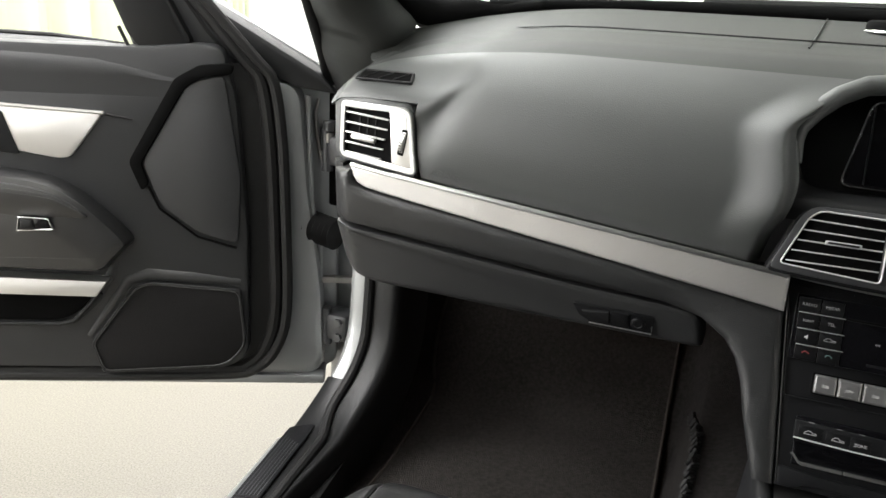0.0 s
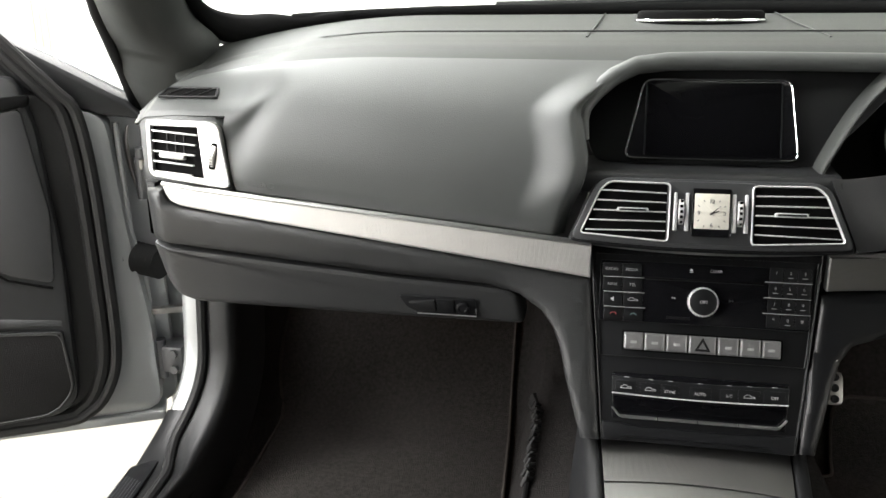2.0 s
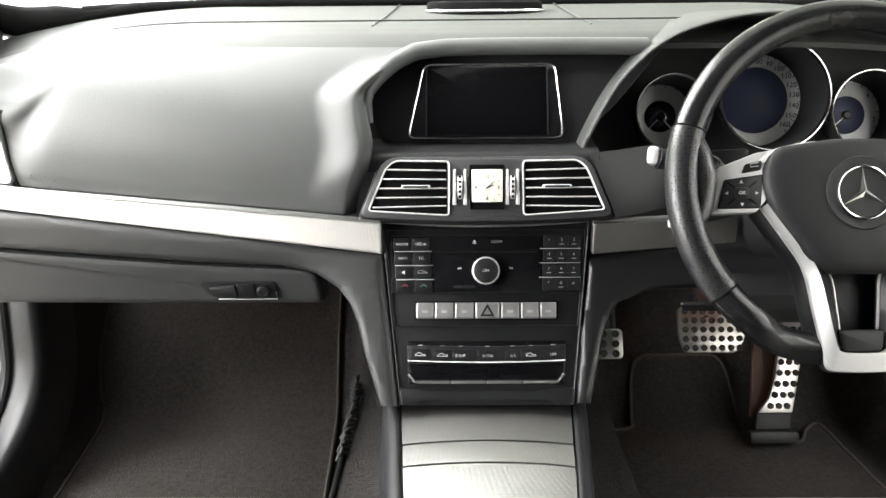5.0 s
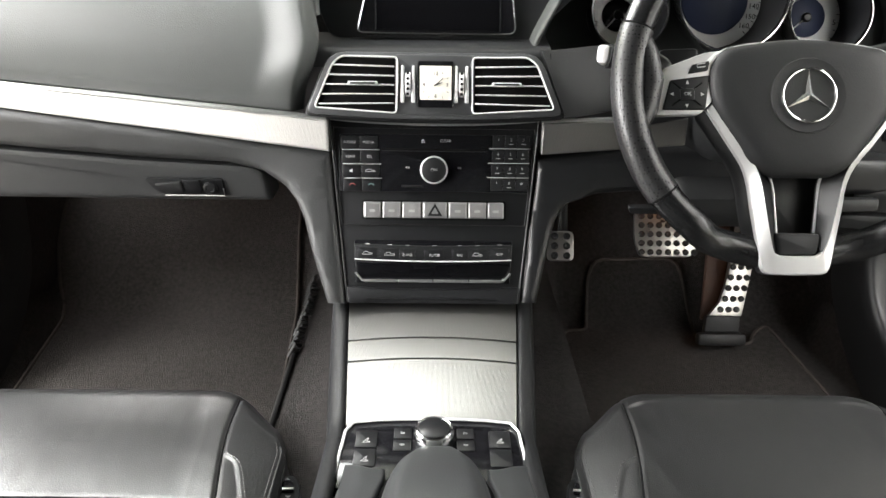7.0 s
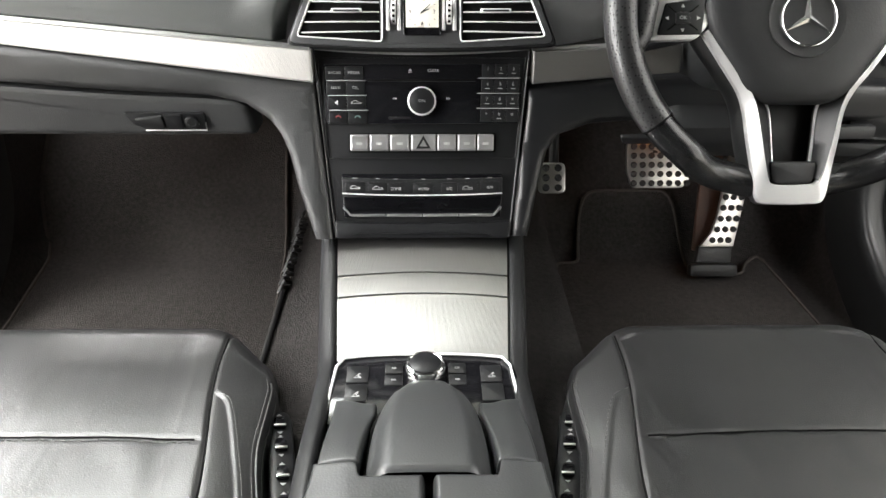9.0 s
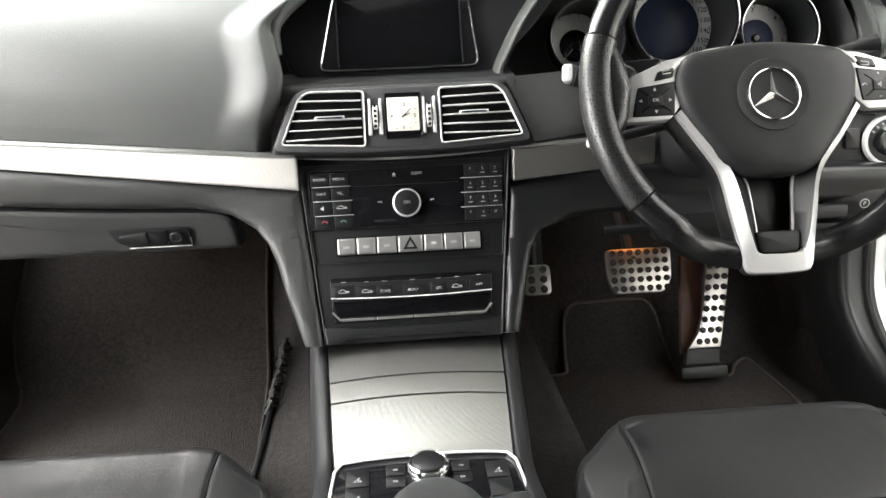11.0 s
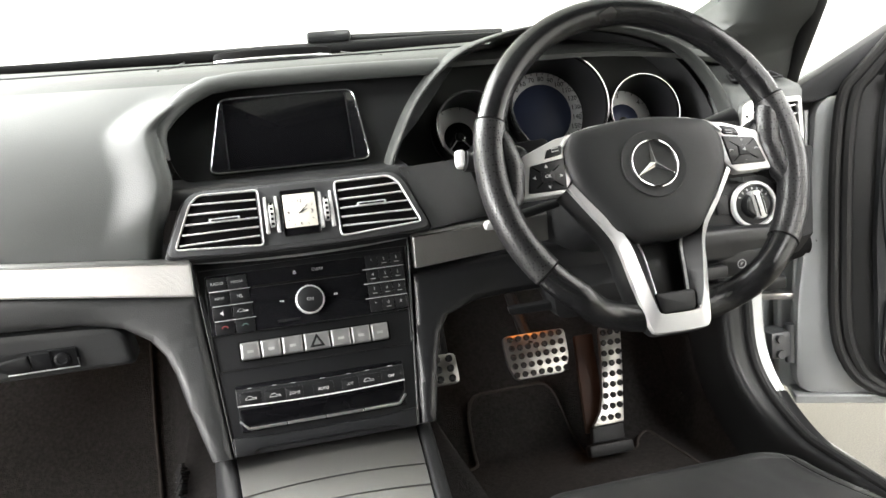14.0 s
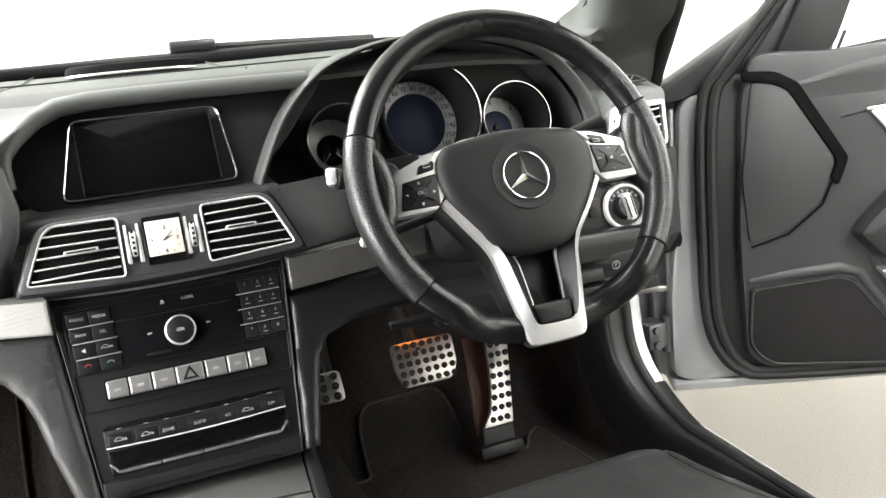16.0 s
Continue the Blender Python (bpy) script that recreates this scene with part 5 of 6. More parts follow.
dl = part("dial", lathe(((0.0276, 0.0), (0.0276, 0.003), (0.019, 0.004), (0.017, 0.016), (0.015, 0.018), (0, 0.018)), 40, lsm), SATIN, fas)
part("knob", plate(rect(0.0155, 0.040), 0.019, 0.004, 0.007, lsm @ pose(0, 0, 0.003, 0, 0, 12)), KEYSILVER, dl, "upright silver grip")
for i in (-1, 1):
    part("grip_edge", block(0.0014, 0.031, 0.004, 0.0005, lsm @ pose(0, 0, 0, 0, 0, 12) @ pose(i * 0.0042, 0, 0.0215)), SATIN, dl)
part("marker", block(0.0012, 0.020, 0.0010, 0.0, lsm @ pose(0, 0, 0, 0, 0, 12) @ pose(0, 0.002, 0.0223)), WHITEINK, dl)
for i in range(7):
    a = radians(35 + 19 * i)
    part("dial_mark", block(0.0035, 0.0022, 0.0004, 0.0, lsm @ pose(0.0232 * math.cos(a), 0.0232 * math.sin(a), 0.0037, 0, 0, math.degrees(a))), WHITEINK, dl)
part("side_key", plate(rect(0.018, 0.026, -0.045, 0.004), 0.003, 0.001, 0.002, lm), SATIN, fas)
pk = thing("parking_brake_button", (0.60, 0.03, 0.68), "black parking brake lever with a white letter sign", "parking brake")
pm = FR(0.582, 0.018, 0.697, -6, -6)
part("lever", plate(rect(0.115, 0.036, 0.0, 0.0), 0.014, 0.004, 0.008, pm), HARD, pk)
pc = part("sign", hoop(circle(0.0062, 20), 0.0010, 0.0004, 0.0001, m=pm @ Matrix.Translation((-0.004, 0.0, 0.0141))), WHITEINK, pk)
words("P", 0.0078, pm @ Matrix.Translation((-0.004, 0, 0.0143)), WHITEINK, pk)
rel = part("release", plate(rect(0.13, 0.020, 0.0, -0.036), 0.012, 0.004, 0.006, pm), HARD, pk)

# ---------------------------------------------------------------- steering column and wheel
col = thing("steering_column", (0.372, 0.0, 0.74), "black steering column shroud with two stalks", "steering column")


def shroud(u, v):
    a = 2 * math.pi * u
    y = -0.105 + 0.24 * v
    w, h = 0.058 + 0.02 * v, 0.052 + 0.022 * v
    c, s_ = math.cos(a), math.sin(a)
    return (0.372 + w * (abs(c) ** 0.7) * (1 if c > 0 else -1), y, 0.842 - 0.28 * (y + 0.1) + h * (abs(s_) ** 0.7) * (1 if s_ > 0 else -1) - 0.012)


part("shroud", sheet(shroud, 40, 10), HARD, col, "", 50)
part("lower_cover", plate([(-0.070, 0.010), (0.10, 0.006), (0.12, 0.07), (-0.085, 0.07)], 0.10, 0.02, 0.02, FR(0.372, 0.09, 0.690, -28)), HARD, col)
part("column_slot", plate([(-0.12, -0.008), (0.10, -0.012), (0.10, 0.008), (-0.125, 0.004)], 0.006, 0.002, 0.004, FR(0.365, 0.002, 0.683, -28)), SATIN, col)
stk = part("stalk", tube([(0.325, -0.035, 0.852), (0.27, -0.042, 0.860), (0.215, -0.046, 0.869), (0.190, -0.047, 0.874)], [0.008, 0.009, 0.011, 0.012], 14), SATIN, col)
part("stalk_end", xf(plate(rect(0.0135, 0.021), 0.012, 0.004, 0.006), FR(0.187, -0.040, 0.875, 15, -20)), KEYSILVER, stk, "pale silver stalk end")
part("stalk", tube([(0.330, -0.02, 0.815), (0.27, -0.03, 0.805), (0.222, -0.035, 0.796)], [0.006, 0.006, 0.0055], 12), SATIN, col)
part("stalk_end", lathe(((0.0060, 0.0), (0.0060, 0.009), (0.0045, 0.012), (0, 0.012)), 18, pose(0.222, -0.035, 0.796, 0, -90, 12)), KEYSILVER, col)
part("selector", tube([(0.42, -0.03, 0.858), (0.49, -0.045, 0.882), (0.535, -0.050, 0.893)], [0.008, 0.010, 0.013], 14), SATIN, col)

wh = thing("steering_wheel", (0.372, -0.14, 0.68), "black leather three-spoke steering wheel with a satin silver frame", "steering wheel")
W = FR(0.3700, -0.1385, 0.8635, 21.8)
RW = 0.1765


def rim_at(a):
    x, y = RW * math.cos(radians(a)), RW * math.sin(radians(a))
    d = smooth(-0.150, -0.178, y)
    y += 0.006 * d
    return Vector((x, y, -0.004 - 0.026 * smooth(-0.135, -0.165, y)))


def rim(a0, a1, r, material, label="", n=40):
    pts = [W @ rim_at(a0 + (a1 - a0) * i / n) for i in range(n + 1)]
    return part("rim", tube(pts, r, 16), material, wh, label, 60)


rim(19, 161, 0.0160, RIML, "smooth leather rim")
rim(161.6, 218, 0.0170, PERF, "perforated leather grip")
rim(-38, 18.4, 0.0170, PERF, "perforated leather grip")
rim(218.6, 321.4, 0.0160, RIML, "smooth leather rim")
for a in (18.7, 161.3, 218.3, -38.3):
    c = W @ rim_at(a)
    t = (W.to_3x3() @ (rim_at(a + 1) - rim_at(a - 1))).normalized()
    part("rim_seam", xf(lathe(((0.0166, -0.001), (0.0172, 0.0), (0.0166, 0.001)), 24, cap=(False, False)), Matrix.Translation(c) @ t.to_track_quat("Z", "Y").to_matrix().to_4x4()), VOID, wh)
# thumb rests
for s in (-1, 1):
    part("thumb_rest", tube([W @ Vector(p) for p in ((s * 0.172, 0.066, -0.004), (s * 0.161, 0.032, -0.006), (s * 0.154, 0.004, -0.007), (s * 0.159, -0.022, -0.007), (s * 0.169, -0.048, -0.005))], [0.010, 0.015, 0.015, 0.015, 0.010], 14), PERF, wh, "", 60)
# silver frame: two key fields, two raked arms whose inner edges lie deeper, and the foot that joins them
arm_out = [(-0.0970, -0.0240, -0.004), (-0.0738, -0.0575, -0.006), (-0.0578, -0.0795, -0.010), (-0.0502, -0.0990, -0.013), (-0.0460, -0.1250, -0.013), (-0.0392, -0.1600, -0.013), (-0.0348, -0.1835, -0.013), (-0.0290, -0.1890, -0.013), (-0.0200, -0.1900, -0.013), (0.0, -0.1905, -0.013)]
arm_in = [(-0.0915, -0.0195, -0.001), (-0.0680, -0.0535, 0.000), (-0.0505, -0.0745, 0.000), (-0.0415, -0.0940, 0.000), (-0.0360, -0.1200, 0.000), (-0.0295, -0.1515, -0.002), (-0.0245, -0.1660, -0.005), (-0.0190, -0.1695, -0.006), (-0.0150, -0.1700, -0.006), (0.0, -0.1705, -0.006)]
lip = [(-0.0300, -0.0840, -0.020), (-0.0240, -0.0970, -0.019), (-0.0215, -0.1220, -0.018), (-0.0190, -0.1500, -0.018), (-0.0185, -0.1600, -0.018)]


def arm_ring(o, i):
    o, i = Vector(o), Vector(i)
    k = (i - o) * 0.10
    return [o + Vector((0, 0, -0.012)), o + Vector((0, 0, -0.0015)), o + k * 0.6 + Vector((0, 0, 0.0004)), o + k * 1.6, i - k * 1.3, i - k * 0.4 + Vector((0, 0, -0.0006)), i + Vector((0, 0, -0.003)), i + Vector((0, 0, -0.014))]


def flipped(p):
    return (-p[0], p[1], p[2])


def fine(pts, n=3):
    keys = [(i, *p) for i, p in enumerate(pts)]
    return [curve(keys, i / n) for i in range(n * (len(pts) - 1) + 1)]


ao_, ai_ = fine(arm_out), fine(arm_in)
ao_ += [flipped(p) for p in ao_[::-1][1:]]
ai_ += [flipped(p) for p in ai_[::-1][1:]]
fb = rings([[W @ p for p in arm_ring(o, i)] for o, i in zip(ao_, ai_)])
for s in (-1, 1):
    ko = [(s * 0.1510, -0.0290 + 0.002 * s), (s * 0.1035, -0.0285 + 0.001 * s), (s * 0.0905, -0.0150), (s * 0.0920, 0.0150), (s * 0.0830, 0.0350), (s * 0.1000, 0.0325), (s * 0.1410, 0.0175 + 0.001 * s)]
    fb = join(fb, plate(ko if s > 0 else ko[::-1], 0.012, 0.002, 0.004, W @ Matrix.Translation((0, 0, -0.014))))
for s in (-1, 1):
    part("thumb_web", plate([(s * 0.172, -0.056), (s * 0.176, 0.0), (s * 0.170, 0.058), (s * 0.157, 0.040), (s * 0.128, 0.026), (s * 0.134, -0.028), (s * 0.150, -0.031)], 0.016, 0.006, 0.012, W @ Matrix.Translation((0, 0, -0.021))), RIML, wh, "leather web behind the key field", 60)
    part("pad_line", tube([W @ Vector((s * x, y, -0.003)) for x, y in ((0.0960, 0.022), (0.0885, 0.0300), (0.076, 0.0355), (0.058, 0.0400), (0.040, 0.0430))], [0.0032, 0.0030, 0.0026, 0.0020, 0.0010], 8), KEYSILVER, wh, "thin silver line along the cover")
part("spoke_frame", fb, KEYSILVER, wh, "satin silver spoke frame", 40)
part("spoke_edge", rings([[W @ (Vector(o) + Vector((0, 0, -0.006))), W @ (Vector(o) + (Vector(o) - Vector(i)).normalized() * (0.0075 - 0.0065 * smooth(-0.165, -0.182, o[1])) + Vector((0, 0, -0.016))), W @ (Vector(o) + (Vector(o) - Vector(i)).normalized() * (0.006 - 0.009 * smooth(-0.165, -0.182, o[1])) + Vector((0, 0, -0.026))), W @ (Vector(i) + Vector((0, 0, -0.032))), W @ (Vector(i) + Vector((0, 0, -0.012)))] for o, i in zip(ao_, ai_)]), HARD, wh, "black back of the spokes", 40)
for s in (-1, 1):
    a_, b_ = fine(arm_in[2:7]), fine(lip)
    part("inner_cheek", rings([[W @ Vector((-s * p[0], p[1], p[2] + o)) for p, o in ((c, -0.002), (c, -0.006), (l, -0.006), (l, 0.0))] for c, l in zip(a_, b_)]), HARD, wh, "dark inner side of the spoke", 40)
    part("inner_lip", tube([W @ Vector((-s * p[0], p[1], p[2] + 0.001)) for p in b_], 0.0016, 8), KEYSILVER, wh, "thin silver inner edge")
part("spoke_insert", plate([(-0.024, -0.166), (0.024, -0.166), (0.037, -0.085), (-0.037, -0.085)], 0.006, 0.002, 0.004, W @ Matrix.Translation((0, 0, -0.042))), HARD, wh)
part("spoke_tab", plate([(-0.0205, -0.1695), (0.0205, -0.1695), (0.0245, -0.1470), (-0.0245, -0.1470)], 0.014, 0.004, 0.006, W @ Matrix.Translation((0, 0, -0.0225))), BAGSKIN, wh, "dark grey plastic tab")
po = round_poly([(-0.097, 0.014), (-0.085, 0.038), (0.0, 0.051), (0.085, 0.038), (0.097, 0.014), (0.092, -0.020), (0.042, -0.091), (-0.042, -0.091), (-0.092, -0.020)], [0.02, 0.02, 0.09, 0.02, 0.02, 0.03, 0.025, 0.025, 0.03], 6)
steps = ((0.002, -0.035), (0.0, -0.006), (0.0015, 0.0), (0.005, 0.0042), (0.012, 0.0075), (0.024, 0.0095), (0.040, 0.0105))
part("airbag_pad", rings([[W @ Vector((*(Vector(p) * (1 - d / 0.085) + Vector((-0.001, -0.001))), z)) for p in po] for d, z in steps]), BAGSKIN, wh, "domed black airbag cover", 50)
part("hub", lathe(((0.044, -0.09), (0.048, -0.04), (0.050, -0.02)), 32, W @ Matrix.Translation((0, -0.03, 0)), cap=(True, True)), HARD, wh)
for s in (-1, 1):
    part("spoke_back", plate([(s * 0.05, -0.025), (s * 0.158, -0.025), (s * 0.146, 0.014), (s * 0.05, 0.032)], 0.02, 0.004, 0.004, W @ Matrix.Translation((0, 0, -0.036))), HARD, wh)
    kp = part("button_pad", plate([(s * 0.1420, -0.0225 + 0.003 * s), (s * 0.0985, -0.0220 + 0.003 * s), (s * 0.0945, 0.0130 + 0.003 * s), (s * 0.1345, 0.0075 + 0.003 * s)], 0.006, 0.0015, 0.002, W @ Matrix.Translation((0, 0, -0.0065))), SATIN, wh, "black button pad")
    kc = Vector((s * 0.1175, -0.0065 + 0.003 * s, -0.0006))
    part("middle_key", plate(rect(0.014, 0.011), 0.0016, 0.0005, 0.001, W @ Matrix.Translation(kc)), SATIN, kp)
    for i in range(4):
        a = 45 + 90 * i
        part("key_gap", tube([W @ (kc + Vector((0.008 * math.cos(radians(a)), 0.0065 * math.sin(radians(a)), 0.0))), W @ (kc + Vector((0.021 * math.cos(radians(a)), 0.0165 * math.sin(radians(a)), 0.0)))], 0.0007, 5), VOID, kp)
        b = 90 * i
        fm = W @ Matrix.Translation(kc + Vector((0.0155 * math.cos(radians(b)), 0.0118 * math.sin(radians(b)), 0.0002)))
        if s < 0:
            part("arrow", plate([(-0.0018, -0.0018), (0.0018, 0), (-0.0018, 0.0018)], 0.0004, 0.0001, m=fm @ pose(0, 0, 0, 0, 0, b)), WHITEINK, kp)
        elif i in (1, 3):
            words("+" if i == 1 else "-", 0.0055, fm, WHITEINK, kp)
        else:
            part("icon", tube([fm @ Vector((0.0026 * math.cos(radians(t)), 0.0026 * math.sin(radians(t)) - 0.001, 0.0003)) for t in range(20, 161, 28)], 0.0006, 5), WHITEINK, kp)
    if s < 0:
        words("OK", 0.0050, W @ Matrix.Translation(kc + Vector((0, 0, 0.0018))), WHITEINK, kp)
    else:
        part("icon", plate([(-0.0025, -0.001), (-0.001, -0.001), (0.001, -0.0028), (0.001, 0.0028), (-0.001, 0.001), (-0.0025, 0.001)], 0.0003, 0.0001, m=W @ Matrix.Translation(kc + Vector((0, 0, 0.0017)))), WHITEINK, kp)
    bk = part("back_key", plate([(s * 0.1170, 0.0125), (s * 0.0970, 0.0160), (s * 0.0945, 0.0265), (s * 0.1130, 0.0220)], 0.005, 0.0012, 0.002, W @ Matrix.Translation((0, 0.002 * s, -0.005))), SATIN, wh)
    part("icon", tube([W @ Vector(p) for p in ((s * 0.100, 0.0215, 0.0004), (s * 0.108, 0.0200, 0.0004), (s * 0.108, 0.0170, 0.0004), (s * 0.100, 0.0180, 0.0004))], 0.0006, 5), WHITEINK, bk)
    part("shift_paddle", plate([(s * 0.098, 0.015), (s * 0.135, 0.018), (s * 0.140, 0.040), (s * 0.100, 0.042)], 0.006, 0.002, 0.005, W @ Matrix.Translation((0, 0, -0.030))), SATIN, wh)
E_ = W @ Matrix.Translation((-0.0012, -0.0115, 0.0095))
emb = part("emblem", lathe(((0.0375, 0.0), (0.0365, 0.003), (0.0300, 0.0022), (0.0, 0.0016)), 44, E_), BAGSKIN, wh, "plain round emblem with a three-armed star")
part("emblem_ring", tube([E_ @ Vector((0.0262 * math.cos(2 * math.pi * i / 48), 0.0262 * math.sin(2 * math.pi * i / 48), 0.0035)) for i in range(48)], 0.0014, 8, True), CHROME, emb, "chrome ring")
for k in range(3):
    m = E_ @ pose(0, 0, 0.0024, 0, 0, 120 * k)
    bm = bmesh.new()
    vs_ = [bm.verts.new(m @ Vector(p)) for p in ((-0.0042, -0.0022, 0), (0.0042, -0.0022, 0), (0, 0.0257, 0), (0, 0.0, 0.0030))]
    for f in ((0, 1, 3), (1, 2, 3), (2, 0, 3), (0, 2, 1)):
        bm.faces.new([vs_[q] for q in f])
    part("emblem_arm", bm, CHROME, emb, angle=10)

# ---------------------------------------------------------------- pedals
def studs(parent, m, cols, rows, dx, dy, r=0.0058):
    for i in range(cols):
        for j in range(rows):
            part("stud", lathe(((r, 0.0), (r * 0.9, 0.003), (r * 0.55, 0.0038), (0.0, 0.0030)), 12, m @ Matrix.Translation(((i - (cols - 1) / 2) * dx, (j - (rows - 1) / 2) * dy, 0.0))), RUBBER, parent)


brake = thing("brake_pedal", (0.42, 0.41, 0.33), "wide drilled steel brake pedal with black rubber studs", "pedal")
bm_ = FR(0.4195, 0.402, 0.487, 25)
part("plate", plate([(-0.060, 0.040), (-0.060, -0.010), (-0.050, -0.041), (0.042, -0.041), (0.058, -0.015), (0.060, 0.040)], 0.010, 0.003, 0.010, bm_ @ Matrix.Translation((0, 0, -0.010))), STEEL, brake)
studs(brake, bm_, 7, 5, 0.0158, 0.0162, 0.0058)
part("arm", tube([(0.41, 0.418, 0.50), (0.40, 0.50, 0.60), (0.40, 0.55, 0.72)], 0.011, 10), RUBBER, brake, "black pedal arm")
acc = thing("accelerator_pedal", (0.53, 0.36, 0.31), "tall drilled steel accelerator pedal with black rubber studs", "pedal")
am = FR(0.545, 0.372, 0.432, 27)
part("plate", plate([(-0.057, -0.083), (0.004, -0.083), (0.017, -0.03), (0.029, 0.02), (0.044, 0.092), (0.000, 0.092), (-0.014, 0.020), (-0.024, -0.025), (-0.036, -0.058)], 0.008, 0.002, 0.004, am @ Matrix.Translation((0, 0, -0.008))), STEEL, acc)
for j in range(9):
    for i in range(3):
        y = -0.071 + 0.0190 * j
        mid = curve(((-0.083, -0.026), (-0.058, -0.0130), (-0.025, -0.0025), (0.02, 0.0075), (0.092, 0.022)), y)[0]
        part("stud", lathe(((0.0058, 0.0), (0.0052, 0.003), (0.003, 0.0038), (0.0, 0.003)), 12, am @ Matrix.Translation((mid + 0.0142 * (i - 1), y, 0.0))), RUBBER, acc)
part("foot", plate([(-0.062, -0.112), (0.002, -0.112), (0.005, -0.081), (-0.056, -0.081)], 0.012, 0.004, 0.004, am @ Matrix.Translation((0, 0, -0.018))), RUBBER, acc)
part("hinge_bar", block(0.085, 0.026, 0.022, 0.006, pose(0.512, 0.320, 0.320, -20)), RUBBER, acc)
part("backing", plate([(-0.065, -0.09), (-0.025, -0.09), (-0.008, 0.09), (-0.045, 0.09)], 0.01, 0.002, 0.004, am @ Matrix.Translation((0.008, 0, -0.045))), ORANGE, acc, "rust-brown pedal bracket")
foot = thing("parking_brake_pedal", (0.182, 0.13, 0.56), "small drilled steel parking brake pedal beside the centre stack", "pedal")
rm = FR(0.1825, 0.127, 0.577, 27)
part("plate", plate(rect(0.038, 0.043), 0.008, 0.002, 0.008, rm @ Matrix.Translation((0, 0, -0.008))), STEEL, foot)
studs(foot, rm, 2, 3, 0.0175, 0.0140, 0.0054)
part("arm", tube([(0.186, 0.137, 0.580), (0.188, 0.165, 0.620), (0.192, 0.21, 0.72), (0.195, 0.25, 0.80)], 0.007, 10), RUBBER, foot, "black pedal arm")

# ---------------------------------------------------------------- body round the door openings
def post(v):
    """The line of the door opening: along the sill, then up the front post. Gives y, z and the inward way."""
    if v < 0.5:
        return -1.2 + (0.06 + 1.2) * v / 0.5, 0.378, 0.0, 1.0
    if v < 0.75:
        a = (v - 0.5) / 0.25 * math.pi / 2 * 0.94
        return 0.06 + 0.17 * math.sin(a), 0.378 + 0.17 * (1 - math.cos(a)), -math.sin(a), math.cos(a)
    a = math.pi / 2 * 0.94
    t = (v - 0.75) / 0.25
    return 0.06 + 0.17 * math.sin(a) + 0.04 * t, 0.378 + 0.17 * (1 - math.cos(a)) + 0.40 * t, -math.sin(a), math.cos(a)


def sill_in(s, x, y):
    """How far a sill draws in towards the rear."""
    if s < 0:
        return 0.14 * (0.1 - max(-0.45, min(0.1, y))) * smooth(0.69, 0.78, x)
    return (0.005 + 0.125 * (0.3 - max(-0.45, min(0.3, y)))) * smooth(0.69, 0.80, x)


def sill_broad(s, x, v):
    """The passenger's sill cover is the broader one, up to the foot of the post."""
    f = smooth(0.60, 0.50, v) if s < 0 else 0.0
    return 0.70 + (x - 0.70) * (1 - 0.43 * f) if x < 0.758 else 0.815 - (0.815 - x) * (1 + 0.44 * f)


def strip_along(s, sec, v0, v1, nv):
    def f(u, v):
        y, z, ny, nz = post(v0 + (v1 - v0) * v)
        x, n = curve(sec, u)
        x = sill_broad(s, x, v0 + (v1 - v0) * v)
        x -= 0.020 * smooth(0.54, 0.72, v0 + (v1 - v0) * v) + sill_in(s, x, y)
        return (s * x, y + ny * n, z + nz * n)
    return sheet(f, 20, nv)


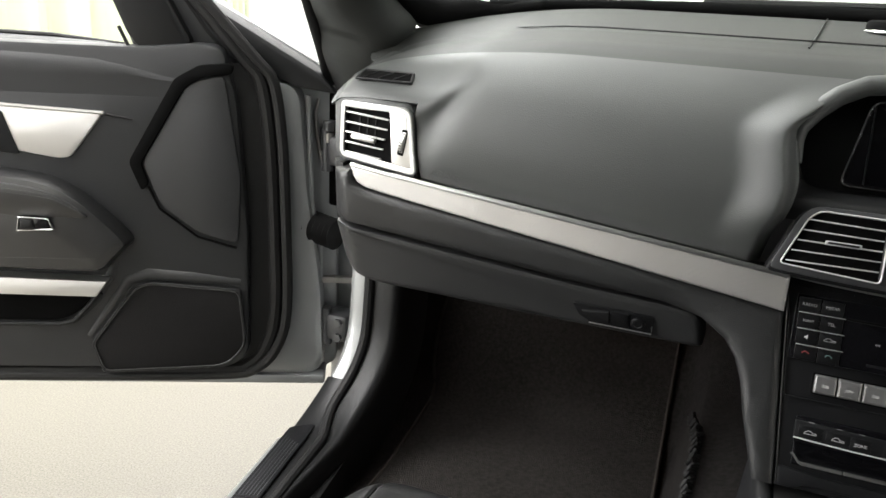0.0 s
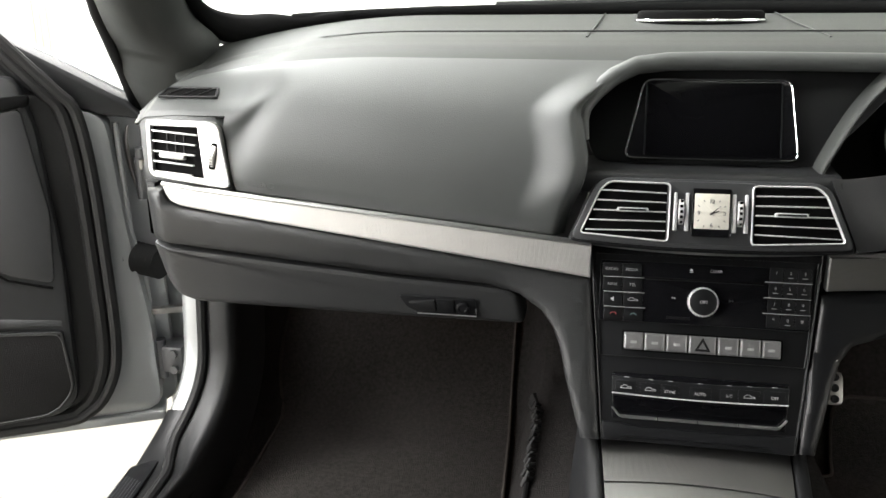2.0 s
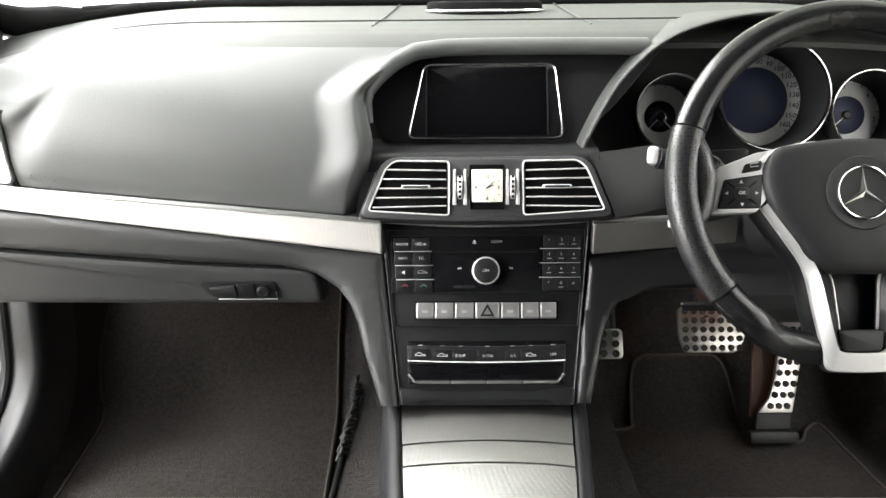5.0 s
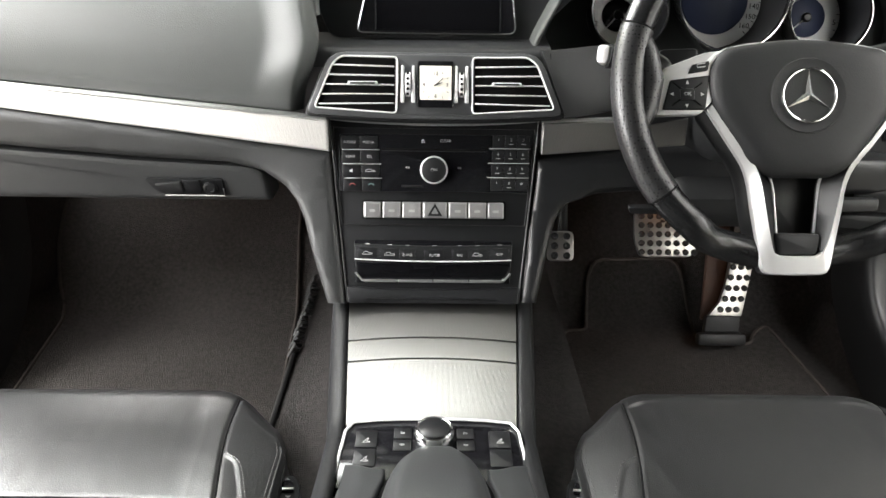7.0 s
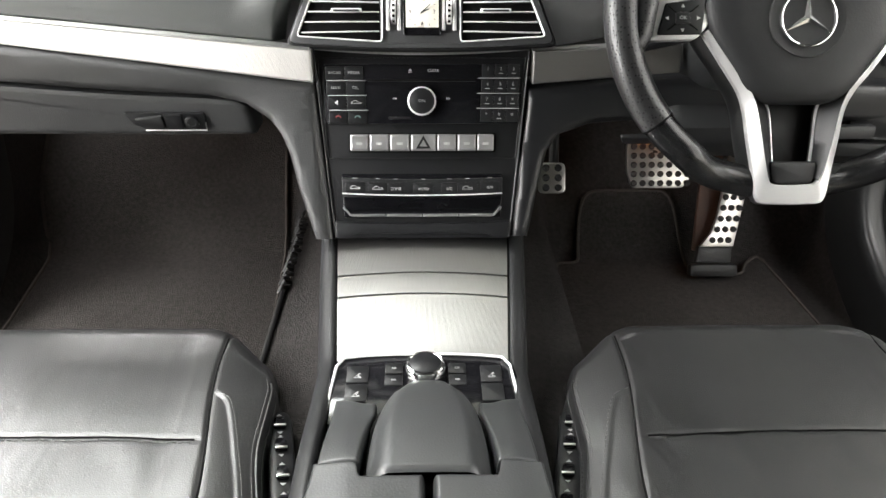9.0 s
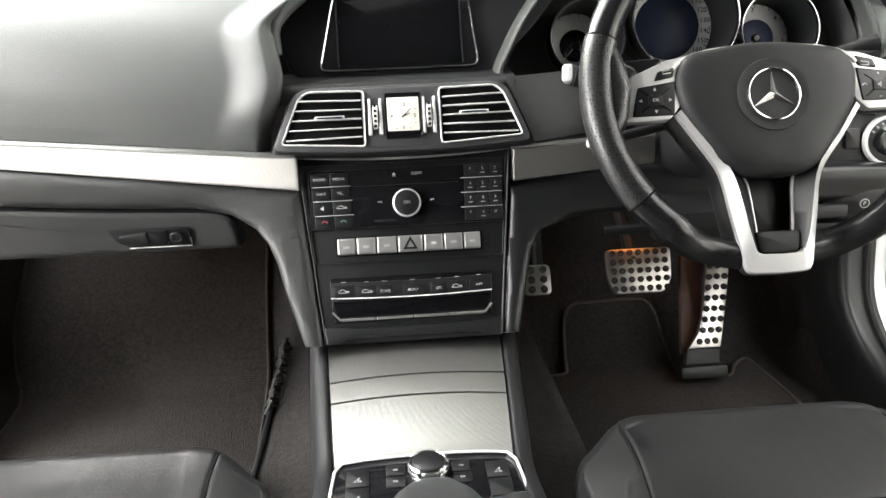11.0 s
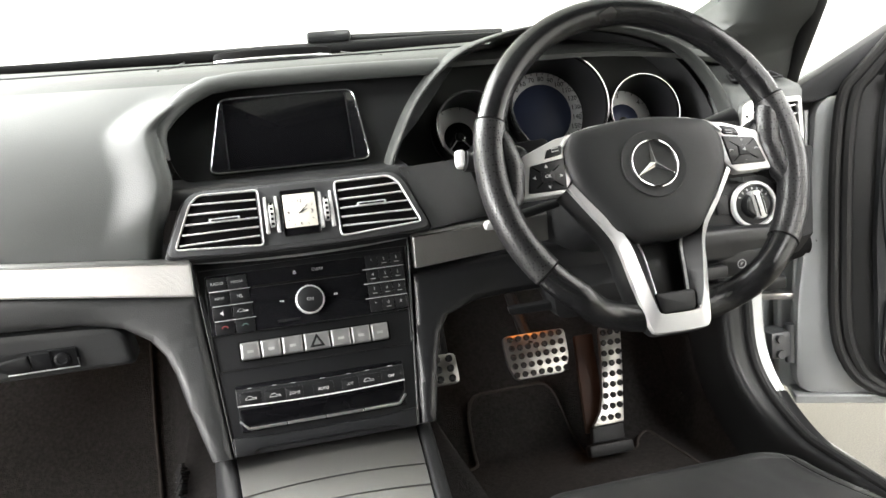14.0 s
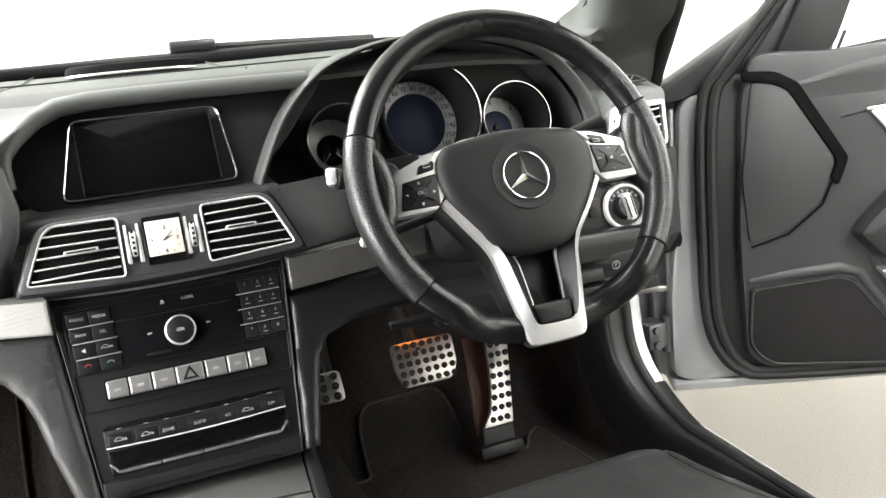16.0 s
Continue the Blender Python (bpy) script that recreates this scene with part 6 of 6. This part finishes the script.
def opening(s):
    t = thing("door_sill", (s * 0.78, -0.2, 0.30), "black plastic door sill with a ribbed tread plate", "door sill", "structure")
    part("sill_trim", strip_along(s, ((0.0, 0.700, -0.10), (0.25, 0.706, -0.018), (0.4, 0.714, 0.002), (0.55, 0.726, 0.006), (1.0, 0.758, 0.002)), 0.0, 1.0, 90), HARD, t, "", 50)
    part("rubber_seal", tube([(s * (sill_broad(s, 0.764, q / 60) - 0.020 * smooth(0.54, 0.72, q / 60) - sill_in(s, 0.764, y)), y + ny * 0.004, z + nz * 0.004) for q, (y, z, ny, nz) in enumerate([post(i / 60) for i in range(61)])], 0.0085, 10), RUBBER, t)
    part("sill_cover", strip_along(s, ((0.0, 0.758, -0.010), (0.15, 0.770, -0.001), (0.75, 0.803, -0.006), (0.9, 0.812, -0.018), (1.0, 0.815, -0.06)), 0.0, 0.635, 66), HARD, t, "", 50)
    part("painted_post", strip_along(s, ((0.0, 0.770, -0.014), (0.2, 0.773, -0.003), (0.6, 0.795, -0.003), (0.8, 0.803, -0.012), (1.0, 0.806, -0.10)), 0.635, 1.0, 40), PAINT, t, "silver painted door post", 50)
    part("outer_sill", block(0.03, 1.45 if s < 0 else 1.75, 0.17, 0.008, pose(*((-0.721, -0.62) if s < 0 else (0.722, -0.50)), 0.265, 0, 0, 8 if s < 0 else -7.1)), PAINT, t, "silver painted outer sill")
    part("sill_core", block(0.10, 1.60, 0.14, 0.0, pose(s * (0.668 if s < 0 else 0.675), -0.52, 0.28, 0, 0, 8 if s < 0 else -7.1)), RUBBER, t)
    # tread plate with its ribs
    T = pose(-0.787, 0.09, 0.0042, 0, 0, 9) @ Matrix.Translation((0.787, -0.09, 0)) if s < 0 else pose(-0.048, 0, 0, 0, 0, -6)
    tr = part("tread_plate", plate([(-0.020, -0.30), (0.020, -0.30), (0.020, 0.267), (-0.020, 0.247)] if s < 0 else [(-0.018, -0.30), (0.018, -0.30), (0.018, 0.262), (-0.018, 0.22)], 0.003, 0.001, 0.003, T @ pose(s * 0.787, -0.16, 0.3735, 0, s * 6, 0)), SATIN, t, "ribbed black tread plate")
    for i in range(6):
        for a, b in ((-0.28, -0.10), (-0.09, 0.05), (0.06, 0.20 + (0.004 * i))):
            part("rib", block(0.0016, b - a, 0.0016, 0.0004, T @ pose(s * (0.773 + 0.0055 * i), -0.16 + (a + b) / 2, 0.3778 - 0.0006 * i, 0, s * 6, 0)), GUNMETAL, tr)
    for y in (0.055, -0.095):
        part("bar", block(0.034, 0.004, 0.002, 0.0005, T @ pose(s * 0.787, -0.16 + y, 0.3772, 0, s * 6, 0)), SATIN, tr)
    # hinge post behind the painted edge
    hp = thing("hinge_post", (s * 0.84, 0.36, 0.30), "silver painted front door post with steel hinges", "door post", "structure")
    part("post_shell", block(0.085, 0.16, 0.66, 0.008, Matrix.Translation((s * 0.846, 0.430, 0.62))), PAINT, hp, "silver painted shell")
    part("wing", block(0.012, 0.9, 0.58, 0.004, Matrix.Translation((s * 0.892, 0.83, 0.62))), PAINT, hp, "silver front wing")
    for z in (0.47, 0.79):
        part("hinge", join(block(0.045, 0.05, 0.05, 0.006, Matrix.Translation((s * 0.835, 0.300, z))), xf(lathe(((0.010, -0.035), (0.010, 0.035)), 14), Matrix.Translation((s * 0.856, 0.283, z)))), GUNMETAL, hp, "grey steel door hinge")
        for k in (-1, 1):
            part("bolt", lathe(((0.008, 0), (0.008, 0.006), (0, 0.006)), 6, pose(s * 0.826, 0.272, z + k * 0.014, 90)), GUNMETAL, hp)
    part("cable_boot", xf(lathe([(0.020 if i % 2 else 0.027, 0.0056 * i) for i in range(11)], 24), pose(s * 0.826, 0.264, 0.650, 0, s * 84, s * 10)), RUBBER, hp, "ribbed black rubber cable boot")
    # the edge of the door's check strap and the knuckles beside it
    part("check_strap", tube([(s * 0.880, 0.296, 0.872), (s * 0.884, 0.292, 0.850), (s * 0.881, 0.292, 0.815), (s * 0.876, 0.294, 0.780), (s * 0.872, 0.298, 0.758)], [0.0022, 0.0036, 0.0036, 0.003, 0.002], 8), STEEL, hp, "bright curved edge of the check strap")
    for z, r, a in ((0.831, 0.011, GUNMETAL), (0.812, 0.0095, STEEL)):
        part("knuckle", lathe(((r * 0.8, -0.009), (r, -0.007), (r, 0.007), (r * 0.8, 0.009)), 16, pose(s * 0.852, 0.283, z)), a, hp)
    # black plate for the shade between hinge and post, no part of the car
    part("gap_shade", block(0.050, 0.012, 0.20, 0.004, pose(s * 0.852, 0.318, 0.785)), VOID, hp, "black plate standing for the shade behind the hinge")
    # windscreen pillar
    def ring(x0, x1, y, z):
        return [(s * x0, y, z), (s * (x0 + 0.012), y - 0.035, z - 0.012), (s * (x0 + 0.05), y - 0.052, z - 0.02), (s * (x1 - 0.012), y - 0.022, z - 0.012), (s * x1, y + 0.01, z), (s * (x1 - 0.02), y + 0.05, z + 0.03), (s * (x0 + 0.02), y + 0.05, z + 0.03)]
    pl = thing("windscreen_pillar", (s * 0.8, 0.3, 0.93), "dark grey fabric-trimmed windscreen pillar", "pillar", "structure")
    keys = ((0.735, 0.862, 0.325, 0.90), (0.690, 0.860, 0.275, 0.965), (0.655, 0.845, 0.232, 1.015), (0.676, 0.828, 0.175, 1.05), (0.630, 0.775, 0.06, 1.13), (0.585, 0.70, -0.12, 1.25))
    if s < 0:
        keys = ((0.745, 0.862, 0.325, 0.90), (0.708, 0.860, 0.275, 0.965), (0.684, 0.845, 0.242, 1.005), (0.700, 0.828, 0.185, 1.048), (0.648, 0.775, 0.06, 1.13), (0.585, 0.70, -0.12, 1.25))
    keys = [(i, *k) for i, k in enumerate(keys)]
    part("trim", rings([ring(*curve(keys, i / 4)) for i in range(4 * len(keys) - 3)]), DECK, pl, "", 60)
    part("seal", tube([(s * 0.864, 0.305, 0.90), (s * 0.855, 0.265, 0.955), (s * 0.826, 0.166, 1.05), (s * 0.772, 0.058, 1.13), (s * 0.693, -0.12, 1.25)], 0.017 if s > 0 else 0.010, 12), RUBBER, pl, "black rubber seal")


opening(-1)
opening(1)

# ---------------------------------------------------------------- doors
TH = radians(63)


def door(s):
    """An open front door. u runs from the hinge to the latch end, w inwards, z up."""
    U = Vector((s * math.sin(TH), -math.cos(TH), 0))
    Wd = Vector((-s * math.cos(TH), -math.sin(TH), 0))
    H = Vector((s * 0.86, 0.33, 0))
    M = Matrix(((U.x, 0, Wd.x, H.x), (U.y, 0, Wd.y, H.y), (0, 1, 0, 0), (0, 0, 0, 1)))   # local x = u, y = z, z = w
    t = thing("car_door", H + U * 0.6 + Vector((0, 0, 0.37)), "open silver car door with a black inner panel and silver inlay", "car door", "", "front doors")

    def P(name, pts, w0, w1, material, parent, label="", bevel=0.004, r=0.01, dome=0.0, angle=35):
        return part(name, plate(pts, w1 - w0, bevel, r, M @ Matrix.Translation((0, 0, w0)), 4, dome), material, parent, label, angle)

    P("outer_skin", [(0.0, 0.37), (1.30, 0.37), (1.32, 0.90), (1.28, 0.955), (0.05, 0.925), (0.0, 0.90)], -0.035, 0.012, PAINT, t, "silver painted outer skin", 0.01, 0.03)
    P("inner_shell", [(0.020, 0.377), (1.27, 0.372), (1.28, 0.93), (0.06, 0.905), (0.045, 0.70), (0.025, 0.55)], 0.012, 0.062, PAINT, t, "silver painted shell", 0.014, 0.04)
    P("lower_lip", [(0.02, 0.362), (1.28, 0.362), (1.28, 0.380), (0.02, 0.380)], -0.02, 0.066, PAINT, t, "", 0.004, 0.004)
    # rubber seals round the panel
    for off, r, w in ((0.0, 0.012, 0.068), (0.020, 0.009, 0.076)):
        pts = [(0.255 - off * 0.6, 1.07), (0.185 - off * 0.8, 0.985), (0.145 - off, 0.935), (0.120 - off, 0.90), (0.108 - off, 0.80), (0.104 - off, 0.65), (0.104 - off, 0.52), (0.118 - off, 0.45), (0.150 - off * 0.6, 0.405 - off * 0.3), (0.22, 0.392 - off * 0.4), (0.6, 0.388 - off * 0.4), (1.2, 0.388 - off * 0.4)]
        pts = [pts[0]] + [curve([(i, *p) for i, p in enumerate(pts)], i / 4) for i in range(1, 4 * (len(pts) - 1) + 1)]
        part("seal", tube([M @ Vector((*p, w)) for p in pts], r, 10), RUBBER, t, "black rubber door seal")
    P("seal_band", [(0.100, 0.44), (0.135, 0.396), (0.30, 0.390), (0.30, 0.94), (0.105, 0.925), (0.092, 0.80), (0.088, 0.60)], 0.060, 0.069, RUBBER, t, "", 0.003, 0.02)
    po = [(0.150, 0.43), (0.185, 0.402), (1.24, 0.398), (1.25, 0.955), (0.30, 0.952), (0.215, 0.960), (0.178, 0.957), (0.158, 0.88), (0.146, 0.66)]
    panel = P("inner_panel", po, 0.060, 0.088, DOORSKIN, t, "dark grained inner panel", 0.008, 0.02)
    # padded upper shoulder and belt line
    rows = []
    for u, zt, w in ((0.170, 0.936, 0.0885), (0.22, 0.936, 0.0890), (0.26, 0.936, 0.0898), (0.30, 0.941, 0.0910), (0.33, 0.947, 0.0922), (0.37, 0.953, 0.0938), (0.45, 0.957, 0.0945), (0.8, 0.966, 0.0950), (1.24, 0.975, 0.0950)):
        rows.append([M @ Vector((u, z, q)) for z, q in ((0.840, 0.0872), (0.875, 0.0880), (0.905, w - 0.001), (zt - 0.036, w), (zt - 0.026, w - 0.003), (zt - 0.018, w - 0.010), (zt - 0.006, w - 0.032), (zt, w - 0.045), (zt, 0.03), (0.840, 0.03))])
    part("shoulder", rings(rows), DOORSKIN, t, "soft upper shoulder", 50)
    part("belt_seal", tube([M @ Vector((0.34, 0.949, 0.040)), M @ Vector((0.45, 0.9595, 0.040)), M @ Vector((1.24, 0.977, 0.040))], 0.004, 8), RUBBER, t)
    # tweeter field: a smooth sunken shield with a thick rounded border
    sh = [(0.172, 0.918), (0.234, 0.903), (0.314, 0.770), (0.288, 0.697), (0.228, 0.650), (0.158, 0.630), (0.150, 0.75)]
    P("shield", offset([Vector(p) for p in sh], 0.004), 0.086, 0.0925, DOORSKIN, t, "smooth dark shield panel", 0.003, 0.012)
    br = [(0.160, 0.932), (0.214, 0.927), (0.252, 0.905), (0.331, 0.770), (0.313, 0.722), (0.301, 0.735), (0.312, 0.768), (0.237, 0.891), (0.207, 0.909), (0.163, 0.914)]
    P("shield_border", br, 0.084, 0.0945, VOID, t, "black angular border", 0.0015, 0.008)
    part("shield_groove", tube([M @ Vector((*p, 0.0905)) for p in ((0.303, 0.73), (0.287, 0.693), (0.228, 0.646), (0.165, 0.628))], 0.002, 6), VOID, t)
    # mirror triangle and the window corner above it
    P("window_corner", [(0.0, 0.885), (0.07, 0.895), (0.165, 0.935), (0.22, 0.945), (0.32, 0.945), (0.37, 1.10), (0.335, 1.10), (0.165, 0.998), (0.035, 0.922)], -0.02, 0.060, DOORSKIN, t, "dark window corner", 0.006, 0.01)
    P("mirror_base", [(0.0, 0.895), (0.10, 0.92), (0.345, 1.075), (0.325, 1.090), (0.16, 0.998), (0.02, 0.918)], -0.03, -0.015, PAINT, t, "", 0.004, 0.004)
    P("mirror_triangle", [(0.222, 0.955), (0.300, 0.942), (0.321, 0.964), (0.383, 1.12), (0.306, 1.12)], 0.02, 0.080, HARD, t, "dark grained mirror triangle", 0.006, 0.014)
    part("triangle_edge", tube([M @ Vector((*p, 0.078)) for p in ((0.228, 0.952), (0.262, 0.945), (0.300, 0.938), (0.322, 0.950), (0.335, 0.98))], 0.003, 6), RUBBER, t)
    part("window_frame", tube([M @ Vector((*p, 0.05)) for p in ((0.150, 0.89), (0.178, 0.945), (0.205, 0.978), (0.25, 1.045), (0.30, 1.12))], 0.011, 10), HARD, t)
    # silver field with the door pull
    P("silver_field", [(0.365, 0.845), (0.62, 0.858), (0.62, 0.790), (0.530, 0.788), (0.440, 0.773), (0.420, 0.775)], 0.086, 0.094, ALU, t, "silver door inlay", 0.002, 0.008)
    part("inlay_rib", tube([M @ Vector((0.363, 0.8475, 0.093)), M @ Vector((0.62, 0.861, 0.093))], 0.003, 8), SATALU, t)
    P("key_field", [(0.497, 0.779), (0.517, 0.846), (0.62, 0.85), (0.62, 0.785)], 0.092, 0.096, SATIN, t, "black switch field", 0.001, 0.003)
    part("crease", tube([M @ Vector((0.32, 0.838, 0.0875)), M @ Vector((0.362, 0.845, 0.0895))], 0.002, 6), RUBBER, t)
    # armrest with its arched pocket
    ao = [(0.330, 0.640), (0.348, 0.664), (0.40, 0.715), (0.445, 0.742), (0.52, 0.756), (0.75, 0.765), (0.75, 0.60), (0.378, 0.588)]
    arm = P("armrest", ao, 0.086, 0.130, LEATHER, t, "black leather armrest", 0.020, [0.01, 0.03, 0.05, 0.05, 0.05, 0.0, 0.0, 0.02])
    P("arm_recess", [(0.385, 0.685), (0.44, 0.728), (0.52, 0.742), (0.75, 0.750), (0.75, 0.695)], 0.128, 0.133, LEATHER, t, "", 0.003, [0.01, 0.04, 0.05, 0, 0])
    for k in range(2):
        for i in range(50):
            u = 0.40 + 0.0065 * i
            z = curve(((0.385, 0.690), (0.41, 0.708), (0.44, 0.722), (0.50, 0.731), (0.56, 0.735), (0.75, 0.740)), u)[0] - 0.006 * k
            part("stitch", block(0.0046, 0.0008, 0.0010, 0.0, M @ pose(u, z, 0.1350, 0, 0, 32 * smooth(0.46, 0.38, u))), STITCH, arm)
    for i in range(54):
        part("stitch", block(0.0044, 0.0008, 0.0008, 0.0, M @ pose(0.385 + 0.0066 * i, 0.617, 0.1302)), STITCH, arm)
    sw = P("window_switch", [(0.440, 0.667), (0.497, 0.664), (0.492, 0.688), (0.447, 0.686)], 0.128, 0.137, GLOSS, t, "window switch with a silver rim", 0.002, 0.003)
    part("switch_rim", hoop([(0.440, 0.667), (0.497, 0.664), (0.492, 0.688), (0.447, 0.686)], 0.0018, 0.011, 0.0005, 0.003, M @ Matrix.Translation((0, 0, 0.128))), CHROME, sw)
    part("switch_key", plate([(0.468, 0.668), (0.491, 0.667), (0.489, 0.684), (0.470, 0.684)], 0.012, 0.002, 0.002, M @ Matrix.Translation((0, 0, 0.128))), SATIN, sw)
    # silver strip and map pocket, whose shaded inside is a flat black plate
    P("silver_strip", [(0.372, 0.573), (0.392, 0.546), (0.75, 0.552), (0.75, 0.584)], 0.088, 0.118, ALU, t, "narrow silver strip", 0.002, 0.003)
    P("pocket", [(0.395, 0.543), (0.45, 0.492), (0.80, 0.492), (0.80, 0.548)], 0.080, 0.091, VOID, t, "flat black plate standing for the shade inside the map pocket", 0.002, [0.005, 0.03, 0, 0])
    part("pocket_rim", tube([M @ Vector((*p, 0.094)) for p in ((0.392, 0.545), (0.418, 0.515), (0.438, 0.494), (0.46, 0.487), (0.80, 0.487))], 0.005, 8), PLASTIC, t)
    # speaker
    go = [(0.410, 0.450), (0.402, 0.462), (0.335, 0.552), (0.310, 0.562), (0.164, 0.551), (0.156, 0.450), (0.190, 0.413), (0.396, 0.400)]
    sp = P("speaker_cloth", go, 0.086, 0.0935, GRILLE, t, "dark woven speaker cover", 0.002, [0.01, 0.01, 0.02, 0.02, 0.006, 0.03, 0.03, 0.006])
    part("speaker_rim", hoop([tuple(p) for p in offset([Vector(p) for p in go], -0.004)], 0.0045, 0.0095, 0.001, [0.01, 0.01, 0.02, 0.02, 0.006, 0.03, 0.03, 0.006], M @ Matrix.Translation((0, 0, 0.086))), HARD, sp)
    part("rim_line", tube([M @ Vector((p[0], p[1], 0.0950)) for p in round_poly(go, 0.014)], 0.0007, 5, True), STITCH, sp)
    # moulded edges between the fields
    part("fold", tube([M @ Vector((*p, 0.0795)) for p in ((0.395, 0.535), (0.420, 0.478), (0.418, 0.462), (0.345, 0.567), (0.312, 0.577), (0.24, 0.573), (0.160, 0.566))][2:], [0.010, 0.013, 0.014, 0.013, 0.010], 12), DOORSKIN, t, "", 70)
    part("fold", tube([M @ Vector((*p, 0.0790)) for p in ((0.350, 0.640), (0.372, 0.580), (0.400, 0.535), (0.436, 0.490))], [0.008, 0.012, 0.013, 0.010], 12), DOORSKIN, t, "", 70)
    # shut-face details
    part("shut_rib", tube([M @ Vector(p) for p in ((0.050, 0.88, 0.040), (0.045, 0.70, 0.045), (0.030, 0.62, 0.040), (0.028, 0.44, 0.035))], 0.005, 8), PAINT, t)
    part("check_strap", block(0.10, 0.012, 0.014, 0.003, M @ Matrix.Translation((-0.01, 0.555, 0.035))), STEEL, t, "steel check strap")
    return t


door(-1)
door(1)

# ---------------------------------------------------------------- windscreen, cowl, wipers, roof
ws = thing("windscreen", (0, 0.42, 1.03), "clear windscreen with a black lower edge", "windscreen", "structure")


def screen_pt(u, v):
    q = 2 * u - 1
    x = q * (0.745 - 0.115 * v)
    yb = 0.455 - 0.20 * q * q
    return (x, yb - (0.60 - 0.10 * q * q) * v, 1.045 - 0.014 * q * q + 0.235 * v - 0.02 * q * q * v)


gl = part("pane", sheet(screen_pt, 24, 12), glass, ws, "clear glass")
gl.visible_shadow = False
part("black_edge", tube([Vector(screen_pt(i / 40, 0.0)) + Vector((0, -0.006, 0.006 - 0.014 * (i / 20 - 1) ** 4)) for i in range(4, 37)], 0.0105, 10), VOID, ws, "black lower edge", 60)
for s in (-1, 1):
    corner = [(0.52, 0.345, 1.040), (0.600, 0.318, 1.030), (0.650, 0.297, 1.024), (0.684, 0.268, 1.028), (0.697, 0.225, 1.050), (0.687, 0.165, 1.087), (0.654, 0.09, 1.142), (0.605, -0.03, 1.232)]
    keys_ = [(i, s * x, y, z) for i, (x, y, z) in enumerate(corner)]
    part("black_edge", tube([curve(keys_, i / 5) for i in range(36)], [0.0105 + 0.012 * smooth(3, 8, i) * smooth(22, 14, i) for i in range(36)], 10), VOID, ws, "black corner of the windscreen", 60)
part("header", tube([(x, -0.195 - 0.02 * (x / 0.6) ** 2, 1.262) for x in [-0.6 + 0.06 * i for i in range(21)]], 0.025, 12), PAD, ws)
# unseen extra pane, added so that more light falls into the cabin
top_pane = part("pane", sheet(lambda u, v: ((2 * u - 1) * 0.62, screen_pt(u, 1.0)[1] + (-0.195 - screen_pt(u, 1.0)[1]) * v, screen_pt(u, 1.0)[2] + (1.29 - screen_pt(u, 1.0)[2]) * v), 20, 4), glass, ws, "clear glass")
top_pane.visible_shadow = False
cowl = thing("cowl", (0, 0.55, 0.98), "black plastic cowl under the windscreen", "cowl", "structure")
part("cover", sheet(lambda u, v: ((2 * u - 1) * 0.74, 0.470 - 0.20 * (2 * u - 1) ** 2 + 0.16 * v, 1.030 - 0.014 * (2 * u - 1) ** 2 + 0.012 * math.sin(v * 3) - 0.03 * v), 30, 6, 0.01), HARD, cowl)
for x, w in ((-0.405, 0.05), (-0.16, 0.05)):
    part("nozzle", block(w, 0.03, 0.014, 0.004, Matrix.Translation((x, 0.475 - 0.2 * (x / 0.74) ** 2, 1.052))), DIAL, cowl, "pale grey washer nozzle cover")
part("bonnet", sheet(lambda u, v: ((2 * u - 1) * 0.80, 0.60 + 1.1 * v, 0.985 - 0.12 * v * v - 0.05 * (2 * u - 1) ** 2), 20, 10, 0.01), PAINT, cowl, "silver bonnet")
wp = thing("wiper", (0.1, 0.5, 1.05), "black windscreen wiper lying along the cowl", "wiper")
part("arm", tube([(0.10, 0.497, 1.075), (0.25, 0.500, 1.072), (0.42, 0.470, 1.064)], 0.006, 8), RUBBER, wp)
part("blade", tube([(-0.30, 0.470, 1.058), (0.0, 0.500, 1.064), (0.30, 0.485, 1.062), (0.55, 0.42, 1.050)], 0.006, 8), RUBBER, wp)
part("joint", block(0.075, 0.03, 0.018, 0.005, pose(0.115, 0.497, 1.078, 0, 0, -3)), SATIN, wp, "grey wiper joint cover")
# assumed roof, out of view, that keeps overhead light off the cabin
rf = thing("roof", (0, -1.0, 1.25), "unseen dark-lined closed roof, assumed over the cabin", "roof", "structure")
part("rear_roof", block(1.22, 1.76, 0.03, 0.01, Matrix.Translation((0, -1.01, 1.275))), PAD, rf, "dark headlining")
part("rear_bulkhead", block(1.40, 0.05, 0.95, 0.01, Matrix.Translation((0, -1.85, 0.80))), CARPET, rf)
for s in (-1, 1):
    part("roof_rail", tube([(s * 0.66, -0.12, 1.25), (s * 0.63, -0.5, 1.275), (s * 0.62, -0.9, 1.275), (s * 0.63, -1.9, 1.24)], 0.04, 10), PAD, rf)
    part("rear_side", block(0.05, 1.18, 0.55, 0.01, Matrix.Translation((s * 0.72, -1.30, 0.62))), PLASTIC, rf)
    # upper side panels added unseen, to keep bright reflections off the display
    part("rear_side", block(0.05, 1.16, 0.42, 0.01, Matrix.Translation((s * 0.66, -1.30, 1.07))), PLASTIC, rf)
